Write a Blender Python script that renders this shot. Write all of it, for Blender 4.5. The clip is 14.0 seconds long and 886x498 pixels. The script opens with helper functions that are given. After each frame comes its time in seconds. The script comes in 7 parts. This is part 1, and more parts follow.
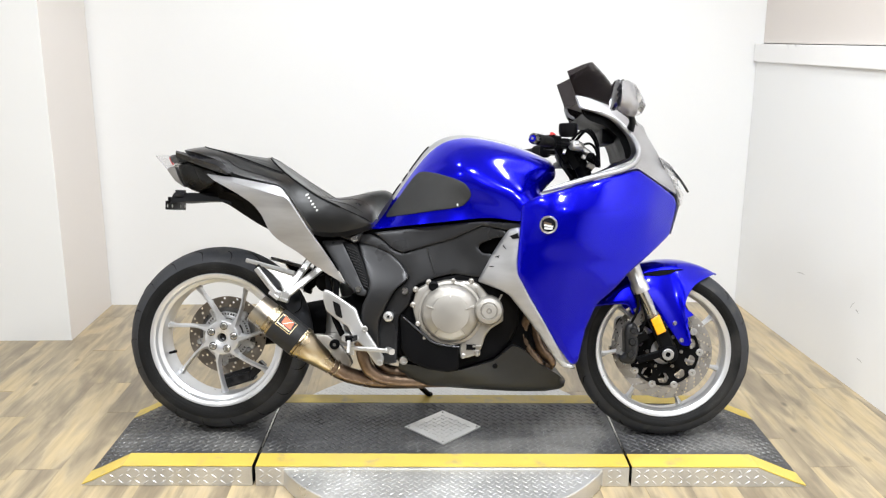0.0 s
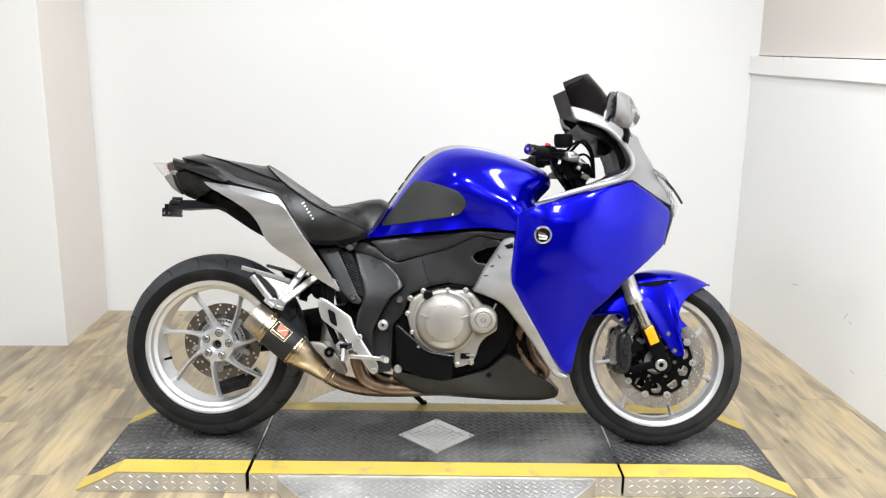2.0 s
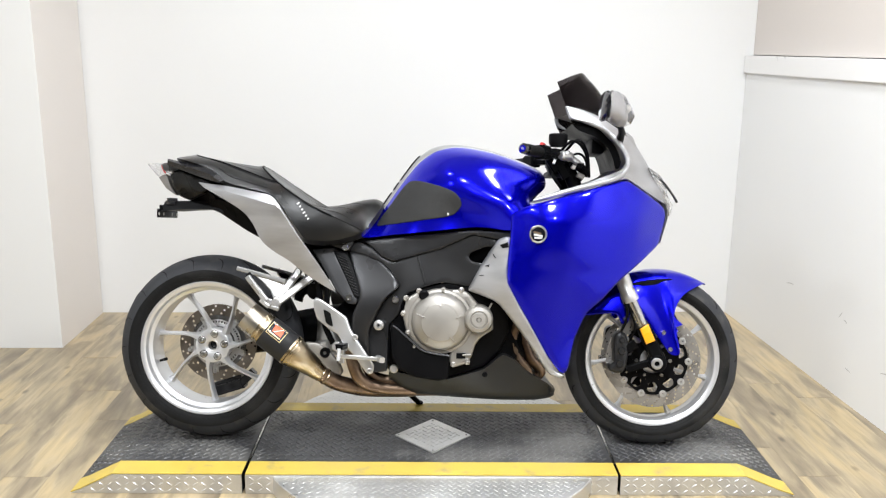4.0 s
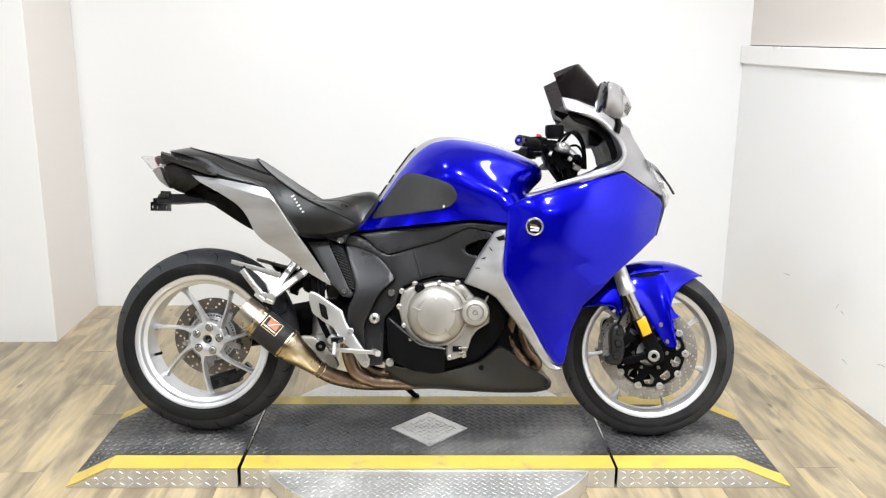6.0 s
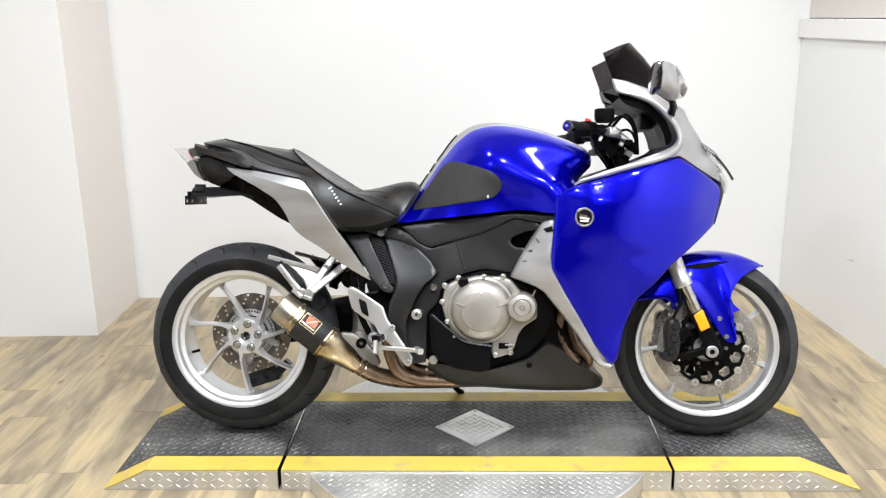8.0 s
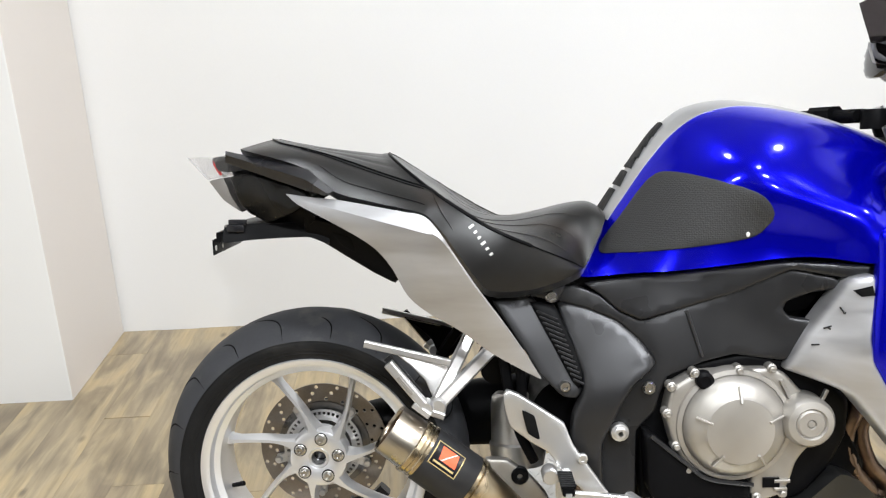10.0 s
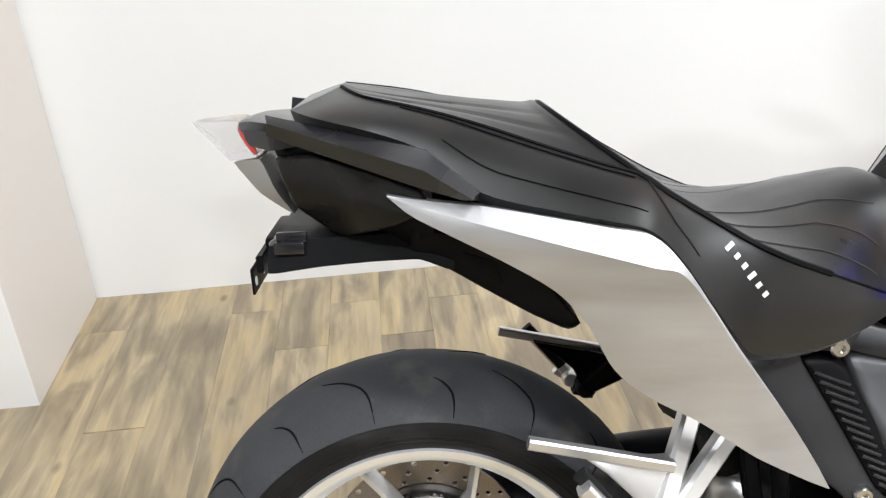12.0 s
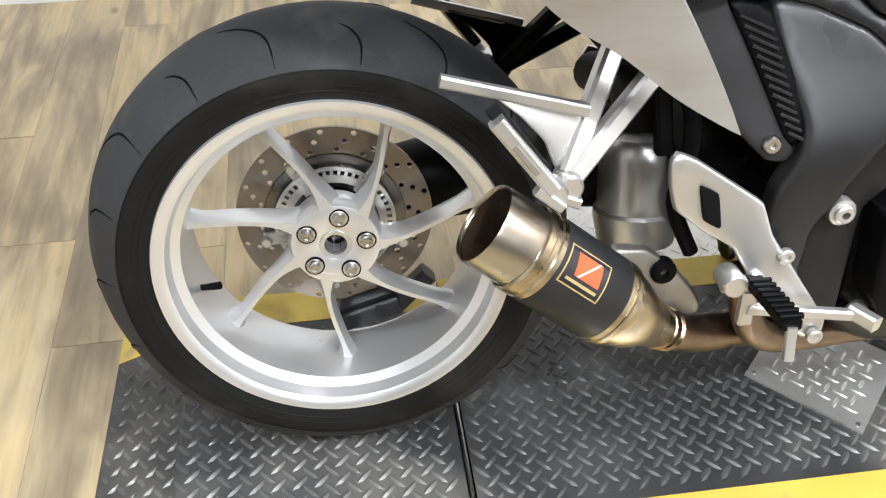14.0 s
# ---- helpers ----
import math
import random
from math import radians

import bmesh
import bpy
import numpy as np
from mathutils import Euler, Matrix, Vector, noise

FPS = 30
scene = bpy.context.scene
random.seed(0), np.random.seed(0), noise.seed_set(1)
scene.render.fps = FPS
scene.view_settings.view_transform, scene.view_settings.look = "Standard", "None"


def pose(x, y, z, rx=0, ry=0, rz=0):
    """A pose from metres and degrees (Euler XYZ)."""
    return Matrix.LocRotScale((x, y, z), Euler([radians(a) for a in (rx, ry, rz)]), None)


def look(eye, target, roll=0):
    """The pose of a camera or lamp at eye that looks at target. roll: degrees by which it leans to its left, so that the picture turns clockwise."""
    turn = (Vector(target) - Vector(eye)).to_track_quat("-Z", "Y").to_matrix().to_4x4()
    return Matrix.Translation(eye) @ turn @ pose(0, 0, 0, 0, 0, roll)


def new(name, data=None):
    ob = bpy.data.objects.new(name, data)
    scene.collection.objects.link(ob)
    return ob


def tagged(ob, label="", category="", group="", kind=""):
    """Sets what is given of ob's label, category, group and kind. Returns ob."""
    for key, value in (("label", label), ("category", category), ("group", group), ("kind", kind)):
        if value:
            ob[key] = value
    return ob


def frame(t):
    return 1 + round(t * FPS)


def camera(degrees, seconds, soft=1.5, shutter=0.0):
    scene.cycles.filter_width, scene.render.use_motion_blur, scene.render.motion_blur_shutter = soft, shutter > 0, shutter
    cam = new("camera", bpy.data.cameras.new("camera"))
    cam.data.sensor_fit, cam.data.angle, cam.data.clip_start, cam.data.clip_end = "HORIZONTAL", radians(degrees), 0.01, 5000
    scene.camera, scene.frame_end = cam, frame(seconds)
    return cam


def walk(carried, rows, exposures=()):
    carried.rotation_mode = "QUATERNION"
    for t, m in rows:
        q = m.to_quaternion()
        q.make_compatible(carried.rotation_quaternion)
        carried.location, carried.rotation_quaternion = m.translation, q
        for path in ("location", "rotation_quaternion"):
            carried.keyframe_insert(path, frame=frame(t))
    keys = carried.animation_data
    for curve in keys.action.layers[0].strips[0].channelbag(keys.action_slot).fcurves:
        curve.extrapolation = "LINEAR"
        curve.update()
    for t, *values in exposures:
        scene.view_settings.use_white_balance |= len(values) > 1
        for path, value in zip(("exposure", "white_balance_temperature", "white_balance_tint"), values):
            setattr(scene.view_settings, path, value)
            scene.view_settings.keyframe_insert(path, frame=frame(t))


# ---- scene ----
cam = camera(54.5, 14.0, 1.25)
PATH = [
    (0, (0.251, -0.017, 1.445), (0.314, 1.924, 0.965), 0.3),
    (0.5, (0.256, -0.016, 1.451), (0.329, 1.921, 0.958), 0.3),
    (1, (0.261, -0.024, 1.456), (0.33, 1.914, 0.968), 0.3),
    (1.5, (0.257, -0.033, 1.454), (0.315, 1.91, 0.98), 0.7),
    (2, (0.26, -0.03, 1.454), (0.328, 1.914, 0.991), 0.8),
    (2.5, (0.26, -0.034, 1.457), (0.326, 1.911, 0.995), 0.8),
    (3, (0.26, -0.038, 1.451), (0.328, 1.907, 0.992), 0.8),
    (5.5, (0.266, -0.015, 1.448), (0.354, 1.927, 0.978), 0.4),
    (6, (0.264, -0.014, 1.45), (0.35, 1.926, 0.97), 0.5),
    (6.5, (0.267, -0.014, 1.452), (0.352, 1.926, 0.975), 0.3),
    (7, (0.267, -0.012, 1.451), (0.349, 1.928, 0.975), 0.2),
    (7.2, (0.28, -0.002, 1.456), (0.357, 1.938, 0.978), -0.1),
    (9.3, (0.011, 0.763, 1.405), (-0.141, 2.666, 0.81), -1.2),
    (9.5, (-0.067, 0.923, 1.38), (-0.144, 2.831, 0.786), -2.0),
    (10, (-0.206, 1.308, 1.406), (-0.152, 3.199, 0.758), -2.2),
    (10.3, (-0.255, 1.526, 1.371), (-0.4, 3.42, 0.745), -2.6),
    (10.5, (-0.298, 1.63, 1.379), (-0.485, 3.501, 0.696), -2.7),
    (10.7, (-0.343, 1.728, 1.388), (-0.386, 3.627, 0.762), -2.2),
    (11, (-0.405, 1.866, 1.381), (-0.294, 3.724, 0.651), -2.4),
    (11.5, (-0.462, 2.001, 1.383), (-0.288, 3.843, 0.625), -2.7),
    (12, (-0.447, 2.058, 1.344), (-0.338, 3.836, 0.434), -3.7),
    (12.5, (-0.435, 2.075, 1.292), (-0.313, 3.764, 0.227), -1.6),
    (13, (-0.435, 2.072, 1.245), (-0.307, 3.651, 0.024), -1.2),
    (13.5, (-0.446, 2.054, 1.2), (-0.269, 3.526, -0.143), 0.4),
    (14, (-0.45, 2.028, 1.187), (-0.194, 3.486, -0.158), 0.9),
]
walk(cam, [(t, look(eye, target, roll)) for t, eye, target, roll in PATH],
     [(0.0, 0.0), (1.5, 0.0), (2.5, -0.12), (3.0, -0.12), (5.5, 0.0), (7.2, 0.0), (9.5, -0.12), (10.5, -0.02), (11.5, -0.02), (12.0, 0.03), (12.5, 0.08), (13.0, 0.13), (13.5, 0.08), (14.0, 0.06)])
scene.view_settings.exposure = 0.0

# lamps on the ceiling: x, y, diameter, watts
LAMPS = [(0.4, 1.0, 0.30, 70), (-1.5, 1.3, 0.30, 46), (1.6, 1.5, 0.22, 48), (0.3, -0.9, 0.30, 90), (0.35, 2.1, 0.22, 36), (-0.5, 3.2, 0.22, 16), (1.3, 3.2, 0.22, 16)]
# where the rear tyre's middle plane meets the platform, and how the motorcycle stands
BIKE_AT, BIKE_LEAN, BIKE_YAW, BIKE_SIZE = (-0.4355, 2.8741, 0.07), 11.64, -3.0, 1.0242


# ---------- world and lamps ----------
world = bpy.data.worlds.new("room_world")
scene.world = world
world.use_nodes = True
world.node_tree.nodes["Background"].inputs[0].default_value = (0.9, 0.95, 1.0, 1)
world.node_tree.nodes["Background"].inputs[1].default_value = 0.05


# ---------- materials ----------
def material(name, colour, rough=0.5, metal=0.0, coat=0.0, vary=0.12, scale=8.0, bump=0.0, bump_scale=120.0,
             rough_vary=0.1, specular=0.5, stretch=(1, 1, 1), coat_rough=0.05, per_object=0.0, wear=None, fine=0.35):
    """A surface with two scales of colour change, uneven gloss and a fine relief, laid out in object metres."""
    m = bpy.data.materials.new(name)
    m.use_nodes = True
    t = m.node_tree
    n, l = t.nodes, t.links
    b = n["Principled BSDF"]
    b.inputs["Metallic"].default_value = metal
    b.inputs["Coat Weight"].default_value = coat
    b.inputs["Coat Roughness"].default_value = coat_rough
    b.inputs["Specular IOR Level"].default_value = specular
    co = n.new("ShaderNodeTexCoord")
    mp = n.new("ShaderNodeMapping")
    mp.inputs["Scale"].default_value = stretch
    l.new(co.outputs["Object"], mp.inputs["Vector"])
    big = n.new("ShaderNodeTexNoise")
    big.inputs["Scale"].default_value, big.inputs["Detail"].default_value = scale, 4
    small = n.new("ShaderNodeTexNoise")
    small.inputs["Scale"].default_value, small.inputs["Detail"].default_value = bump_scale, 3
    l.new(mp.outputs[0], big.inputs["Vector"])
    l.new(mp.outputs[0], small.inputs["Vector"])
    mix = n.new("ShaderNodeMix")
    mix.data_type = "FLOAT"
    mix.inputs[0].default_value = fine
    l.new(big.outputs[0], mix.inputs[2])
    l.new(small.outputs[0], mix.inputs[3])
    ramp = n.new("ShaderNodeMapRange")
    ramp.inputs["From Min"].default_value, ramp.inputs["From Max"].default_value = 0.3, 0.7
    ramp.inputs["To Min"].default_value, ramp.inputs["To Max"].default_value = 1 - vary, 1 + vary
    l.new(mix.outputs[0], ramp.inputs[0])
    value = ramp.outputs[0]
    if per_object:
        info = n.new("ShaderNodeObjectInfo")
        r2 = n.new("ShaderNodeMapRange")
        r2.inputs["To Min"].default_value, r2.inputs["To Max"].default_value = 1 - per_object, 1 + per_object
        l.new(info.outputs["Random"], r2.inputs[0])
        mul = n.new("ShaderNodeMath")
        mul.operation = "MULTIPLY"
        l.new(ramp.outputs[0], mul.inputs[0])
        l.new(r2.outputs[0], mul.inputs[1])
        value = mul.outputs[0]
    col = n.new("ShaderNodeVectorMath")
    col.operation = "SCALE"
    col.inputs[0].default_value = colour
    l.new(value, col.inputs["Scale"])
    final = col.outputs[0]
    if wear:
        wn = n.new("ShaderNodeTexNoise")
        wn.inputs["Scale"].default_value, wn.inputs["Detail"].default_value = wear[1], 6
        l.new(mp.outputs[0], wn.inputs["Vector"])
        wr = n.new("ShaderNodeMapRange")
        wr.inputs["From Min"].default_value, wr.inputs["From Max"].default_value = wear[2], wear[2] + 0.15
        l.new(wn.outputs[0], wr.inputs[0])
        wm = n.new("ShaderNodeMix")
        wm.data_type = "RGBA"
        l.new(wr.outputs[0], wm.inputs[0])
        l.new(final, wm.inputs[6])
        wm.inputs[7].default_value = (*wear[0], 1)
        final = wm.outputs[2]
    l.new(final, b.inputs["Base Color"])
    rr = n.new("ShaderNodeMapRange")
    rr.inputs["From Min"].default_value, rr.inputs["From Max"].default_value = 0.3, 0.7
    rr.inputs["To Min"].default_value, rr.inputs["To Max"].default_value = max(0.02, rough - rough_vary), min(1, rough + rough_vary)
    l.new(big.outputs[0], rr.inputs[0])
    l.new(rr.outputs[0], b.inputs["Roughness"])
    if bump:
        bp = n.new("ShaderNodeBump")
        bp.inputs["Strength"].default_value, bp.inputs["Distance"].default_value = bump, 0.002
        l.new(small.outputs[0], bp.inputs["Height"])
        l.new(bp.outputs[0], b.inputs["Normal"])
    return m


def clear(name, colour, rough=0.03, weight=0.9):
    m = bpy.data.materials.new(name)
    m.use_nodes = True
    b = m.node_tree.nodes["Principled BSDF"]
    b.inputs["Base Color"].default_value = (*colour, 1)
    b.inputs["Transmission Weight"].default_value = weight
    b.inputs["Roughness"].default_value = rough
    b.inputs["IOR"].default_value = 1.2
    return m


WALL = material("white_wall_paint", (0.80, 0.80, 0.795), 0.55, vary=0.015, scale=1.2, bump=0.08, bump_scale=180)
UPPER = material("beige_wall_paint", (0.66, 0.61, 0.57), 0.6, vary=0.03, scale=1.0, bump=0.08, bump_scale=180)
# the wall white made darker and warmer: shade put into the pier's side colour
PIERSHADE = material("pier_side_shade_tint", (0.755, 0.712, 0.675), 0.55, vary=0.02, scale=1.2, bump=0.08, bump_scale=180)
TRIMPAINT = material("white_trim_paint", (0.82, 0.81, 0.8), 0.35, vary=0.02, scale=3)
UNDERFLOOR = material("floor_joint_brown", (0.24, 0.185, 0.115), 0.7)
REARWALL = material("unseen_wall_dark", (0.10, 0.10, 0.105), 0.7, vary=0.05, scale=2)
CEIL = material("dimmed_ceiling_grey", (0.38, 0.38, 0.38), 0.8, vary=0.03, scale=2)
BLUE = material("blue_candy_paint", (0.0015, 0.0015, 0.52), 0.20, metal=0.75, coat=0.5, vary=0.04, scale=3, bump_scale=900, rough_vary=0.03, coat_rough=0.02, specular=0.1, fine=0.0)
SILVER = material("silver_paint", (0.41, 0.41, 0.42), 0.44, metal=0.75, coat=0.10, vary=0.16, scale=5, bump=0.03, bump_scale=500, rough_vary=0.14, stretch=(1, 1, 5), fine=0.0)
ALLOY = material("cast_alloy", (0.62, 0.615, 0.61), 0.36, metal=0.85, vary=0.04, scale=10, bump_scale=300, rough_vary=0.04, fine=0.0)
WHEELPAINT = material("silver_wheel_paint", (0.67, 0.675, 0.692), 0.31, metal=0.68, coat=0.2, vary=0.04, scale=6, rough_vary=0.04, fine=0.0)
CASTING = material("warm_grey_casting", (0.37, 0.352, 0.325), 0.44, metal=0.75, vary=0.10, scale=10, bump=0.10, bump_scale=500, fine=0.0)
STEEL = material("bare_steel", (0.5, 0.49, 0.47), 0.28, metal=1.0, vary=0.06, scale=14, bump_scale=200, rough_vary=0.04, fine=0.0)
DISC = material("brake_disc_steel", (0.235, 0.205, 0.172), 0.38, metal=0.9, vary=0.2, scale=18, bump=0.06, bump_scale=300)
FRONTDISC = material("front_disc_steel", (0.42, 0.40, 0.38), 0.34, metal=0.85, vary=0.12, scale=18, bump=0.05, bump_scale=300)
HEATED = material("heat_tinted_steel", (0.45, 0.375, 0.26), 0.25, metal=1.0, vary=0.14, scale=5, bump_scale=60, wear=((0.33, 0.23, 0.12), 3.5, 0.48), fine=0.0)
TIPSTEEL = material("bronzed_steel", (0.47, 0.44, 0.39), 0.28, metal=1.0, vary=0.10, scale=9, bump_scale=200, wear=((0.30, 0.23, 0.15), 5, 0.52), fine=0.0)
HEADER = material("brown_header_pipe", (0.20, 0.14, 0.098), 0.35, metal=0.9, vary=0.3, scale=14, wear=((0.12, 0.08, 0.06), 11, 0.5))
BLACK = material("black_plastic", (0.0035, 0.0035, 0.004), 0.42, vary=0.15, scale=10, bump=0.1, bump_scale=900, specular=0.06)
SATIN = material("satin_black_plastic", (0.010, 0.010, 0.012), 0.27, vary=0.12, scale=9, bump=0.03, bump_scale=900, specular=0.6, fine=0.0)
SMOKEDPLASTIC = material("smoked_brown_plastic", (0.006, 0.0057, 0.0054), 0.26, vary=0.2, scale=12, specular=0.22, fine=0.0)
GLOSSBLACK = material("gloss_black", (0.008, 0.008, 0.011), 0.16, coat=0.6, vary=0.1, scale=8, fine=0.0)
CHARCOAL = material("charcoal_satin_plastic", (0.034, 0.034, 0.0357), 0.35, metal=0.6, vary=0.10, scale=7, bump=0.06, bump_scale=1100, specular=0.36)
BELLY = material("black_belly_plastic", (0.016, 0.016, 0.016), 0.42, vary=0.2, scale=9, bump=0.08, bump_scale=700, specular=0.3)
MATT = material("matt_black_can", (0.016, 0.016, 0.017), 0.5, vary=0.2, scale=20, bump=0.08, bump_scale=500, specular=0.3)
RUBBER = material("tyre_rubber", (0.0085, 0.0085, 0.0088), 0.6, vary=0.25, scale=14, bump=0.2, bump_scale=400, specular=0.14, wear=((0.024, 0.023, 0.022), 7, 0.56))
TREAD = material("scuffed_tread_rubber", (0.034, 0.035, 0.039), 0.66, vary=0.25, scale=11, bump=0.25, bump_scale=350, specular=0.24, wear=((0.06, 0.058, 0.055), 16, 0.55))
VINYL = material("seat_vinyl", (0.0055, 0.0055, 0.0057), 0.35, vary=0.25, scale=9, bump=0.10, bump_scale=650, specular=0.42, wear=((0.014, 0.010, 0.008), 7, 0.56), fine=0.1, rough_vary=0.08)
VINYL.node_tree.nodes["Principled BSDF"].inputs["Sheen Weight"].default_value = 0.12
VINYL.node_tree.nodes["Principled BSDF"].inputs["Sheen Roughness"].default_value = 0.35
THREAD = material("brown_thread", (0.022, 0.018, 0.016), 0.7)

YELLOW = material("yellow_safety_paint", (0.63, 0.465, 0.085), 0.42, vary=0.12, scale=9, bump=0.1, bump_scale=200, wear=((0.42, 0.33, 0.14), 14, 0.57))
TREADBLACK = material("black_tread_plate", (0.056, 0.056, 0.058), 0.40, metal=0.3, vary=0.35, scale=5, bump=0.25, bump_scale=300, wear=((0.17, 0.167, 0.16), 3.2, 0.52))
TREADWORN = material("scuffed_tread_bars", (0.085, 0.085, 0.087), 0.36, metal=0.35, vary=0.3, scale=14, bump=0.2, bump_scale=300, wear=((0.20, 0.197, 0.19), 3.2, 0.50))
TREADALU = material("aluminium_tread_plate", (0.64, 0.635, 0.62), 0.36, metal=0.7, vary=0.14, scale=8, bump=0.1, bump_scale=300)
# near-black that stands for the shade inside slots, grooves, recesses and openings
GAPSHADE = material("gap_shade_black", (0.006, 0.006, 0.006), 0.8, specular=0.05)
DARKSTEEL = material("dark_steel", (0.17, 0.165, 0.16), 0.32, metal=1.0, vary=0.1, scale=30, fine=0.0)
AMBER = material("amber_reflector", (0.85, 0.36, 0.01), 0.25, coat=0.5, vary=0.05)
REDPLASTIC = material("red_plastic", (0.5, 0.02, 0.02), 0.3, coat=0.4)
CREAM = material("cream_print", (0.55, 0.545, 0.53), 0.5)
SMOKE = clear("smoked_screen", (0.024, 0.019, 0.020), 0.04, 0.80)
LENS = clear("clear_lens", (0.82, 0.81, 0.81), 0.05, 0.85)
GREYLENS = clear("grey_lens", (0.42, 0.41, 0.41), 0.10, 0.35)


def honeycomb(name, colour):
    """Moulded rubber with a fine pattern of small cells."""
    m = material(name, colour, 0.6, vary=0.12, scale=12, specular=0.3)
    n, l = m.node_tree.nodes, m.node_tree.links
    co, cell, rise = n.new("ShaderNodeTexCoord"), n.new("ShaderNodeTexVoronoi"), n.new("ShaderNodeMapRange")
    cell.inputs["Scale"].default_value, cell.inputs["Randomness"].default_value = 260, 0.4
    l.new(co.outputs["Object"], cell.inputs["Vector"])
    rise.inputs["From Min"].default_value, rise.inputs["From Max"].default_value = 0.25, 0.6
    rise.inputs["To Min"].default_value, rise.inputs["To Max"].default_value = 1.0, 0.0
    l.new(cell.outputs["Distance"], rise.inputs[0])
    bp = n.new("ShaderNodeBump")
    bp.inputs["Strength"].default_value, bp.inputs["Distance"].default_value = 0.45, 0.001
    l.new(rise.outputs[0], bp.inputs["Height"])
    l.new(bp.outputs[0], n["Principled BSDF"].inputs["Normal"])
    return m


PAD = honeycomb("tank_grip_rubber", (0.022, 0.022, 0.022))


def wood():
    m = bpy.data.materials.new("oak_plank")
    m.use_nodes = True
    t = m.node_tree
    n, l = t.nodes, t.links
    b = n["Principled BSDF"]
    co, info = n.new("ShaderNodeTexCoord"), n.new("ShaderNodeObjectInfo")
    off = n.new("ShaderNodeVectorMath")
    off.operation = "MULTIPLY_ADD"
    off.inputs[1].default_value = (37.0, 61.0, 13.0)
    l.new(info.outputs["Random"], off.inputs[0])
    l.new(co.outputs["Object"], off.inputs[2])
    mp = n.new("ShaderNodeMapping")
    mp.inputs["Scale"].default_value = (14, 1.2, 1)
    l.new(off.outputs[0], mp.inputs["Vector"])
    grain = n.new("ShaderNodeTexNoise")
    grain.inputs["Scale"].default_value, grain.inputs["Detail"].default_value, grain.inputs["Distortion"].default_value = 3.0, 7, 0.35
    l.new(mp.outputs[0], grain.inputs["Vector"])
    patch = n.new("ShaderNodeTexNoise")
    mp2 = n.new("ShaderNodeMapping")
    mp2.inputs["Scale"].default_value = (8, 1.9, 1)
    l.new(off.outputs[0], mp2.inputs["Vector"])
    l.new(mp2.outputs[0], patch.inputs["Vector"])
    patch.inputs["Scale"].default_value, patch.inputs["Detail"].default_value, patch.inputs["Distortion"].default_value = 1.3, 6, 0.6
    ramp = n.new("ShaderNodeValToRGB")    # grey-brown heartwood, tan, honey
    e = ramp.color_ramp.elements
    e[0].position, e[0].color = 0.36, (0.248, 0.196, 0.128, 1)
    e[1].position, e[1].color = 0.63, (0.480, 0.370, 0.206, 1)
    for place, colour in ((0.46, (0.335, 0.268, 0.170, 1)), (0.52, (0.430, 0.342, 0.212, 1))):
        e.new(place).color = colour
    l.new(patch.outputs[0], ramp.inputs[0])
    pr = n.new("ShaderNodeMapRange")
    pr.inputs["From Min"].default_value, pr.inputs["From Max"].default_value = 0.25, 0.72
    pr.inputs["To Min"].default_value, pr.inputs["To Max"].default_value = 0.80, 1.14
    l.new(grain.outputs[0], pr.inputs[0])
    tone = n.new("ShaderNodeMapRange")
    tone.inputs["To Min"].default_value, tone.inputs["To Max"].default_value = 0.86, 1.08
    l.new(info.outputs["Random"], tone.inputs[0])
    streak, mp3, sr = n.new("ShaderNodeTexNoise"), n.new("ShaderNodeMapping"), n.new("ShaderNodeMapRange")
    mp3.inputs["Scale"].default_value = (44, 2.2, 1)
    l.new(off.outputs[0], mp3.inputs["Vector"])
    l.new(mp3.outputs[0], streak.inputs["Vector"])
    streak.inputs["Scale"].default_value, streak.inputs["Detail"].default_value = 1.6, 5
    sr.inputs["From Min"].default_value, sr.inputs["From Max"].default_value = 0.52, 0.68
    sr.inputs["To Min"].default_value, sr.inputs["To Max"].default_value = 1.0, 0.84
    l.new(streak.outputs[0], sr.inputs[0])
    knot, mp4, kr = n.new("ShaderNodeTexNoise"), n.new("ShaderNodeMapping"), n.new("ShaderNodeMapRange")
    mp4.inputs["Scale"].default_value = (3.2, 0.55, 1)
    l.new(off.outputs[0], mp4.inputs["Vector"])
    l.new(mp4.outputs[0], knot.inputs["Vector"])
    knot.inputs["Scale"].default_value, knot.inputs["Detail"].default_value = 9, 5
    kr.inputs["From Min"].default_value, kr.inputs["From Max"].default_value = 0.54, 0.74
    kr.inputs["To Min"].default_value, kr.inputs["To Max"].default_value = 1.0, 0.72
    l.new(knot.outputs[0], kr.inputs[0])
    eye, mp5, er = n.new("ShaderNodeTexVoronoi"), n.new("ShaderNodeMapping"), n.new("ShaderNodeMapRange")
    mp5.inputs["Scale"].default_value = (6.5, 3.4, 1)
    l.new(off.outputs[0], mp5.inputs["Vector"])
    l.new(mp5.outputs[0], eye.inputs["Vector"])
    eye.inputs["Scale"].default_value = 1.0
    er.inputs["From Min"].default_value, er.inputs["From Max"].default_value = 0.03, 0.10
    er.inputs["To Min"].default_value, er.inputs["To Max"].default_value = 0.45, 1.0
    l.new(eye.outputs["Distance"], er.inputs[0])
    dots = n.new("ShaderNodeMath")
    dots.operation = "MULTIPLY"
    l.new(kr.outputs[0], dots.inputs[0])
    l.new(er.outputs[0], dots.inputs[1])
    flecks = n.new("ShaderNodeMath")
    flecks.operation = "MULTIPLY"
    l.new(sr.outputs[0], flecks.inputs[0])
    l.new(dots.outputs[0], flecks.inputs[1])
    both = n.new("ShaderNodeMath")
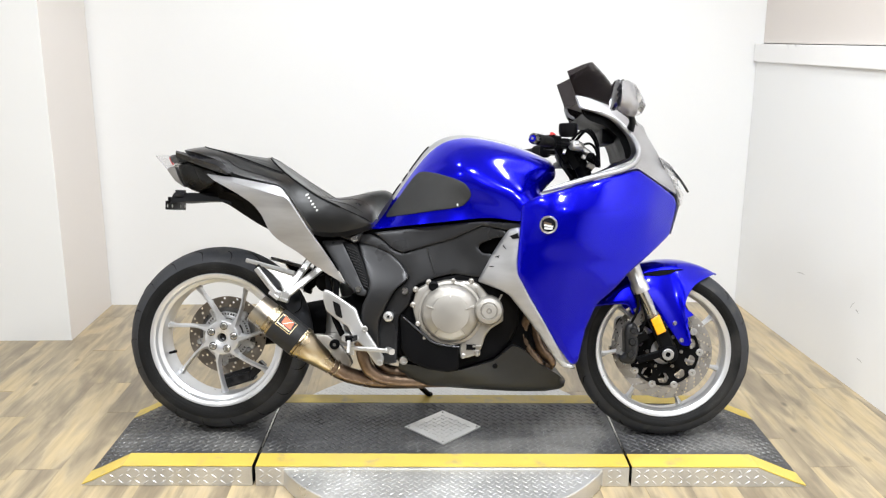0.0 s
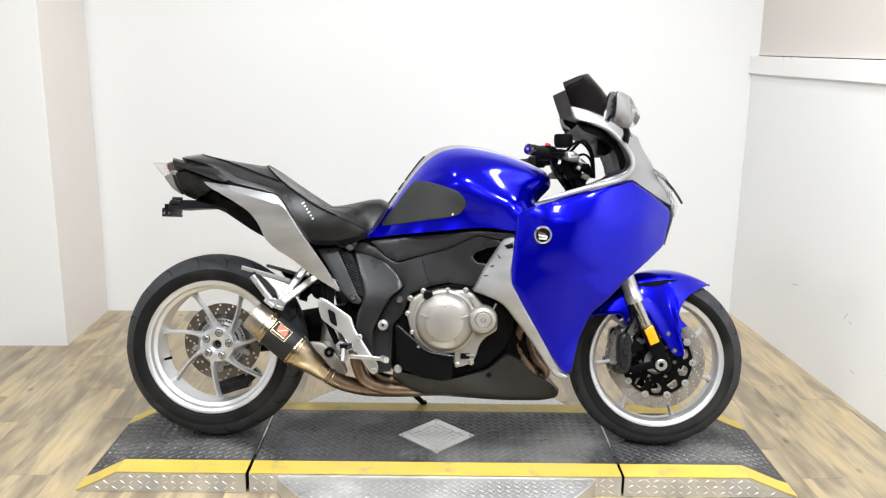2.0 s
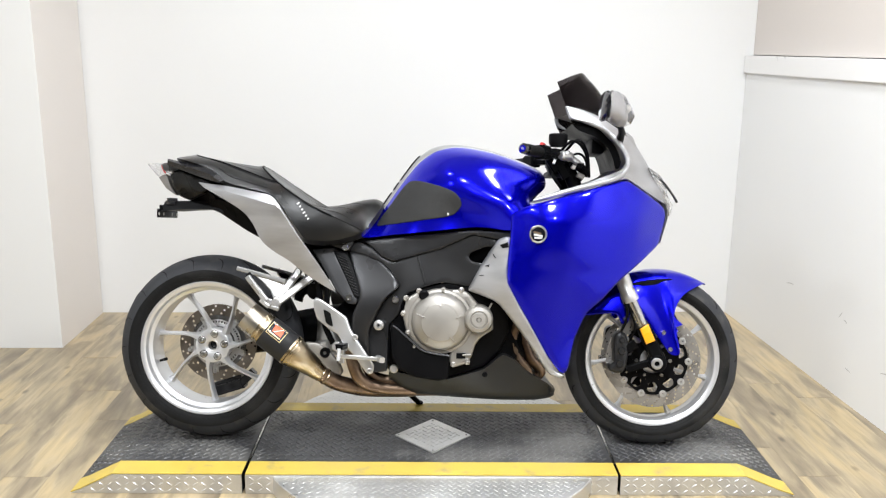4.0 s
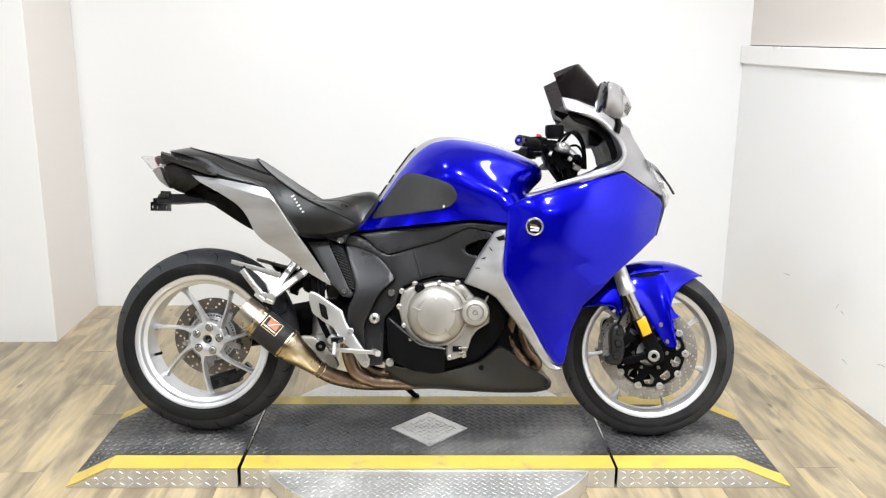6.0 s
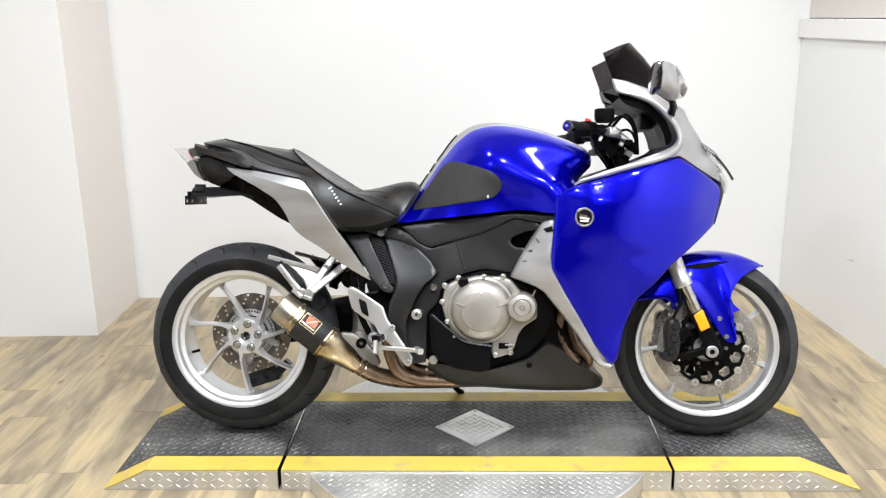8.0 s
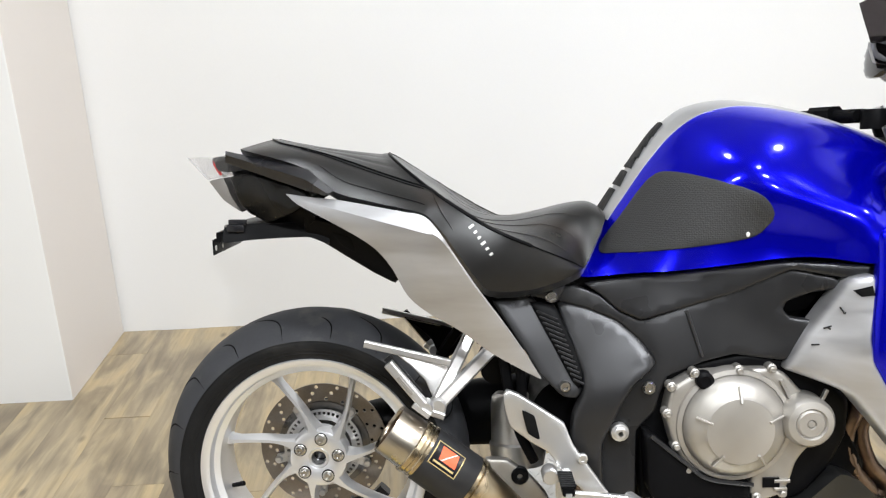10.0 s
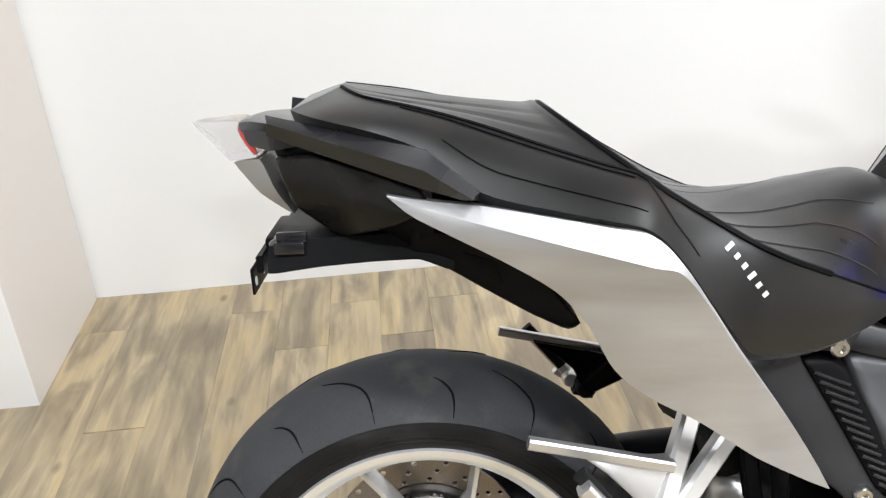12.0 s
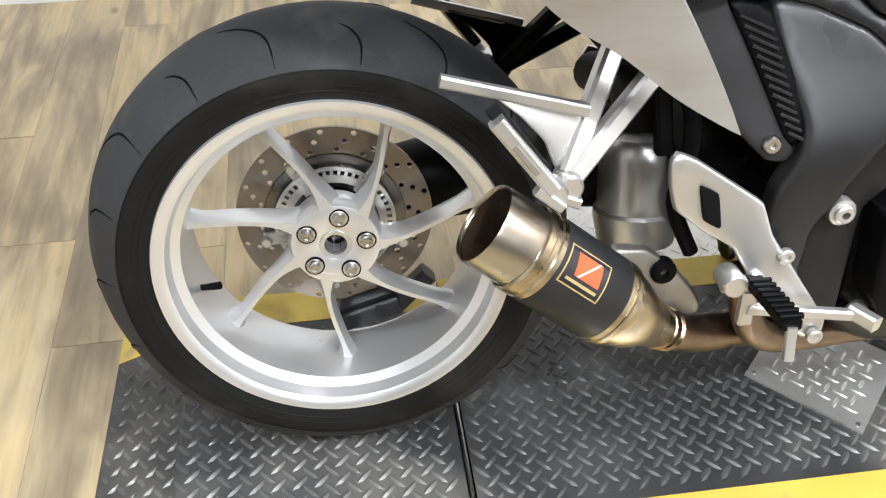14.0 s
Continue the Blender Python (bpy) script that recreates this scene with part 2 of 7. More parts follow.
    both.operation = "MULTIPLY"
    l.new(pr.outputs[0], both.inputs[0])
    l.new(flecks.outputs[0], both.inputs[1])
    mul = n.new("ShaderNodeMath")
    mul.operation = "MULTIPLY"
    l.new(both.outputs[0], mul.inputs[0])
    l.new(tone.outputs[0], mul.inputs[1])
    sc = n.new("ShaderNodeVectorMath")
    sc.operation = "SCALE"
    l.new(ramp.outputs[0], sc.inputs[0])
    l.new(mul.outputs[0], sc.inputs["Scale"])
    l.new(sc.outputs[0], b.inputs["Base Color"])
    b.inputs["Roughness"].default_value = 0.30
    b.inputs["Specular IOR Level"].default_value = 0.75
    bp = n.new("ShaderNodeBump")
    bp.inputs["Strength"].default_value, bp.inputs["Distance"].default_value = 0.25, 0.001
    l.new(grain.outputs[0], bp.inputs["Height"])
    l.new(bp.outputs[0], b.inputs["Normal"])
    return m


OAK = wood()


# ---------- mesh tools ----------
def finish(name, bm, mat, parent=None, label="", smooth=True, angle=35):
    me = bpy.data.meshes.new(name)
    bmesh.ops.recalc_face_normals(bm, faces=bm.faces)
    if smooth:
        for f in bm.faces:
            f.smooth = True
        for e in bm.edges:
            if len(e.link_faces) == 2 and e.calc_face_angle(0) > radians(angle):
                e.smooth = False
    bm.to_mesh(me)
    bm.free()
    for m in (mat if isinstance(mat, (list, tuple)) else [mat]):
        me.materials.append(m)
    ob = new(name, me)
    if parent:
        ob.parent = parent
    if label:
        tagged(ob, label)
    return ob


def part(name, bm, mat, parent, label="", smooth=True, angle=35):
    return finish(name, bm, mat, parent, label, smooth, angle)


def box_into(bm, lo, hi, m=None, bevel=0.0):
    r = bmesh.ops.create_cube(bm, size=1)
    v = r["verts"]
    c = [(a + b) / 2 for a, b in zip(lo, hi)]
    s = [b - a for a, b in zip(lo, hi)]
    for q in v:
        q.co = Vector([c[i] + q.co[i] * s[i] for i in range(3)])
    if bevel:
        es = list({e for q in v for e in q.link_edges})
        r2 = bmesh.ops.bevel(bm, geom=es, offset=bevel, segments=2, affect="EDGES", profile=0.6)
        v = list({q for f in r2["faces"] for q in f.verts} | {q for q in v if q.is_valid})
    if m is not None:
        bmesh.ops.transform(bm, matrix=m, verts=v)
    return v


def box(lo, hi, bevel=0.0, m=None):
    bm = bmesh.new()
    box_into(bm, lo, hi, m, bevel)
    return bm


def spline(pts, closed=False, step=0.01):
    """A Catmull-Rom curve through the points, sampled about every step metres."""
    P = [Vector(p) for p in pts]
    n = len(P)
    out = []
    for i in range(n if closed else n - 1):
        if closed:
            a, b, c, d = P[i - 1], P[i], P[(i + 1) % n], P[(i + 2) % n]
        else:
            a, b, c, d = P[max(i - 1, 0)], P[i], P[i + 1], P[min(i + 2, n - 1)]
        k = max(1, int((c - b).length / step))
        for j in range(k):
            t = j / k
            out.append(0.5 * ((2 * b) + (c - a) * t + (2 * a - 5 * b + 4 * c - d) * t * t + (3 * b - a - 3 * c + d) * t ** 3))
    if not closed:
        out.append(P[-1])
    return out


def poly(pts, step=0.012):
    """Straight sides sampled about every step metres."""
    out = []
    for i, p in enumerate(pts):
        a, b = Vector(p), Vector(pts[(i + 1) % len(pts)])
        k = max(1, int((b - a).length / step))
        out += [a.lerp(b, j / k) for j in range(k)]
    return out


def tube_into(bm, pts, radius, seg=12, caps=True, closed=False, flat=1.0):
    P = [Vector(p) for p in pts]
    n = len(P)
    rad = radius if callable(radius) else (lambda u: radius)
    rings, prev = [], None
    for i, p in enumerate(P):
        d = (P[(i + 1) % n] - P[i - 1]) if closed else (P[min(i + 1, n - 1)] - P[max(i - 1, 0)])
        d.normalize()
        if prev is None:
            prev = d.orthogonal().normalized()
        a = (prev - d * prev.dot(d)).normalized()
        prev = a
        b = d.cross(a)
        r = rad(i / max(1, n - 1))
        rings.append([bm.verts.new(p + r * (math.cos(q) * a + flat * math.sin(q) * b)) for q in [2 * math.pi * k / seg for k in range(seg)]])
    for i in range(n if closed else n - 1):
        A, B = rings[i], rings[(i + 1) % n]
        for k in range(seg):
            bm.faces.new((A[k], A[(k + 1) % seg], B[(k + 1) % seg], B[k]))
    if caps and not closed:
        bm.faces.new(rings[0][::-1])
        bm.faces.new(rings[-1])
    return [v for r in rings for v in r]


def tube(pts, radius, seg=12, step=0.012, smooth=True, flat=1.0):
    bm = bmesh.new()
    tube_into(bm, spline(pts, step=step) if smooth else pts, radius, seg, flat=flat)
    return bm


def lathe_into(bm, profile, seg=64, m=None, closed=False):
    """Turns (radius, height) pairs round the local z axis."""
    rings = []
    for r, h in profile:
        if r < 1e-6:
            rings.append([bm.verts.new((0, 0, h))])
        else:
            rings.append([bm.verts.new((r * math.cos(2 * math.pi * k / seg), r * math.sin(2 * math.pi * k / seg), h)) for k in range(seg)])
    pairs = list(zip(rings, rings[1:])) + ([(rings[-1], rings[0])] if closed else [])
    for A, B in pairs:
        for k in range(seg):
            j = (k + 1) % seg
            q = []
            for v in (A[k % len(A)], A[j % len(A)], B[j % len(B)], B[k % len(B)]):
                if v not in q:
                    q.append(v)
            if len(q) > 2:
                bm.faces.new(q)
    vs = [v for r in rings for v in r]
    if m is not None:
        bmesh.ops.transform(bm, matrix=m, verts=vs)
    return vs


def lathe(profile, seg=64, m=None, closed=False):
    bm = bmesh.new()
    lathe_into(bm, profile, seg, m, closed)
    return bm


def tps(ctrl, smooth=1e-4):
    """A smooth surface height y(x, z) through the control points (x, z, y)."""
    c = np.array(ctrl, float)
    n = len(c)

    def phi(r):
        return np.where(r > 1e-9, r * r * np.log(np.maximum(r, 1e-9)), 0)
    K = phi(np.hypot(c[:, None, 0] - c[None, :, 0], c[:, None, 1] - c[None, :, 1])) + smooth * np.eye(n)
    P = np.c_[np.ones(n), c[:, :2]]
    A = np.block([[K, P], [P.T, np.zeros((3, 3))]])
    w = np.linalg.lstsq(A, np.r_[c[:, 2], 0, 0, 0], rcond=None)[0]

    def f(x, z):
        r = np.hypot(c[:, 0] - x, c[:, 1] - z)
        return float(phi(r) @ w[:n] + w[n] + w[n + 1] * x + w[n + 2] * z)
    return f


def fill2d(outline, step, rings=()):
    """Triangles inside a closed outline of (x, z) points, with inner points on a grid. Returns points, triangles, edge distance."""
    from mathutils.geometry import delaunay_2d_cdt
    n = len(outline)
    o = np.array([(p[0], p[1]) for p in outline])
    a, b = o, np.roll(o, -1, 0)

    def dist(p):
        ab = b - a
        t = np.clip(((p - a) * ab).sum(1) / np.maximum((ab ** 2).sum(1), 1e-12), 0, 1)
        return np.hypot(*(a + ab * t[:, None] - p).T).min()

    def inside(p):
        c = (a[:, 1] > p[1]) != (b[:, 1] > p[1])
        xs = a[:, 0] + (p[1] - a[:, 1]) * (b[:, 0] - a[:, 0]) / np.where(b[:, 1] == a[:, 1], 1e-12, b[:, 1] - a[:, 1])
        return (c & (p[0] < xs)).sum() % 2 == 1
    pts = [Vector((p[0], p[1])) for p in o]
    tang = np.roll(o, -1, 0) - np.roll(o, 1, 0)
    area = (a[:, 0] * b[:, 1] - b[:, 0] * a[:, 1]).sum()
    nrm = np.c_[-tang[:, 1], tang[:, 0]] * (1 if area > 0 else -1)
    nrm /= np.maximum(np.hypot(*nrm.T), 1e-9)[:, None]
    for r in rings:
        for p, q in zip(o, nrm):
            c = p + q * r
            if inside(c) and dist(c) > 0.93 * r:
                pts.append(Vector((c[0], c[1])))
    gap = max(step * 0.45, (max(rings) + step * 0.4) if len(rings) else 0)
    lo, hi = o.min(0), o.max(0)
    row, z = 0, lo[1] + step / 2
    while z < hi[1]:
        x = lo[0] + (step / 2 if row % 2 else 0)
        while x < hi[0]:
            p = np.array((x, z))
            if inside(p) and dist(p) > gap:
                pts.append(Vector((x, z)))
            x += step
        z += step * 0.866
        row += 1
    v, e, f, *_ = delaunay_2d_cdt(pts, [(i, (i + 1) % n) for i in range(n)], [], 1, 1e-6)
    tris = []
    for t in f:
        c = sum((np.array(v[i]) for i in t), np.zeros(2)) / len(t)
        if inside(c):
            tris.append(t)
    return [np.array(p) for p in v], tris, n


def plate_into(bm, outline, y, thick, edge=0.004, step=0.014, side=-1, bulge=0.0):
    """A curved panel over an outline in the side view. y(x, z): its outer face's distance from the middle plane. edge: the rounded rim."""
    if not callable(y):
        depth = y
        y = lambda x, z: depth
    pts, tris, n = fill2d(outline, step, (edge * 0.12, edge * 0.4, edge) if edge else ())
    o = np.array([(p[0], p[1]) for p in outline])
    a, b = o, np.roll(o, -1, 0)
    ab = b - a
    L = np.maximum((ab ** 2).sum(1), 1e-12)

    def dist(p):
        t = np.clip(((p - a) * ab).sum(1) / L, 0, 1)
        return np.hypot(*(a + ab * t[:, None] - p).T).min()
    big = max(dist(p) for p in pts) or 1
    front, back = [], []
    for i, p in enumerate(pts):
        d = 0 if i < n else dist(p)
        k = max(0, 1 - d / edge) if edge else 0
        drop = edge * (1 - math.sqrt(max(0, 1 - k * k)))
        out = y(p[0], p[1]) - drop + bulge * (1 - (1 - min(1, d / big)) ** 2)
        front.append(bm.verts.new((p[0], side * out, p[1])))
    for i in range(n):
        p = pts[i]
        back.append(bm.verts.new((p[0], side * (y(p[0], p[1]) - thick), p[1])))
    for t in tris:
        bm.faces.new([front[i] for i in t])
    for i in range(n):
        j = (i + 1) % n
        bm.faces.new((front[i], front[j], back[j], back[i]))
    return front


def plate(outline, y, thick=0.006, edge=0.004, step=0.014, side=-1, bulge=0.0):
    bm = bmesh.new()
    plate_into(bm, outline, y, thick, edge, step, side, bulge)
    return bm


def inflate(outline, soft, width, r, step=0.016, power=2.0, floor=0.0):
    """A body, alike on both sides of the middle plane, over a side-view outline. soft: how round each outline point's edge is (0 square to 1 round)."""
    bm = bmesh.new()
    o = np.array([(p[0], p[1]) for p in outline])
    s = np.array(soft, float)
    big = r(*o.mean(0)) if callable(r) else r
    pts, tris, n = fill2d(outline, step, (big * 0.02, big * 0.09, big * 0.22) if (s > 0.5).any() else ())
    b = np.roll(o, -1, 0)
    ab = b - o
    L = np.maximum((ab ** 2).sum(1), 1e-12)
    on = s > 0.5

    def half(p, i):
        t = np.clip(((p - o) * ab).sum(1) / L, 0, 1)
        d = np.hypot(*(o + ab * t[:, None] - p).T)
        d = d[on].min() if on.any() else 9
        k = max(0.0, 1 - d / (r(*p) if callable(r) else r))
        return max(floor, width(p[0], p[1]) * (1 - k ** power) ** (1 / power))
    R, Lf = [], []
    for i, p in enumerate(pts):
        h = half(p, i)
        R.append(bm.verts.new((p[0], -h, p[1])))
        Lf.append(bm.verts.new((p[0], h, p[1])))
    for t in tris:
        bm.faces.new([R[i] for i in t])
        bm.faces.new([Lf[i] for i in t][::-1])
    for i in range(n):
        j = (i + 1) % n
        bm.faces.new((R[i], R[j], Lf[j], Lf[i]))
    bmesh.ops.remove_doubles(bm, verts=bm.verts, dist=0.0004)
    return bm


TO_SIDE = Matrix.Rotation(radians(90), 4, "X")    # local z of a turned part points to the bike's right side


def at_side(x, y, z):
    return Matrix.Translation((x, y, z)) @ TO_SIDE


def joined(*makers):
    bm = bmesh.new()
    for mk in makers:
        mk(bm)
    return bm


def loft(rows, closed=False, caps=False):
    """A skin through rows of points; closed: each row is a ring; caps: fill the first and the last row."""
    bm = bmesh.new()
    V = [[bm.verts.new(p) for p in row] for row in rows]
    n = len(rows[0])
    for A, B in zip(V, V[1:]):
        for k in range(n if closed else n - 1):
            bm.faces.new((A[k], A[(k + 1) % n], B[(k + 1) % n], B[k]))
    if caps:
        bm.faces.new(V[0])
        bm.faces.new(V[-1])
    bmesh.ops.remove_doubles(bm, verts=bm.verts, dist=0.0003)
    bmesh.ops.dissolve_degenerate(bm, edges=bm.edges, dist=0.0002)
    return bm


def glide(pts, u):
    """A smooth curve through points one unit apart, at u."""
    n = len(pts)
    i = min(max(int(u), 0), n - 2)
    t = u - i
    p = [Vector(pts[min(max(i + k, 0), n - 1)]) for k in (-1, 0, 1, 2)]
    return 0.5 * (2 * p[1] + (p[2] - p[0]) * t + (2 * p[0] - 5 * p[1] + 4 * p[2] - p[3]) * t * t + (3 * p[1] - p[0] - 3 * p[2] + p[3]) * t ** 3)


# the seat: its lower edge, the seam between flank and deck, and the deck's crest, as x, half width, z
SEAT_LOW = [(-0.116, 0.085, 0.950), (-0.085, 0.118, 0.944), (-0.030, 0.135, 0.931), (0.022, 0.148, 0.912), (0.078, 0.182, 0.874), (0.150, 0.198, 0.856), (0.205, 0.206, 0.845), (0.241, 0.209, 0.834), (0.268, 0.211, 0.806),
            (0.296, 0.209, 0.764), (0.325, 0.203, 0.722), (0.352, 0.196, 0.696), (0.420, 0.190, 0.694), (0.475, 0.180, 0.705), (0.515, 0.167, 0.718), (0.531, 0.152, 0.727), (0.553, 0.128, 0.762), (0.579, 0.088, 0.804), (0.586, 0.045, 0.816)]
SEAT_SEAM = [(-0.066, 0.025, 0.968), (-0.040, 0.070, 0.960), (0.005, 0.090, 0.951), (0.049, 0.100, 0.940), (0.095, 0.110, 0.926), (0.148, 0.125, 0.908), (0.204, 0.140, 0.890), (0.244, 0.150, 0.878), (0.269, 0.165, 0.861),
             (0.312, 0.180, 0.834), (0.350, 0.190, 0.811), (0.385, 0.196, 0.794), (0.420, 0.194, 0.779), (0.465, 0.187, 0.759), (0.508, 0.170, 0.738), (0.530, 0.1525, 0.728), (0.553, 0.128, 0.763), (0.579, 0.088, 0.805), (0.586, 0.045, 0.817)]
SEAT_CREST = [(-0.064, 0, 0.969), (-0.045, 0, 0.964), (0.000, 0, 0.956), (0.040, 0, 0.950), (0.080, 0, 0.945), (0.115, 0, 0.941), (0.145, 0, 0.938), (0.163, 0, 0.938), (0.200, 0, 0.912),
              (0.250, 0, 0.872), (0.300, 0, 0.832), (0.345, 0, 0.811), (0.400, 0, 0.808), (0.450, 0, 0.818), (0.490, 0, 0.829), (0.525, 0, 0.836), (0.555, 0, 0.838), (0.574, 0, 0.831), (0.586, 0, 0.820)]


# ---------- the room ----------
def setting(name, bm, mat, label, category="", smooth=False):
    ob = finish(name, bm, mat, None, label, smooth)
    tagged(ob, "", category or name.split("_")[0], "", "structure")
    return ob


BACK_Y, RIGHT_X, PILLAR_X, PILLAR_Y, CEILING_Z, REAR_Y, LEFT_X = 4.565, 2.045, -1.423, 3.995, 3.0, -5.5, -3.4
# the partition runs a little askew to the back wall
ASKEW = Matrix.Translation((RIGHT_X, BACK_Y, 0)) @ Matrix.Rotation(radians(2.44), 4, "Z") @ Matrix.Translation((-RIGHT_X, -BACK_Y, 0))
setting("wall_north", box((LEFT_X, BACK_Y, -0.05), (RIGHT_X + 0.8, BACK_Y + 0.12, CEILING_Z)), WALL, "smooth white painted wall behind the motorcycle")
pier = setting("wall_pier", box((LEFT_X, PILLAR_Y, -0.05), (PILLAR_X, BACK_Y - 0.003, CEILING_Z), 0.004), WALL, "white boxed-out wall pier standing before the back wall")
# the right-hand face gets the shade tint, the others stay white
pier.data.materials.append(PIERSHADE)
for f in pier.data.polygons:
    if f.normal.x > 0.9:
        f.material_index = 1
partition = setting("wall_east", box((RIGHT_X, REAR_Y, -0.05), (RIGHT_X + 0.25, BACK_Y - 0.003, 1.335), 0, ASKEW), WALL, "white painted half-height partition wall with scuff marks")
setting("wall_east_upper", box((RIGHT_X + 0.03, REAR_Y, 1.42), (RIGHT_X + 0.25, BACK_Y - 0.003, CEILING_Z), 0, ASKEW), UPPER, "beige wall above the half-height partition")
setting("trim_ledge", box((RIGHT_X - 0.018, REAR_Y, 1.326), (RIGHT_X + 0.247, BACK_Y - 0.006, 1.416), 0.004, ASKEW), TRIMPAINT, "white painted cap board along the partition")
# unseen wall, kept dark so that paint and blacks reflect something dark
setting("wall_south", box((LEFT_X, REAR_Y - 0.12, -0.05), (RIGHT_X + 0.8, REAR_Y, CEILING_Z)), REARWALL, "unseen dark wall added behind the camera")
setting("wall_west", box((LEFT_X - 0.12, REAR_Y, -0.05), (LEFT_X, BACK_Y, CEILING_Z)), WALL, "plain white side wall")
# unseen too; grey rather than white to hold back bounced light
setting("ceiling", box((LEFT_X - 0.12, REAR_Y - 0.12, CEILING_Z), (RIGHT_X + 0.8, BACK_Y + 0.12, CEILING_Z + 0.1)), CEIL, "unseen grey ceiling added to close the room")
floor = setting("floor", box((LEFT_X, REAR_Y, -0.06), (RIGHT_X + 0.75, BACK_Y, -0.004)), UNDERFLOOR, "oak-look plank floor laid in long boards")


# scuff marks on the partition: y, z, length, slope in degrees
SCUFF = material("grey_scuff", (0.42, 0.41, 0.40), 0.7, vary=0.3, scale=40)
for y, z, length, slope in ((3.86, 0.362, 0.075, 8), (3.40, 0.350, 0.045, 50), (3.36, 0.335, 0.030, -20), (3.05, 0.22, 0.06, 12), (3.30, 0.14, 0.05, -8)):
    d = Vector((0, math.cos(radians(slope)), -math.sin(radians(slope)))) * length / 2
    x = RIGHT_X + 0.0005
    c = Vector((x, y, z))
    bm = bmesh.new()
    tube_into(bm, [ASKEW @ q for q in (c - d, c - d * 0.3 + Vector((0, 0, 0.003)), c + d * 0.4 + Vector((0, 0, 0.002)), c + d)], lambda u: 0.0005 + 0.0016 * math.sin(math.pi * min(1, u + 0.05)) , 6)
    part("scuff_mark", bm, SCUFF, partition)


# ---------- ceiling lamps ----------
def ceiling_lamp(x, y, size, power):
    e = tagged(new("ceiling_light"), "round white ceiling light, switched on", "light", "ceiling lights")
    e.location = (x, y, CEILING_Z)
    part("housing", lathe([(0, -0.001), (size * 0.62, -0.001), (size * 0.62, -0.035), (size * 0.55, -0.04), (size * 0.55, -0.03), (0, -0.03)], 32), TRIMPAINT, e)
    d = bpy.data.lights.new("lamp", "AREA")
    d.shape, d.size, d.energy, d.color = "DISK", size, power, (0.93, 0.965, 1.0)
    o = new("lamp", d)
    o.parent = e
    o.location = (0, 0, -0.05)


for lx, ly, ls, lp in LAMPS:
    ceiling_lamp(lx, ly, ls, lp)


# ---------- the turntable and the tread-plate platform ----------
STAND = Matrix.Translation((0.347, 2.850, 0)) @ Matrix.Rotation(radians(-1.5), 4, "Z")
HALF, FRONT, BACK, TOP = 0.6165, -0.290, 0.290, 0.07


def lozenge_into(bm, x, y, z, angle, length, width, height):
    """One raised bar of a tread plate: a pointed, low ridge."""
    c, s = math.cos(angle), math.sin(angle)

    def q(a, b, h):
        return bm.verts.new((x + a * c - b * s, y + a * s + b * c, z + h))
    tips = [q(-length / 2, 0, 0), q(length / 2, 0, 0)]
    lo = [q(-length / 4, -width / 2, 0), q(length / 4, -width / 2, 0), q(length / 4, width / 2, 0), q(-length / 4, width / 2, 0)]
    hi = [q(-length / 3.6, 0, height), q(length / 3.6, 0, height)]
    for f in ((tips[0], lo[0], hi[0]), (lo[0], lo[1], hi[1], hi[0]), (lo[1], tips[1], hi[1]), (tips[1], lo[2], hi[1]), (lo[2], lo[3], hi[0], hi[1]), (lo[3], tips[0], hi[0])):
        bm.faces.new(f)


def treads(lo, hi, pitch, length, width, height, keep, place, turn=0.0):
    """Rows of raised bars, laid crosswise by turns, where keep(x, y) holds; place(x, y) gives their height."""
    bm = bmesh.new()
    n = int((hi[0] - lo[0] + hi[1] - lo[1]) / pitch) + 2
    for j in range(-n, n):
        for i in range(-n, n):
            x, y = (i - j) * pitch * 0.7071, (i + j) * pitch * 0.7071
            if lo[0] < x < hi[0] and lo[1] < y < hi[1] and keep(x, y):
                lozenge_into(bm, x, y, place(x, y), turn + (math.pi / 4 if (i + j) % 2 else -math.pi / 4), length, width, height)
    return bm


def stand_piece(name, label, category="platform", group=""):
    e = tagged(new(name), label, category, group)
    e.matrix_world = STAND
    return e


def prism(outline, depth0, depth1, bevel=0.0):
    """A side-view outline (x, z) drawn out from depth0 to depth1 along y."""
    bm = bmesh.new()
    a = [bm.verts.new((x, depth0, z)) for x, z in outline]
    b = [bm.verts.new((x, depth1, z)) for x, z in outline]
    bm.faces.new(a)
    bm.faces.new(b[::-1])
    n = len(a)
    for i in range(n):
        bm.faces.new((a[i], b[i], b[(i + 1) % n], a[(i + 1) % n]))
    if bevel:
        bmesh.ops.bevel(bm, geom=bm.edges[:], offset=bevel, segments=1, affect="EDGES")
    return bm


def ramp_height(x):
    """Height of the platform's top: level, then sloping to the floor at both ends."""
    L0, L1, R1, R0 = -1.195, -1.055, 1.04, 1.205
    if x < L1:
        return TOP * max(0.05, (x - L0) / (L1 - L0))
    if x > R1:
        return TOP * max(0.05, (R0 - x) / (R0 - R1))
    return TOP


def slope_outline(xs, lift=0.0, base=0.0):
    return [(x, base) for x in (xs[0], xs[-1])] + [(x, ramp_height(x) + lift) for x in reversed(xs)]


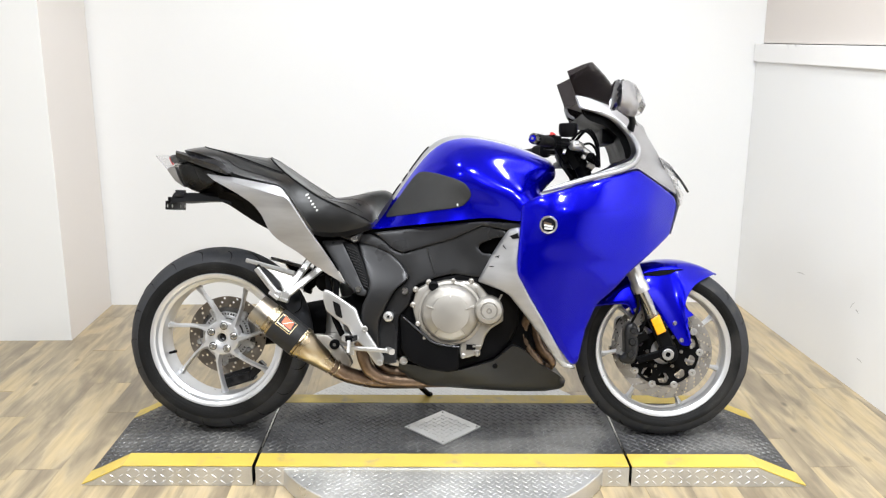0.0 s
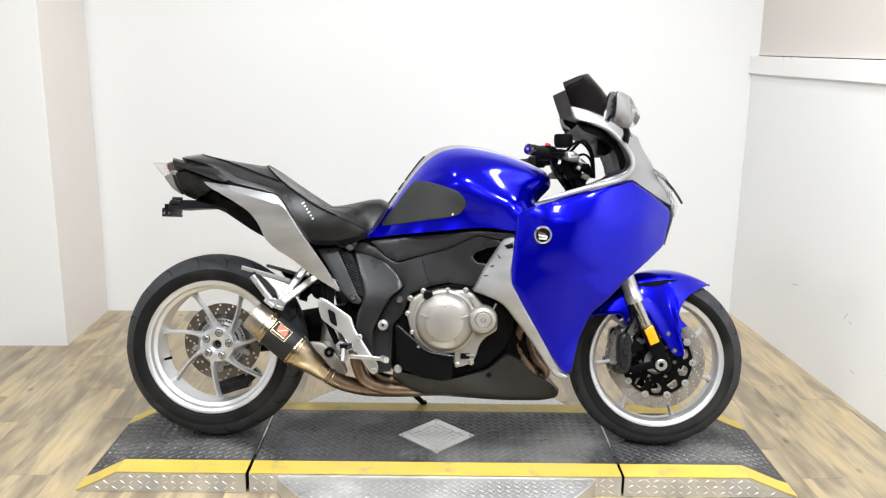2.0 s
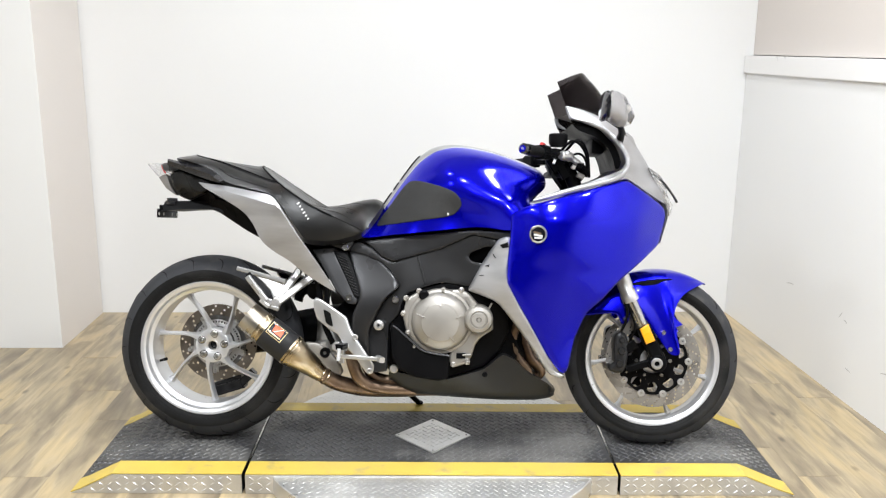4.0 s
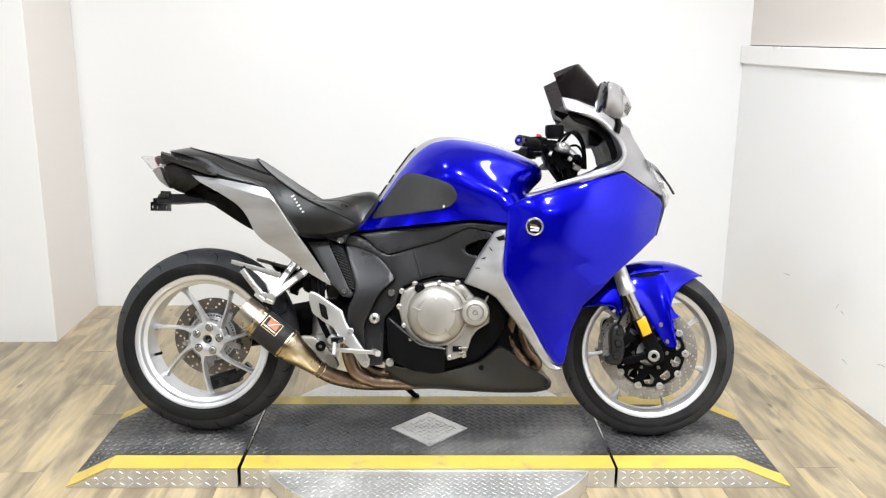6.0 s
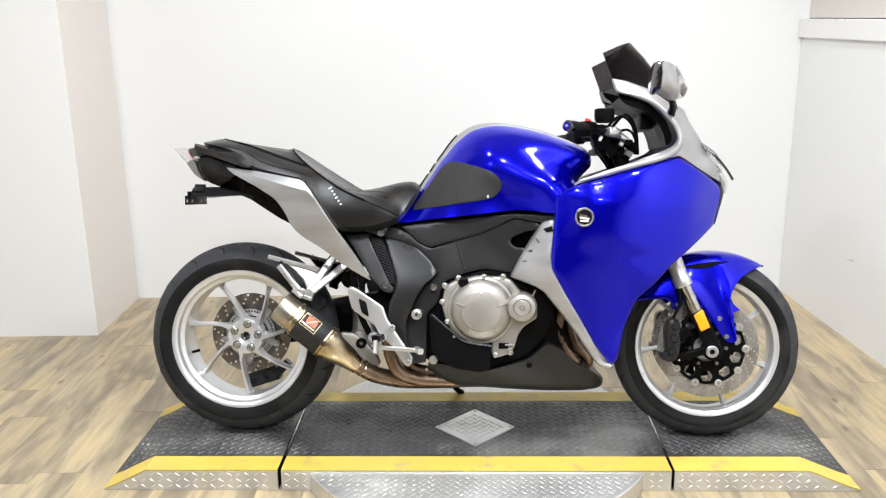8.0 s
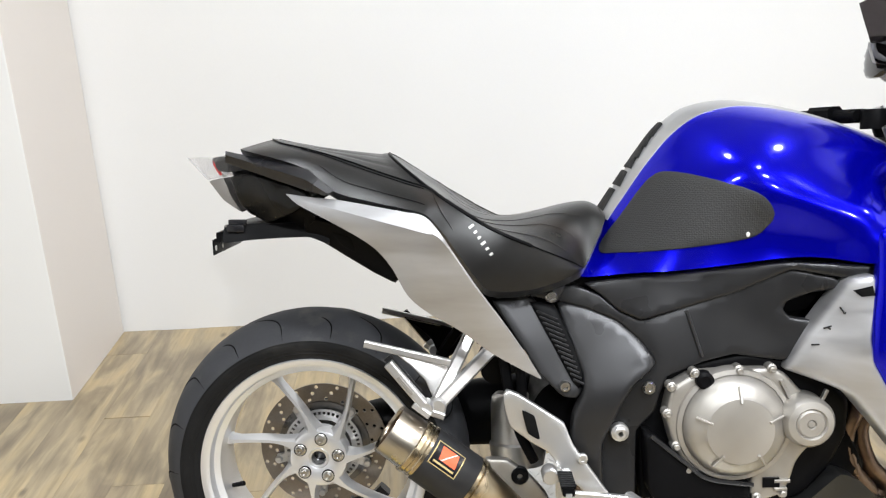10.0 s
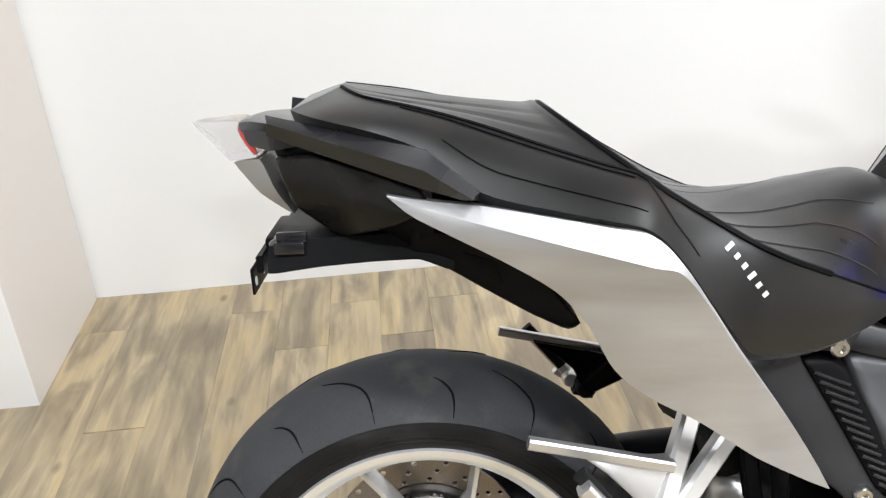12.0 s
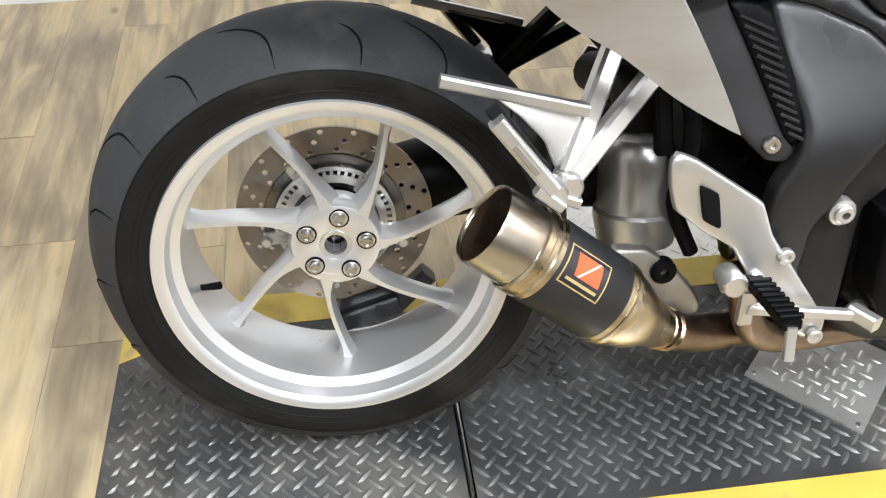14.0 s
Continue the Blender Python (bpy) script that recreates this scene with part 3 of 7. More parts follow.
def band(xs, y0, y1, lift, thick=0.003):
    """A sheet that lies on the platform's top along xs."""
    bm = bmesh.new()
    rows = []
    for x in xs:
        z = ramp_height(x) + lift
        rows.append([bm.verts.new((x, y0, z - thick)), bm.verts.new((x, y0, z)), bm.verts.new((x, y1, z)), bm.verts.new((x, y1, z - thick))])
    for A, B in zip(rows, rows[1:]):
        for k in range(4):
            bm.faces.new((A[k], A[(k + 1) % 4], B[(k + 1) % 4], B[k]))
    bm.faces.new(rows[0])
    bm.faces.new(rows[-1][::-1])
    return bm


turntable = stand_piece("turntable", "round aluminium tread-plate turntable on the floor", "turntable")
RADIUS = 0.603
part("disc", lathe([(0, 0.062), (RADIUS - 0.003, 0.062), (RADIUS, 0.059), (RADIUS, 0.001), (0, 0.001)], 128), TREADALU, turntable)
part("tread_pattern", treads((-0.62, -0.62), (0.62, 0.62), 0.0205, 0.0230, 0.0056, 0.0013,
     lambda x, y: x * x + y * y < (RADIUS - 0.012) ** 2 and abs(y) > 0.285, lambda x, y: 0.062), TREADALU, turntable)["kind"] = "stuff"


def platform_section(name, label, xs):
    e = stand_piece(name, label)
    x0, x1 = xs[0], xs[-1]
    bm = prism(slope_outline(xs, -0.004), FRONT + 0.004, BACK - 0.004)
    part("core", bm, GAPSHADE, e, smooth=False)
    part("deck", band(xs, FRONT + 0.088, BACK - 0.075, 0.0), TREADBLACK, e, "worn black tread plate", smooth=False)
    for y0, y1 in ((FRONT, FRONT + 0.0875), (BACK - 0.0745, BACK)):
        part("yellow_stripe", band(xs, y0, y1, 0.001), YELLOW, e, "yellow painted edge strip", smooth=False)
    for y0, y1 in ((FRONT - 0.004, FRONT + 0.0035), (BACK - 0.0035, BACK + 0.004)):
        part("side_plate", prism(slope_outline(xs, -0.0035, 0.001), y0, y1), TREADALU, e, "aluminium tread-plate side", smooth=False)
    keep = lambda x, y: x0 + 0.012 < x < x1 - 0.012 and not (abs(x) + abs(y) < 0.150)
    bars = treads((x0, FRONT + 0.1), (x1, BACK - 0.085), 0.0225, 0.0335, 0.0088, 0.0026, keep, lambda x, y: ramp_height(x))
    part("tread_pattern", bars, TREADWORN, e)["kind"] = "stuff"
    side = bmesh.new()
    i, x = 0, x0 + 0.02
    while x < x1 - 0.015:
        for j, z in enumerate((0.014, 0.035, 0.056)):
            if z < ramp_height(x) - 0.012 and ramp_height(x - 0.01) > z + 0.01 and ramp_height(x + 0.01) > z + 0.01:
                lozenge_into(side, x, 0, 0, math.pi / 5 if (i + j) % 2 else -math.pi / 5, 0.021, 0.0048, 0.0018)
                side.verts.ensure_lookup_table()
                for v in side.verts[-8:]:
                    v.co = Vector((v.co.x, FRONT - 0.004 - v.co.z, z + v.co.y))
        x += 0.028
        i += 1
    part("side_tread_pattern", side, TREADALU, e)["kind"] = "stuff"
    return e


SEAM_L, SEAM_R = -0.622, 0.617
platform_section("platform_ramp", "black tread-plate ramp with yellow edges under the rear wheel",
                 [-1.195 + 0.14 * k / 4 for k in range(5)] + [-0.95, -0.8, SEAM_L - 0.008])
mid_deck = platform_section("platform_deck", "black tread-plate deck with yellow edges and an aluminium diamond inlay",
                            [SEAM_L + 0.004, -0.3, 0, 0.3, SEAM_R - 0.004])
platform_section("platform_ramp", "black tread-plate ramp with yellow edges under the front wheel",
                 [SEAM_R + 0.006, 0.8, 0.95] + [1.04 + 0.165 * k / 4 for k in range(5)])
D = 0.138
bm = bmesh.new()
vs = [bm.verts.new(p) for p in ((-D, 0, TOP), (0, -D, TOP), (D, 0, TOP), (0, D, TOP))]
bm.faces.new(vs)
r = bmesh.ops.extrude_face_region(bm, geom=bm.faces[:])
for v in r["geom"]:
    if isinstance(v, bmesh.types.BMVert):
        v.co.z += 0.0045
diamond = part("diamond_inlay", bm, TREADALU, mid_deck, "diamond-shaped aluminium tread plate", smooth=False)
part("tread_pattern", treads((-D, -D), (D, D), 0.0215, 0.0265, 0.0062, 0.0018, lambda x, y: abs(x) + abs(y) < D - 0.018, lambda x, y: TOP + 0.0045), TREADALU, diamond)["kind"] = "stuff"
for sx, sy in ((-D + 0.016, 0), (D - 0.016, 0), (0, -D + 0.016), (0, D - 0.016)):
    part("screw", lathe([(0, 0.003), (0.003, 0.0027), (0.0045, 0.0), (0.0045, -0.003), (0, -0.003)], 10, Matrix.Translation((sx, sy, TOP + 0.0048))), STEEL, diamond)
for sx in (SEAM_L - 0.002, SEAM_R + 0.001):
    part("hinge_rod", tube([(sx, FRONT + 0.09, TOP - 0.001), (sx, BACK - 0.08, TOP - 0.001)], 0.0035, 8, smooth=False), STEEL, mid_deck)


# ---------- the motorcycle ----------
# Its own frame: x ahead from the rear axle, y to its left, z up from the ground; it leans on its side stand.
bike = tagged(new("motorcycle"), "blue and silver sport touring motorcycle leaning on its side stand", "motorcycle")
bike.matrix_world = pose(*BIKE_AT, -BIKE_LEAN, 0, BIKE_YAW) @ Matrix.Scale(BIKE_SIZE, 4)
REAR_R, FRONT_R = 0.317, 0.300
REAR_AXLE, FRONT_AXLE = Vector((-0.010, -0.004, REAR_R + 0.002)), Vector((1.520, 0, 0.297))

# side-view outlines of the panels: x, z in the motorcycle's frame
TANK = [(0.523, 0.708), (0.549, 0.758), (0.579, 0.811), (0.618, 0.868), (0.661, 0.929), (0.702, 0.981), (0.75, 1.016), (0.814, 1.029), (0.883, 1.023), (0.981, 1.0), (1.08, 0.963), (1.132, 0.932), (1.144, 0.89), (1.117, 0.857), (1.075, 0.815), (1.032, 0.782), (1.015, 0.739), (0.936, 0.745), (0.882, 0.745), (0.755, 0.731), (0.644, 0.719)]
GRIP_PAD = [(0.567, 0.751), (0.615, 0.821), (0.665, 0.886), (0.7, 0.898), (0.77, 0.881), (0.829, 0.857), (0.852, 0.823), (0.841, 0.799), (0.812, 0.78), (0.717, 0.765), (0.608, 0.75)]
TAIL_COWL = [(-0.158, 0.932), (-0.109, 0.929), (-0.042, 0.91), (0.005, 0.892), (0.024, 0.859), (-0.008, 0.847), (0.034, 0.822), (0.006, 0.798), (-0.07, 0.806), (-0.121, 0.822), (-0.14, 0.855), (-0.152, 0.896)]
PIVOT_COVER = [(0.478, 0.659), (0.534, 0.649), (0.59, 0.627), (0.628, 0.594), (0.655, 0.552), (0.64, 0.535), (0.611, 0.512), (0.589, 0.478), (0.554, 0.402), (0.555, 0.346), (0.563, 0.271), (0.545, 0.259), (0.503, 0.326), (0.491, 0.372), (0.5, 0.457), (0.52, 0.498), (0.521, 0.532), (0.498, 0.587)]
FRAME_PANEL = [(0.531, 0.693), (0.643, 0.71), (0.754, 0.722), (0.885, 0.736), (1.024, 0.732), (1.025, 0.706), (0.99, 0.705), (0.941, 0.712), (0.889, 0.722), (0.793, 0.676), (0.63, 0.628), (0.592, 0.644), (0.56, 0.673)]
FRAME_MAIN = [(0.475, 0.692), (0.514, 0.689), (0.56, 0.673), (0.592, 0.644), (0.63, 0.628), (0.737, 0.662), (0.889, 0.722), (0.96, 0.708), (0.979, 0.69), (0.923, 0.679), (0.883, 0.662), (0.877, 0.647), (0.891, 0.632), (0.928, 0.629), (0.907, 0.576), (0.882, 0.553), (0.795, 0.564), (0.74, 0.55), (0.675, 0.524), (0.662, 0.492), (0.652, 0.457), (0.619, 0.419), (0.614, 0.267), (0.562, 0.259), (0.545, 0.342), (0.552, 0.398), (0.588, 0.475), (0.609, 0.509), (0.639, 0.532), (0.654, 0.55), (0.627, 0.592), (0.589, 0.625), (0.532, 0.648), (0.476, 0.66)]
VENT_FRAME = [(0.355, 0.668), (0.424, 0.676), (0.443, 0.66), (0.498, 0.53), (0.521, 0.502), (0.508, 0.485), (0.483, 0.488), (0.442, 0.529), (0.411, 0.58)]
VENT_DARK = [(0.426, 0.663), (0.475, 0.656), (0.506, 0.586), (0.525, 0.525), (0.513, 0.5), (0.501, 0.515), (0.47, 0.578)]
FRAME_TAB = [(0.414, 0.688), (0.496, 0.693), (0.48, 0.659), (0.459, 0.666), (0.425, 0.675)]
SILVER_DUCT = [(0.875, 0.54), (0.914, 0.615), (0.964, 0.697), (0.975, 0.711), (1.007, 0.719), (1.009, 0.678), (0.998, 0.607), (1.004, 0.566), (1.04, 0.498), (1.087, 0.418), (1.135, 0.333), (1.16, 0.287), (1.193, 0.275), (1.189, 0.262), (1.146, 0.272), (1.123, 0.3), (1.08, 0.368), (1.023, 0.443), (0.977, 0.5), (0.955, 0.514), (0.915, 0.528)]
FAIRING = [(1.069, 0.819), (1.151, 0.84), (1.247, 0.869), (1.317, 0.888), (1.38, 0.903), (1.456, 0.86), (1.529, 0.822), (1.541, 0.792), (1.511, 0.695), (1.437, 0.638), (1.358, 0.575), (1.311, 0.522), (1.256, 0.476), (1.221, 0.394), (1.203, 0.302), (1.194, 0.275), (1.17, 0.287), (1.134, 0.335), (1.085, 0.421), (1.037, 0.502), (0.998, 0.572), (0.999, 0.644), (1.007, 0.723), (1.011, 0.793)]
NOSE_SILVER = [(1.07, 0.822), (1.143, 0.854), (1.252, 0.894), (1.326, 0.92), (1.365, 0.937), (1.385, 0.961), (1.386, 0.991), (1.365, 1.026), (1.329, 1.064), (1.291, 1.086), (1.245, 1.096), (1.204, 1.104), (1.189, 1.15), (1.237, 1.141), (1.295, 1.12), (1.345, 1.094), (1.391, 1.065), (1.445, 1.025), (1.477, 0.975), (1.504, 0.928), (1.527, 0.88), (1.536, 0.829), (1.458, 0.864), (1.38, 0.907), (1.323, 0.892), (1.152, 0.844)]
HEADLAMP = [(1.485, 0.956), (1.525, 0.928), (1.561, 0.872), (1.584, 0.83), (1.574, 0.791), (1.559, 0.785), (1.547, 0.829), (1.513, 0.894)]
MIRROR_GLASS = [(1.288, 1.174), (1.302, 1.171), (1.31, 1.149), (1.301, 1.105), (1.291, 1.078), (1.277, 1.082), (1.274, 1.113), (1.278, 1.148)]
MIRROR_SHELL = [(1.302, 1.169), (1.323, 1.173), (1.351, 1.158), (1.373, 1.121), (1.383, 1.093), (1.371, 1.069), (1.344, 1.06), (1.316, 1.071), (1.298, 1.088), (1.303, 1.13)]
BELLY_PAN = [(0.617, 0.266), (0.682, 0.258), (0.803, 0.242), (0.932, 0.279), (0.995, 0.331), (1.033, 0.313), (1.08, 0.267), (1.146, 0.228), (1.196, 0.181), (1.173, 0.158), (1.117, 0.149), (1.0, 0.15), (0.844, 0.158), (0.708, 0.165), (0.623, 0.198)]
CLUTCH_CASE = [(0.651, 0.537), (0.74, 0.548), (0.817, 0.565), (0.88, 0.557), (0.91, 0.543), (0.962, 0.516), (1.01, 0.471), (1.014, 0.397), (0.986, 0.336), (0.932, 0.283), (0.803, 0.242), (0.691, 0.254), (0.628, 0.275), (0.62, 0.396), (0.622, 0.452), (0.642, 0.499)]
ALU_CASE = [(0.677, 0.51), (0.717, 0.534), (0.796, 0.541), (0.851, 0.542), (0.881, 0.532), (0.911, 0.497), (0.96, 0.456), (0.961, 0.412), (0.921, 0.387), (0.903, 0.362), (0.893, 0.325), (0.879, 0.302), (0.839, 0.288), (0.818, 0.304), (0.823, 0.345), (0.764, 0.333), (0.708, 0.354), (0.679, 0.399), (0.665, 0.455)]
BLACK_GUARD = [(0.626, 0.428), (0.641, 0.425), (0.699, 0.371), (0.738, 0.342), (0.819, 0.329), (0.817, 0.251), (0.784, 0.243), (0.711, 0.254), (0.655, 0.281), (0.632, 0.317)]
REARSET = [(0.37, 0.498), (0.377, 0.509), (0.4, 0.499), (0.482, 0.445), (0.497, 0.405), (0.523, 0.368), (0.576, 0.292), (0.573, 0.267), (0.551, 0.265), (0.506, 0.327), (0.478, 0.349), (0.453, 0.389), (0.42, 0.407), (0.382, 0.436), (0.373, 0.467)]
REARSET_HOLE = [(0.404, 0.471), (0.428, 0.459), (0.438, 0.411), (0.414, 0.425)]
FENDER_REAR = [(1.26, 0.446), (1.301, 0.497), (1.354, 0.531), (1.407, 0.546), (1.435, 0.514), (1.433, 0.466), (1.423, 0.427), (1.403, 0.426), (1.383, 0.455), (1.318, 0.453)]
AMBER_REFLECTOR = [(1.454, 0.412), (1.481, 0.431), (1.505, 0.376), (1.476, 0.362)]
CALIPER = [(1.37, 0.371), (1.382, 0.4), (1.414, 0.401), (1.431, 0.353), (1.423, 0.276), (1.401, 0.252), (1.358, 0.259), (1.35, 0.284), (1.372, 0.294)]
FORK_LINE = [(1.396, 0.587), (1.43, 0.504), (1.469, 0.421), (1.491, 0.375)]
LINKAGE = [(0.335, 0.352), (0.378, 0.350), (0.420, 0.318), (0.452, 0.280), (0.464, 0.254), (0.452, 0.238), (0.420, 0.238), (0.375, 0.262), (0.342, 0.300)]
TAIL_BULGE = [(-0.140, 0.898), (-0.095, 0.904), (-0.037, 0.892), (0.018, 0.872), (0.030, 0.855), (-0.012, 0.831), (-0.067, 0.809), (-0.093, 0.818), (-0.123, 0.842)]


def curve2(pts, step=0.01):
    return [(p.x, p.y) for p in spline([(x, z, 0) for x, z in pts], True, step)]


def straight2(pts, step=0.012, soften=1):
    """A straight-sided outline with its corners a little rounded."""
    P = [(p.x, p.y) for p in poly([(x, z, 0) for x, z in pts], step)]
    for _ in range(soften):
        P = [((a[0] + 6 * b[0] + c[0]) / 8, (a[1] + 6 * b[1] + c[1]) / 8) for a, b, c in zip(P[-1:] + P[:-1], P, P[1:] + P[:1])]
    return P


def both_sides(name, outline, y, mat, parent, thick=0.006, edge=0.004, step=0.014, label="", bulge=0.0, right=True, left=True):
    made = None
    for s in ((-1,) if right else ()) + ((1,) if left else ()):
        ob = part(name, plate(outline, y, thick, edge, step, s, bulge), mat, parent, label)
        made = made or ob
    return made


def bolt_into(bm, x, y, z, r=0.009, h=0.006, side=-1):
    m = at_side(x, y, z) if side < 0 else at_side(x, y, z) @ Matrix.Rotation(math.pi, 4, "X")
    lathe_into(bm, [(0, h * 0.45), (r * 0.42, h * 0.45), (r * 0.45, h), (r * 0.8, h), (r, h * 0.6), (r, -0.004), (0, -0.004)], 14, m)


def bolt(x, y, z, r, parent, mat=None, h=0.006, name="bolt"):
    bm = bmesh.new()
    bolt_into(bm, x, y, z, r, h)
    return part(name, bm, mat or STEEL, parent)


def bar_into(bm, p, q, w, h, side=(0, 1, 0)):
    """A straight bar with chamfered edges from p to q, w across and h deep."""
    p, q = Vector(p), Vector(q)
    d = (q - p).normalized()
    s = (Vector(side) - d * Vector(side).dot(d)).normalized()
    u = d.cross(s)
    c = min(w, h) * 0.18
    ring = [(-w / 2 + c, -h / 2), (w / 2 - c, -h / 2), (w / 2, -h / 2 + c), (w / 2, h / 2 - c), (w / 2 - c, h / 2), (-w / 2 + c, h / 2), (-w / 2, h / 2 - c), (-w / 2, -h / 2 + c)]
    A = [bm.verts.new(p + u * a + s * b) for a, b in ring]
    B = [bm.verts.new(q + u * a + s * b) for a, b in ring]
    for i in range(8):
        bm.faces.new((A[i], A[(i + 1) % 8], B[(i + 1) % 8], B[i]))
    bm.faces.new(A[::-1])
    bm.faces.new(B)


def drilled_disc(r0, r1, thick, rows, count, hole, m, twist=0.0):
    """A flat ring with rows of round holes."""
    bm = bmesh.new()
    n = count
    edges = [r0 + (r1 - r0) * k / rows for k in range(rows + 1)]
    for s in (-1, 1):
        for k in range(rows):
            ra, rb = edges[k], edges[k + 1]
            for i in range(n):
                a0, a1 = 2 * math.pi * (i + twist * k) / n, 2 * math.pi * (i + 1 + twist * k) / n
                am = (a0 + a1) / 2
                rm = (ra + rb) / 2
                P = lambda r, a: bm.verts.new((r * math.cos(a), r * math.sin(a), s * thick / 2))
                ring = [P(ra, a0), P(ra, am), P(ra, a1), P(rm, a1), P(rb, a1), P(rb, am), P(rb, a0), P(rm, a0)]
                if (i + k) % 2 == 0:
                    hv, hb = [], []
                    for v in ring:
                        c = Vector((rm * math.cos(am), rm * math.sin(am), s * thick / 2))
                        d = (v.co - c).normalized() * hole
                        hv.append(bm.verts.new(c + d))
                        hb.append(bm.verts.new((c.x + d.x, c.y + d.y, 0)))
                    for j in range(8):
                        q = (j + 1) % 8
                        bm.faces.new((ring[j], ring[q], hv[q], hv[j]))
                        bm.faces.new((hv[j], hv[q], hb[q], hb[j]))
                else:
                    bm.faces.new(ring)
    for r in (r0, r1):
        lathe_into(bm, [(r, -thick / 2), (r, thick / 2)], n * 2)
    bmesh.ops.transform(bm, matrix=m, verts=bm.verts)
    return bm


def mirrored(profile):
    return profile + [(r, -h) for r, h in reversed(profile[:-1])]


# ----- wheels -----
def wheel(name, axle, R, half, rim_half, lip, spoke_phase, sweep, hub_r, spoke_w, label):
    e = new(name)
    e.parent = bike
    e.matrix_local = Matrix.Translation(axle) @ TO_SIDE
    tagged(e, label)
    h = R - lip
    outer = [(lip - 0.008, rim_half - 0.006), (lip + 0.006, rim_half + 0.001), (lip + 0.016, half * 0.955), (R - h * 0.66, half), (R - h * 0.55, half * 0.985), (R - h * 0.52, half * 0.965), (R - h * 0.38, half * 0.875),
             (R - h * 0.25, half * 0.745), (R - h * 0.14, half * 0.57), (R - h * 0.055, half * 0.35), (R - h * 0.012, half * 0.16), (R, 0)]
    prof = [(lip - 0.014, rim_half - 0.02)] + outer
    prof = mirrored(prof)
    bm = lathe(prof, 128, None, True)
    for f in bm.faces:
        f.material_index = 1 if f.calc_center_median().xy.length > R - (R - lip) * 0.60 else 0
    tyre = part("tyre", bm, [RUBBER, TREAD], e, "black road tyre with curved tread grooves", angle=50)
    ys = [p[1] for p in outer][::-1]
    rs = [p[0] for p in outer][::-1]
    radius_at = lambda h: float(np.interp(abs(h), ys[:9], rs[:9]))
    edge = 0.945 if half > 0.08 else 0.80
    for k in range(18):
        for s in (1, -1):
            a0 = 2 * math.pi * (k + (0.5 if s < 0 else 0)) / 18
            reach = (0.22, 0.20) if k % 2 else (0.50, 0.09)
            pts = []
            for j in range(15):
                u = j / 14
                h = s * half * (edge + (reach[0] - edge) * u ** 0.75)
                a = a0 + reach[1] * u ** 2.2
                r = radius_at(h) - 0.0001
                pts.append((r * math.cos(a), r * math.sin(a), h))
            groove = bmesh.new()
            tube_into(groove, pts, lambda u: 0.0016 * (1 - 0.7 * abs(2 * u - 1) ** 3), 6)
            part("tread_groove", groove, GAPSHADE, e)
    for f, w in ((0.16, 0.0012), (0.24, 0.0006), (0.44, 0.0010)):
        bm = bmesh.new()
        rr = lip + (R - lip) * f
        hh = float(np.interp(rr, [p[0] for p in outer], [p[1] for p in outer]))
        for s in (1, -1):
            tube_into(bm, [(rr * math.cos(2 * math.pi * k / 96), rr * math.sin(2 * math.pi * k / 96), hh * s) for k in range(96)], w, 6, False, True)
        part("sidewall_rib", bm, RUBBER, e)
    rim = [(lip - 0.016, rim_half - 0.004), (lip - 0.009, rim_half + 0.002), (lip, rim_half + 0.003), (lip + 0.002, rim_half - 0.003), (lip - 0.004, rim_half - 0.012), (lip - 0.008, 0)]
    well = 0.034 if half > 0.08 else 0.024
    inner = [(lip - 0.017, rim_half - 0.010), (lip - 0.020, rim_half - 0.022), (lip - well + 0.003, rim_half - 0.030), (lip - well + 0.001, rim_half * 0.35), (lip - well, 0)]
    full = mirrored(rim) + [(r, -h) for r, h in inner] + [(r, h) for r, h in reversed(inner[:-1])]
    part("rim", lathe(full, 128, None, True), WHEELPAINT, e, "silver painted cast rim")
    for k in range(7):
        bm = bmesh.new()
        a1 = radians(spoke_phase) + 2 * math.pi * k / 7
        r0, r1 = hub_r * 0.8, lip - well + 0.003
        sections = []
        for j in range(15):
            u = j / 14
            r = r0 + (r1 - r0) * u
            a = a1 - radians(sweep) * (1 - u) ** 1.5
            w = spoke_w * (0.60 + 1.8 * max(0, 1 - u / 0.34) ** 1.8 + 0.7 * max(0, (u - 0.80) / 0.20) ** 2)
            up = 0.022 - 0.010 * u
            dn = -0.018
            c, t = Vector((math.cos(a), math.sin(a), 0)), Vector((-math.sin(a), math.cos(a), 0))
            p = c * r
            row = [p + t * w + Vector((0, 0, -0.002)), p + t * w * 0.42 + Vector((0, 0, up)), p - t * w * 0.42 + Vector((0, 0, up)), p - t * w + Vector((0, 0, -0.002)), p - t * w * 0.8 + Vector((0, 0, dn)), p + t * w * 0.8 + Vector((0, 0, dn))]
            sections.append([bm.verts.new(q) for q in row])
        for A, B in zip(sections, sections[1:]):
            for i in range(6):
                bm.faces.new((A[i], A[(i + 1) % 6], B[(i + 1) % 6], B[i]))
        bm.faces.new(sections[-1])
        bm.faces.new(sections[0][::-1])
        part("spoke", bm, WHEELPAINT, e, angle=32)
    return e


rear_wheel = wheel("rear_wheel", REAR_AXLE, REAR_R, 0.093, 0.084, 0.228, 65.5, 20, 0.056, 0.0122, "silver seven-spoke rear wheel with a wide black tyre")
part("hub", lathe([(0.018, -0.03), (0.018, 0.016), (0.024, 0.0195), (0.052, 0.0225), (0.059, 0.020), (0.063, 0.010), (0.062, -0.022), (0.05, -0.04)], 64), WHEELPAINT, rear_wheel)
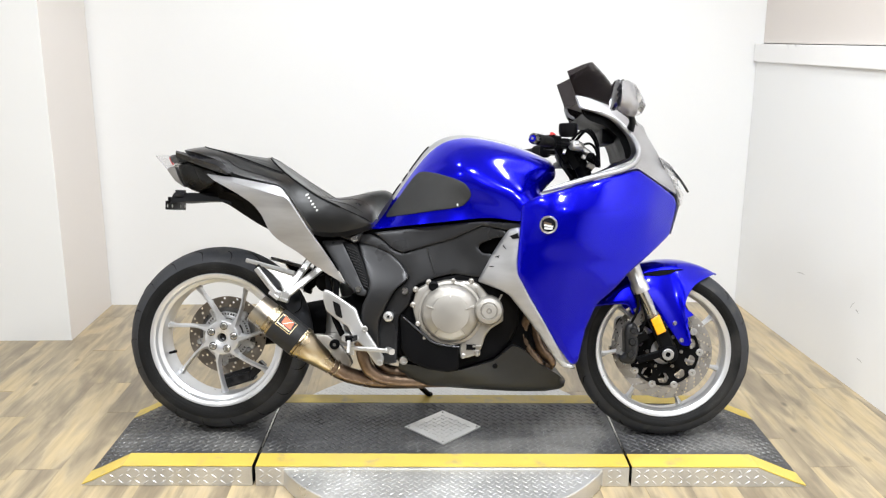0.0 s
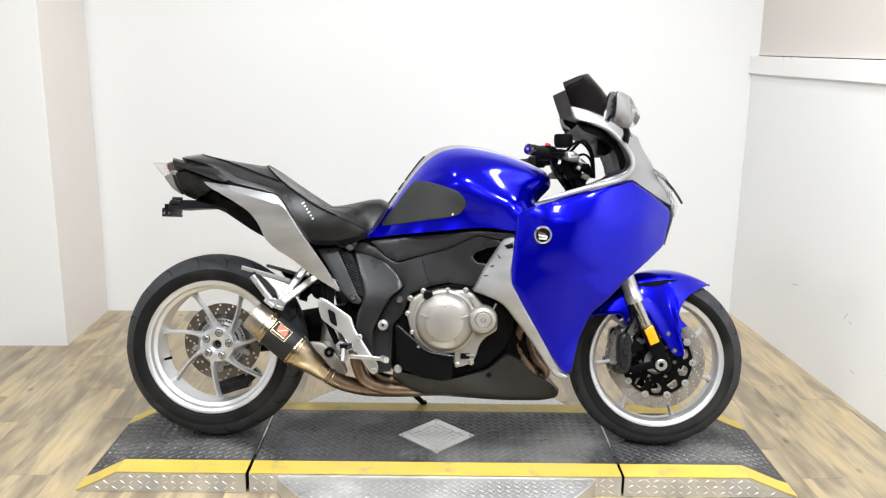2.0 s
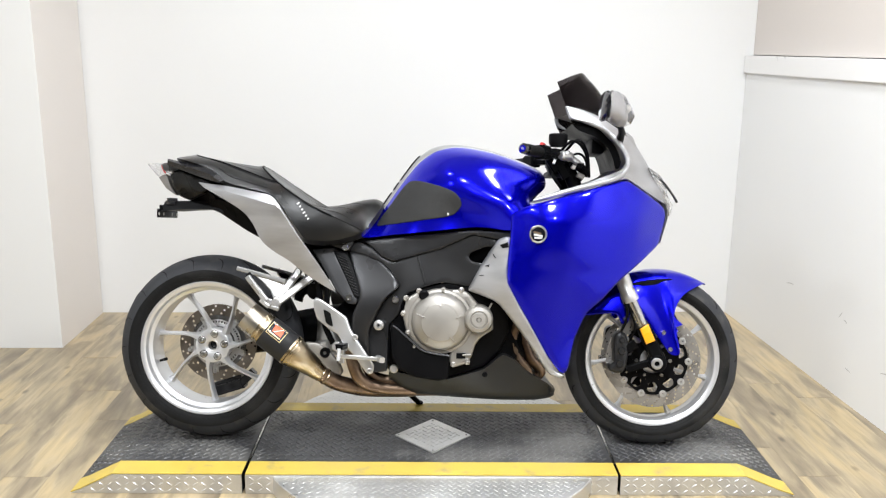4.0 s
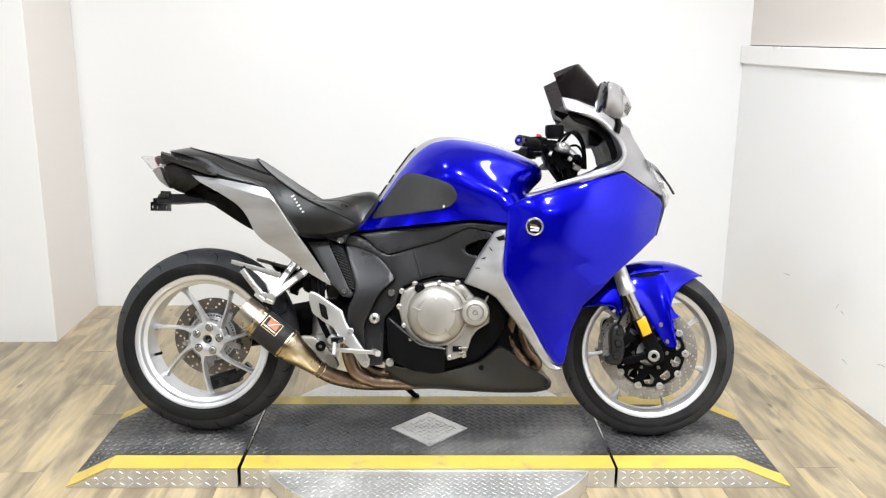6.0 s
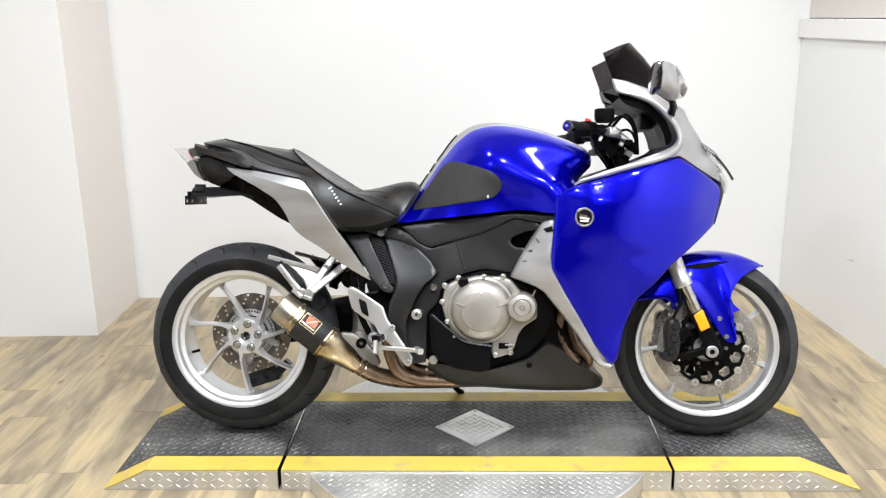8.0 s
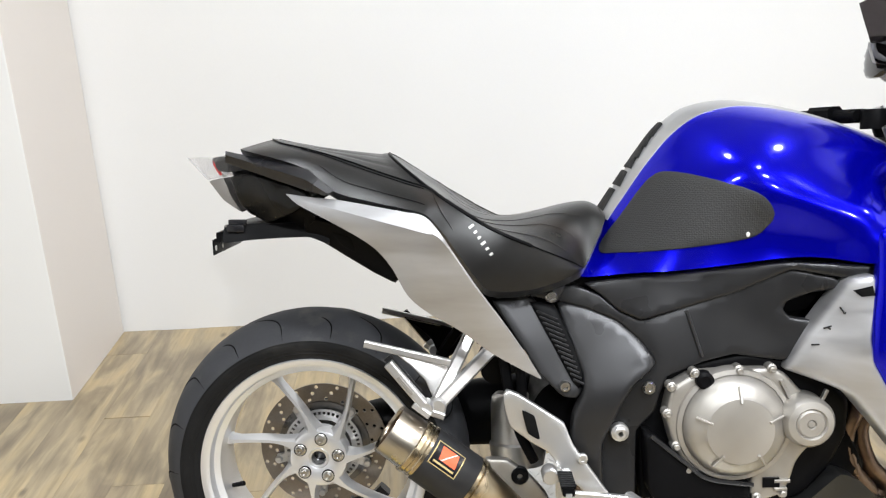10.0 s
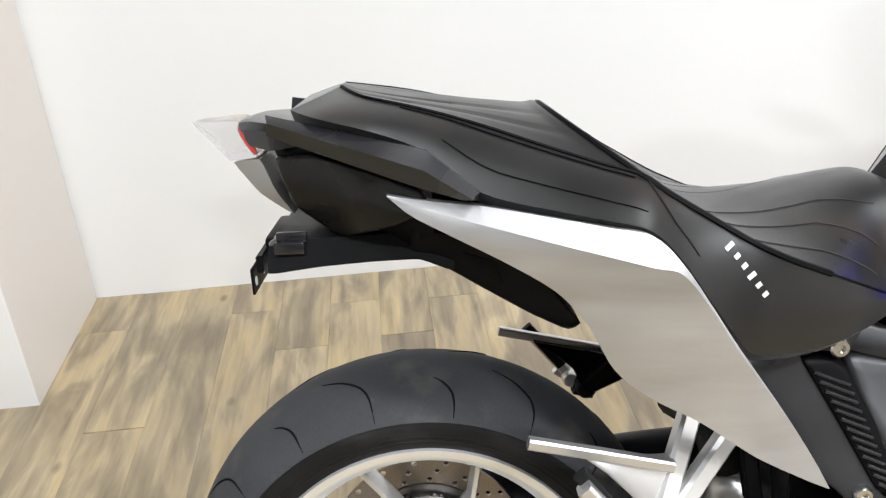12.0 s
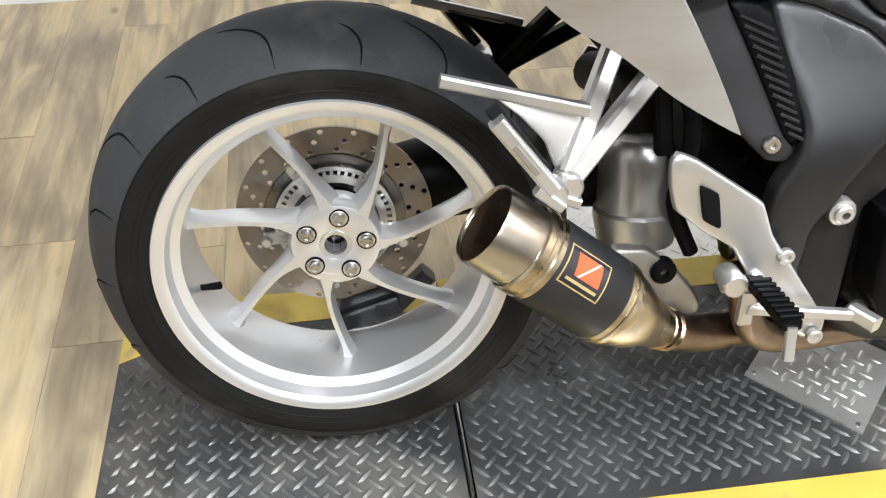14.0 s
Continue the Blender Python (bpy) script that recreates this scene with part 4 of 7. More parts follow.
part("axle_nut", lathe([(0.0150, 0.010), (0.0155, 0.0190), (0.0205, 0.0205), (0.0222, 0.018), (0.0222, -0.01), (0.0150, -0.01)], 32, None, True), ALLOY, rear_wheel)
part("axle_bore", lathe([(0.0, -0.016), (0.0151, -0.016), (0.0151, 0.0125)], 24), GLOSSBLACK, rear_wheel)
for k in range(5):
    a = radians(80 + 72 * k)
    bm = bmesh.new()
    m = Matrix.Translation((0.042 * math.cos(a), 0.042 * math.sin(a), 0.022))
    lathe_into(bm, [(0.0116, -0.004), (0.0116, 0.0012), (0.0098, 0.0024), (0.0080, 0.0024), (0.0078, 0.0080), (0.0068, 0.0098), (0.0045, 0.0098), (0.0040, 0.006), (0, 0.006)], 12, m)
    part("wheel_nut", bm, STEEL, rear_wheel)
    # near-black ring painting the shadow of the pocket each nut sits in
    part("nut_seat", lathe([(0.0115, 0.0006), (0.0134, 0.0010), (0.0137, -0.002), (0.0115, -0.002)], 20, m, True), GAPSHADE, rear_wheel)
valve = bmesh.new()
a = radians(197)
tube_into(valve, [((0.198) * math.cos(a), 0.198 * math.sin(a), 0.012), (0.188 * math.cos(a), 0.188 * math.sin(a), 0.016), (0.166 * math.cos(a), 0.166 * math.sin(a), 0.024)], lambda u: 0.0045 if u < 0.6 else 0.0055, 10)
part("valve_stem", valve, BLACK, rear_wheel)
DISC_M = Matrix.Translation((0, 0, -0.060))
part("brake_disc", drilled_disc(0.098, 0.138, 0.005, 3, 36, 0.0042, DISC_M, 0.5), DISC, rear_wheel, "drilled steel brake disc")
part("carrier", lathe([(0.05, -0.055), (0.099, -0.055), (0.102, -0.062), (0.05, -0.066)], 48, None, True), DARKSTEEL, rear_wheel)
bm = bmesh.new()
for k in range(48):
    a = 2 * math.pi * k / 48
    bar_into(bm, (0.072 * math.cos(a), 0.072 * math.sin(a), -0.045), (0.081 * math.cos(a), 0.081 * math.sin(a), -0.045), 0.0045, 0.003, (0, 0, 1))
lathe_into(bm, [(0.062, -0.0435), (0.073, -0.0435), (0.073, -0.0465), (0.062, -0.0465)], 64, None, True)
lathe_into(bm, [(0.080, -0.0435), (0.085, -0.0435), (0.085, -0.0465), (0.080, -0.0465)], 64, None, True)
part("sensor_ring", bm, ALLOY, rear_wheel)
for k in range(5):
    a = radians(50 + 72 * k)
    bm = bmesh.new()
    bar_into(bm, (0.055 * math.cos(a), 0.055 * math.sin(a), -0.048), (0.103 * math.cos(a), 0.103 * math.sin(a), -0.052), 0.02, 0.010, (0, 0, 1))
    lathe_into(bm, [(0, -0.038), (0.006, -0.038), (0.008, -0.041), (0.008, -0.05), (0, -0.05)], 12, Matrix.Translation((0.101 * math.cos(a), 0.101 * math.sin(a), 0)))
    part("carrier_arm", bm, ALLOY, rear_wheel)

front_wheel = wheel("front_wheel", FRONT_AXLE, FRONT_R, 0.062, 0.050, 0.228, 32.5, 10, 0.060, 0.0105, "silver cast front wheel with twin brake discs")
front_wheel.matrix_local = Matrix.Translation(FRONT_AXLE) @ Matrix.Rotation(radians(-2.5), 4, "Z") @ TO_SIDE
part("hub", lathe([(0.018, -0.05), (0.018, 0.05), (0.05, 0.052), (0.064, 0.046), (0.064, -0.046), (0.05, -0.052)], 48, None, True), WHEELPAINT, front_wheel)
for s in (1, -1):
    part("brake_disc", drilled_disc(0.124, 0.160, 0.005, 4, 52, 0.0036, Matrix.Translation((0, 0, 0.066 * s)), 0.5), FRONTDISC, front_wheel, "drilled steel brake disc")
    bm = bmesh.new()
    lathe_into(bm, [(0.045, 0.058 * s), (0.066, 0.060 * s), (0.068, 0.066 * s), (0.045, 0.066 * s)], 48, None, True)
    for k in range(10):
        loops = [[], [], [], []]
        for j in range(24):
            f = 2 * math.pi * (j + 0.5) / 24
            cf, sf = math.cos(f), math.sin(f)
            hexagon = 0.0170 / math.cos((f + math.pi / 6) % (math.pi / 3) - math.pi / 6)
            reach = min(0.0262 / abs(cf), 0.0289027 / abs(sf))
            for d, front, back in ((hexagon, 0, 1), (reach, 2, 3)):
                rr, aa = 0.092 + d * cf, d * sf / 0.092 + 2 * math.pi * k / 10 + 0.3
                loops[front].append(bm.verts.new((rr * math.cos(aa), rr * math.sin(aa), 0.0665 * s)))
                loops[back].append(bm.verts.new((rr * math.cos(aa), rr * math.sin(aa), 0.0610 * s)))
        for j in range(24):
            i = (j + 1) % 24
            for p, q in ((0, 2), (1, 3), (0, 1)):
                bm.faces.new((loops[p][j], loops[p][i], loops[q][i], loops[q][j]))
    bmesh.ops.remove_doubles(bm, verts=bm.verts[:], dist=0.0001)
    bmesh.ops.recalc_face_normals(bm, faces=bm.faces[:])
    part("carrier", bm, BLACK, front_wheel, "black disc carrier")
    for k in range(10):
        a = 2 * math.pi * (k + 0.5) / 10 + 0.3
        m = Matrix.Translation((0.119 * math.cos(a), 0.119 * math.sin(a), 0))
        bm = lathe([(0.0035, 0.0715 * s), (0.0105, 0.0715 * s), (0.0122, 0.070 * s), (0.0122, 0.062 * s), (0.0035, 0.062 * s)], 16, m, True)
        part("bobbin", bm, ALLOY, front_wheel)
    for k in range(6):
        a = 2 * math.pi * k / 6
        part("rotor_bolt", lathe([(0, 0.073 * s), (0.005, 0.073 * s), (0.0065, 0.071 * s), (0.0065, 0.064 * s), (0, 0.064 * s)], 12, Matrix.Translation((0.057 * math.cos(a), 0.057 * math.sin(a), 0))), STEEL, front_wheel)
bm = lathe([(0.0, 0.132), (0.008, 0.132), (0.009, 0.143), (0.016, 0.143), (0.0195, 0.139), (0.0195, 0.05), (0, 0.05)], 32)
part("axle_nut", bm, ALLOY, front_wheel)

# ----- fork, brakes and mudguard -----
fork = new("front_fork")
fork.parent = bike
tagged(fork, "silver upside-down fork with black axle lugs")
F0, F1, F2, F3 = [Vector((x, 0, z)) for x, z in FORK_LINE]
up = (F0 - F2).normalized()
for s in (-1, 1):
    y = 0.108 * s
    off = Vector((0, y, 0))
    part("fork_tube", joined(lambda b: tube_into(b, [F0 + up * 0.30 + off, F0 + off, F1 + up * 0.035 + off, F1 + up * 0.03 + off, F1 + off], lambda u: 0.0255 if u < 0.7 else 0.0285, 24)), ALLOY, fork)
    part("stanchion", joined(lambda b: tube_into(b, [F1 + off, F3 + off], 0.0205, 24)), STEEL, fork)
    lug = bmesh.new()
    bar_into(lug, F2 - up * 0.0 + off, Vector((FRONT_AXLE.x + 0.004, y, FRONT_AXLE.z + 0.01)), 0.046, 0.05)
    lathe_into(lug, [(0, 0.027), (0.026, 0.027), (0.030, 0.022), (0.030, -0.025), (0, -0.025)], 24, at_side(FRONT_AXLE.x, y, FRONT_AXLE.z))
    bar_into(lug, Vector((1.45, y, 0.36)), Vector((1.405, y * 0.9, 0.33)), 0.030, 0.020)
    bar_into(lug, Vector((1.51, y, 0.30)), Vector((1.42, y * 0.9, 0.27)), 0.024, 0.020)
    part("axle_lug", lug, BLACK, fork)
    cal = bmesh.new()
    slim = [(1.396 + 0.84 * (x - 1.396), 0.328 + 0.92 * (z - 0.328)) for x, z in CALIPER]
    plate_into(cal, curve2(slim, 0.01), 0.112, 0.05, 0.012, 0.012, s)
    for (cx, cz), cr in (((1.402, 0.372), 0.010), ((1.400, 0.335), 0.013), ((1.394, 0.292), 0.013)):
        m = at_side(cx, 0.113 * s, cz)
        lathe_into(cal, [(0, 0.006), (cr * 0.8, 0.006), (cr, 0.002), (cr, -0.006), (0, -0.006)], 18, m if s < 0 else m @ Matrix.Rotation(math.pi, 4, "X"))
    part("brake_caliper", cal, CHARCOAL, fork, "black radial brake caliper")
    for cx, cz in ((1.437, 0.352), (1.432, 0.272), (1.376, 0.262)):
        bm = bmesh.new()
        bolt_into(bm, cx, 0.098 * s, cz, 0.008, 0.009, s)
        part("caliper_bolt", bm, STEEL, fork)
    refl = bmesh.new()
    plate_into(refl, straight2(AMBER_REFLECTOR, 0.008, 0), 0.147, 0.012, 0.002, 0.01, s)
    part("side_reflector", refl, AMBER, fork, "amber side reflector")
hose = tube([(1.40, -0.10, 0.40), (1.415, -0.125, 0.46), (1.40, -0.11, 0.53), (1.37, -0.08, 0.62)], 0.005, 8)
part("brake_hose", hose, BLACK, fork)
hose = tube([(1.43, -0.10, 0.37), (1.44, -0.13, 0.42), (1.415, -0.12, 0.50), (1.385, -0.09, 0.60)], 0.004, 8)
part("brake_hose", hose, BLACK, fork)


# the mudguard: a crown over the tyre that runs on into a side flank, which reaches down to a pointed foot
GUARD_EDGE = [(1.702, 0.012, 0.558), (1.688, 0.030, 0.557), (1.655, 0.062, 0.548), (1.612, 0.092, 0.527), (1.582, 0.112, 0.490), (1.570, 0.124, 0.446), (1.571, 0.129, 0.401), (1.579, 0.132, 0.362), (1.588, 0.133, 0.330),
              (1.561, 0.133, 0.329), (1.539, 0.131, 0.356), (1.502, 0.126, 0.409), (1.471, 0.120, 0.455), (1.451, 0.115, 0.481), (1.436, 0.105, 0.515), (1.405, 0.095, 0.525), (1.370, 0.090, 0.515), (1.335, 0.085, 0.495), (1.310, 0.085, 0.475)]


def guard_point(u, v, s):
    """u runs from the tip back to the rear end, v from the crown (0) over the shoulder (0.4) to the lower edge (1)."""
    a = radians(58 + 84 * u)
    wide = 0.010 + 0.068 * min(1, u / 0.34) ** 0.8
    rise = 0.314 + 0.004 * math.sin(math.pi * u)
    low = glide(GUARD_EDGE, u * (len(GUARD_EDGE) - 1))
    q = min(1, v / 0.4) * math.pi / 2 * 0.86
    rr = rise - 0.024 * min(1, u / 0.25) * (1 - math.cos(q)) / 0.78
    p = Vector((1.540 + rr * math.cos(a), wide * math.sin(q), 0.291 + rr * math.sin(a)))
    if v > 0.4:
        w = (v - 0.4) / 0.6
        p = p.lerp(low, w)
        p.y += 0.012 * math.sin(math.pi * w) * min(1, u / 0.3)
    return Vector((p.x, p.y * s, p.z))


rows = []
for k in range(73):
    u = k / 72
    stops = [0.05 * j for j in range(9)] + [0.4 + 0.6 * j / 10 for j in range(1, 11)]
    rows.append([guard_point(u, v, -1) for v in reversed(stops)] + [guard_point(u, v, 1) for v in stops[1:]])
shell = loft(rows)
bmesh.ops.recalc_face_normals(shell, faces=shell.faces[:])
bmesh.ops.solidify(shell, geom=shell.faces[:], thickness=0.004)
mudguard = part("front_mudguard", shell, BLUE, bike, "glossy blue front mudguard", angle=50)
for s in (-1, 1):
    rows = []
    for k in range(13):
        u = 0.30 + 0.40 * k / 12
        v0, v1 = 0.42, 0.42 + 0.035 * math.sin(math.pi * k / 12) + 0.004
        a, b = guard_point(u, v0, s), guard_point(u, v1, s)
        out = Vector((0, 0.0025 * s, 0.0015))
        rows.append([a - out, a + out, b + out, b - out])
    part("mudguard_slot", loft(rows, True, True), GAPSHADE, mudguard, "black slot in the mudguard")
both_sides("mudguard_rear", curve2(FENDER_REAR, 0.008), tps([(1.26, 0.446, 0.05), (1.36, 0.52, 0.07), (1.43, 0.51, 0.085), (1.42, 0.43, 0.092), (1.32, 0.455, 0.075)]), BLUE, mudguard, 0.005, 0.006, 0.012)
for x, z, y in ((1.537, 0.401, 0.126), (1.559, 0.345, 0.130), (1.414, 0.441, 0.095)):
    bolt(x, -y, z, 0.008, mudguard, STEEL, 0.005)

# ----- the body -----
tank_w = tps([(0.55, 0.72, 0.165), (0.58, 0.80, 0.125), (0.66, 0.90, 0.135), (0.75, 0.98, 0.13), (0.72, 0.80, 0.205), (0.82, 0.90, 0.225), (0.85, 0.78, 0.225), (0.95, 0.88, 0.25),
              (0.95, 0.76, 0.255), (1.02, 0.75, 0.285), (1.05, 0.85, 0.265), (1.12, 0.90, 0.21), (0.90, 1.00, 0.17), (1.05, 0.96, 0.18)])


def inflated(outline, is_soft, width, r, step=0.016, power=2.0):
    o = [(p[0], p[1]) for p in outline]
    soft = [1.0 if is_soft(*p) else 0.0 for p in o]
    a = np.array(o)
    b = np.roll(a, -1, 0)
    ab = b - a
    L = np.maximum((ab ** 2).sum(1), 1e-12)
    on = np.array(soft) > 0.5

    def surf(x, z):
        p = np.array((x, z))
        t = np.clip(((p - a) * ab).sum(1) / L, 0, 1)
        d = np.hypot(*(a + ab * t[:, None] - p).T)
        k = max(0.0, 1 - d[on].min() / (r(x, z) if callable(r) else r))
        return width(x, z) * (1 - k ** power) ** (1 / power)
    return inflate(o, soft, width, r, step, power), surf


def on_line(x, z, x0, z0, x1, z1):
    """Whether (x, z) lies above the line through two points."""
    return z > z0 + (z1 - z0) * (x - x0) / (x1 - x0)


tank_round = tank_w


def tank_w(x, z):
    """The tank's half width, with the crease that runs forward from the knee grip."""
    ax, az, bx, bz = 0.80, 0.882, 1.06, 0.765
    L = math.hypot(bx - ax, bz - az)
    along = ((x - ax) * (bx - ax) + (z - az) * (bz - az)) / L
    off = abs((x - ax) * (bz - az) - (z - az) * (bx - ax)) / L
    ease = lambda v: (lambda q: q * q * (3 - 2 * q))(min(1, max(0, v)))
    wide = tank_round(x, z)
    hollow = ease((x - 0.80) / 0.27) * ease((z - 0.826 + 0.16 * (x - 0.95)) / 0.105)
    wide += (0.168 - wide) * 0.82 * hollow
    return wide + 0.006 * ease(1 - off / 0.06) * ease(along / 0.10) * (1 - hollow)


tank_bm, tank_y = inflated(curve2(TANK, 0.012), lambda x, z: on_line(x, z, 0.53, 0.755, 1.13, 0.85), tank_w, lambda x, z: 0.15 - 0.06 * min(1, max(0, (x - 0.85) / 0.25)), 0.014, 2.3)
tank = part("fuel_tank", tank_bm, BLUE, bike, "glossy metallic blue fuel tank", angle=60)
pad_outline = curve2(GRIP_PAD, 0.008)
for s in (-1, 1):
    part("tank_grip", plate(pad_outline, lambda x, z: tank_y(x, z) + 0.004, 0.005, 0.003, 0.012, s), PAD, tank, "dark textured rubber knee grip")
bm = bmesh.new()
plate_into(bm, curve2([(0.809 + 0.0034 * math.cos(k), 0.787 + 0.0050 * math.sin(k)) for k in [0.785 * j for j in range(8)]], 0.004), lambda x, z: tank_y(x, z) + 0.0055, 0.002, 0.001, 0.006, -1)
part("maker_mark", bm, CREAM, tank, "small pale round mark")


def ribbon(bm, line, surf, y0, y1, lift, thick, m=5):
    """A strip that follows a body's crest: line runs along its side-view outline, y0 to y1 is its reach across."""
    rows = []
    n = len(line)
    for i, p in enumerate(line):
        d = (Vector(line[min(i + 1, n - 1)]) - Vector(line[max(i - 1, 0)])).normalized()
        inward = Vector((d.y, -d.x))
        row = []
        for k in range(m + 1):
            y = y0(i / (n - 1)) + (y1(i / (n - 1)) - y0(i / (n - 1))) * k / m
            lo, hi = 0.0, 0.12
            for _ in range(18):
                c = (lo + hi) / 2
                q = Vector(p) + inward * c
                if surf(q.x, q.y) < abs(y):
                    lo = c
                else:
                    hi = c
            q = Vector(p) + inward * (lo - lift)
            row.append((bm.verts.new((q.x, y, q.y)), bm.verts.new((q.x + inward.x * thick, y, q.y + inward.y * thick))))
        rows.append(row)
    for A, B in zip(rows, rows[1:]):
        for k in range(m):
            bm.faces.new((A[k][0], A[k + 1][0], B[k + 1][0], B[k][0]))
        for k in (0, m):
            bm.faces.new((A[k][0], A[k][1], B[k][1], B[k][0]))
    for R in (rows[0], rows[-1]):
        for k in range(m):
            bm.faces.new((R[k][0], R[k + 1][0], R[k + 1][1], R[k][1]))


crest = [(p.x, p.y) for p in spline([(x, z, 0) for x, z in TANK[2:12]], step=0.008)]
bm = bmesh.new()
ribbon(bm, crest, tank_y, lambda u: -0.062 - 0.016 * u, lambda u: 0.062 + 0.016 * u, 0.0012, 0.004, 12)
part("tank_stripe", bm, SILVER, tank, "silver painted band along the tank's crest")
span = len(crest)
for a, b, w in ((0.00, 0.115, 0.034), (0.140, 0.205, 0.034), (0.207, 0.258, 0.031), (0.260, 0.310, 0.030), (0.312, 0.355, 0.028), (0.357, 0.42, 0.026)):
    bm = bmesh.new()
    seg = crest[int(a * span * 0.78):int(b * span * 0.78) + 1]
    ribbon(bm, seg, tank_y, lambda u: -w * (1 - 0.35 * u), lambda u: w * (1 - 0.35 * u), 0.006, 0.006, 8)
    part("tank_pad_rib", bm, RUBBER, tank, "black rubber tank protector rib")

def seat_at(u, q, side=-1):
    """A point of the seat: station u, then q from -1 (lower edge) over 0 (seam) to 1 (crest)."""
    low, mid, top = glide(SEAT_LOW, u), glide(SEAT_SEAM, u), glide(SEAT_CREST, u)
    if q <= 0:
        w = -q
        p = mid.lerp(low, w)
        p.y = mid.y + (low.y - mid.y) * w ** 0.85 + 0.004 * math.sin(math.pi * w)
    else:
        e = 1 - (1 - q) ** (2.2 if u < 8 else 2.2 + 0.4 * min(1, u - 8))
        p = Vector((mid.x + (top.x - mid.x) * e, mid.y * (1 - q), mid.z + (top.z - mid.z) * e))
        groove = math.exp(-(min(abs(q - 0.30), abs(q - 0.62)) / 0.035) ** 2)
        p.z -= 0.0022 * groove * min(1, max(0, 1 - abs(u - 3.3) / 3.5) * 1.6)
    p.y *= side
    return p


def seat_skin():
    flank, deck, sub = 9, 22, 5
    qs = [-1 + k / flank for k in range(flank)] + [k / deck for k in range(deck + 1)]
    rows = []
    for k in range((len(SEAT_LOW) - 1) * sub + 1):
        u = k / sub
        right = [seat_at(u, q) for q in qs]
        under = right[0] + Vector((0, 0.022, -0.016))
        half = [under] + right
        rows.append(half + [Vector((p.x, -p.y, p.z)) for p in reversed(half[:-1])])
    return loft(rows, True, True)


seat = part("seat", seat_skin(), VINYL, bike, "black stitched leather-look dual seat", angle=26)
flank_map = [(u * 0.1, -w * 0.05, seat_at(u * 0.1, -w * 0.05)) for u in range(70, 151) for w in range(21)]


def seat_y(x, z):
    near = sorted(((p.x - x) ** 2 + (p.z - z) ** 2, -p.y) for _, _, p in flank_map)[:4]
    total = sum(1 / (d + 1e-7) for d, _ in near)
    return sum(y / (d + 1e-7) for d, y in near) / total


def seat_seam(stops, mat, r, name="seam", lift=0.0006, label=""):
    for s in (-1, 1):
        bm = bmesh.new()
        line = []
        for (u0, q0), (u1, q1) in zip(stops, stops[1:]):
            steps = max(3, int(4 * max(abs(u1 - u0), 5 * abs(q1 - q0))))
            for k in range(steps):
                line.append(seat_at(u0 + (u1 - u0) * k / steps, q0 + (q1 - q0) * k / steps, s))
        line.append(seat_at(*stops[-1], s))
        tube_into(bm, [p + Vector((0, s * lift, lift)) for p in line], r if s < 0 else r * 0.4, 6)
        part(name, bm, mat, seat, label)


seat_seam([(7, 0.97), (7, 0.5), (7, 0.0), (12.2, 0.0)], BLACK, 0.0034, "welt")
seat_seam([(0.1, 0.0), (7, 0.0)], BLACK, 0.0022)
seat_seam([(12.2, 0.0), (15, 0.0)], BLACK, 0.0014)
seat_seam([(7.2, 0.0), (8.0, -0.45), (8.6, -0.62)], VINYL, 0.0008)
seat_seam([(3.2, -0.55), (4.2, -0.62), (6.9, -0.66)], BLACK, 0.0006)
seat_seam([(2.0, -0.07), (6.8, -0.09)], BLACK, 0.0009)
seat_seam([(9.0, 0.42), (11.0, 0.50), (13.0, 0.44), (14.6, 0.22)], THREAD, 0.0007)
seat_seam([(8.7, 0.20), (11.0, 0.26), (12.6, 0.20), (13.8, 0.08)], THREAD, 0.0007)
seat_seam([(9.5, 0.70), (11.5, 0.74), (13.5, 0.66), (15.2, 0.45)], THREAD, 0.0006)
for k in range(6):
    u = k / 5
    x, z = 0.321 + 0.034 * u, 0.812 - 0.049 * u
    tall = 0.0105 if k == 0 else (0.0095 if k == 3 else 0.0065)
    ca, sa = math.cos(radians(-55)), math.sin(radians(-55))
    o = [(x + a * ca - b * sa, z + a * sa + b * ca) for a, b in ((-0.0022, -tall / 2), (0.0022, -tall / 2), (0.0022, tall / 2), (-0.0022, tall / 2))]
    bm = bmesh.new()
    plate_into(bm, poly([(p[0], p[1], 0) for p in o], 0.006), lambda a, b: seat_y(a, b) + 0.0012, 0.001, 0.0, 0.006, -1)
    part("printed_bar", bm, CREAM, seat, "pale printed lettering bar")

# silver tail panel: a narrow upper facet that leans in, a crisp crease and a flat flank; x, z and half width
TAIL_TOP = [(-0.016, 0.869), (0.030, 0.864), (0.083, 0.8595), (0.150, 0.849), (0.200, 0.8405), (0.238, 0.833), (0.264, 0.806), (0.290, 0.766), (0.323, 0.714), (0.379, 0.632), (0.420, 0.567), (0.442, 0.528)]
TAIL_CREASE = [(-0.016, 0.8675, 0.155), (0.022, 0.857, 0.172), (0.068, 0.846, 0.187), (0.134, 0.830, 0.205), (0.188, 0.817, 0.217), (0.236, 0.805, 0.226), (0.261, 0.799, 0.230), (0.2885, 0.764, 0.228), (0.3215, 0.712, 0.222), (0.378, 0.631, 0.207), (0.4195, 0.5665, 0.196), (0.4418, 0.528, 0.190)]
TAIL_LOW = [(-0.014, 0.866, 0.155), (0.008, 0.850, 0.168), (0.045, 0.832, 0.181), (0.100, 0.804, 0.192), (0.147, 0.774, 0.198), (0.177, 0.738, 0.200), (0.203, 0.689, 0.200), (0.240, 0.656, 0.199), (0.292, 0.626, 0.200), (0.352, 0.581, 0.196), (0.408, 0.546, 0.192), (0.4415, 0.5275, 0.190)]
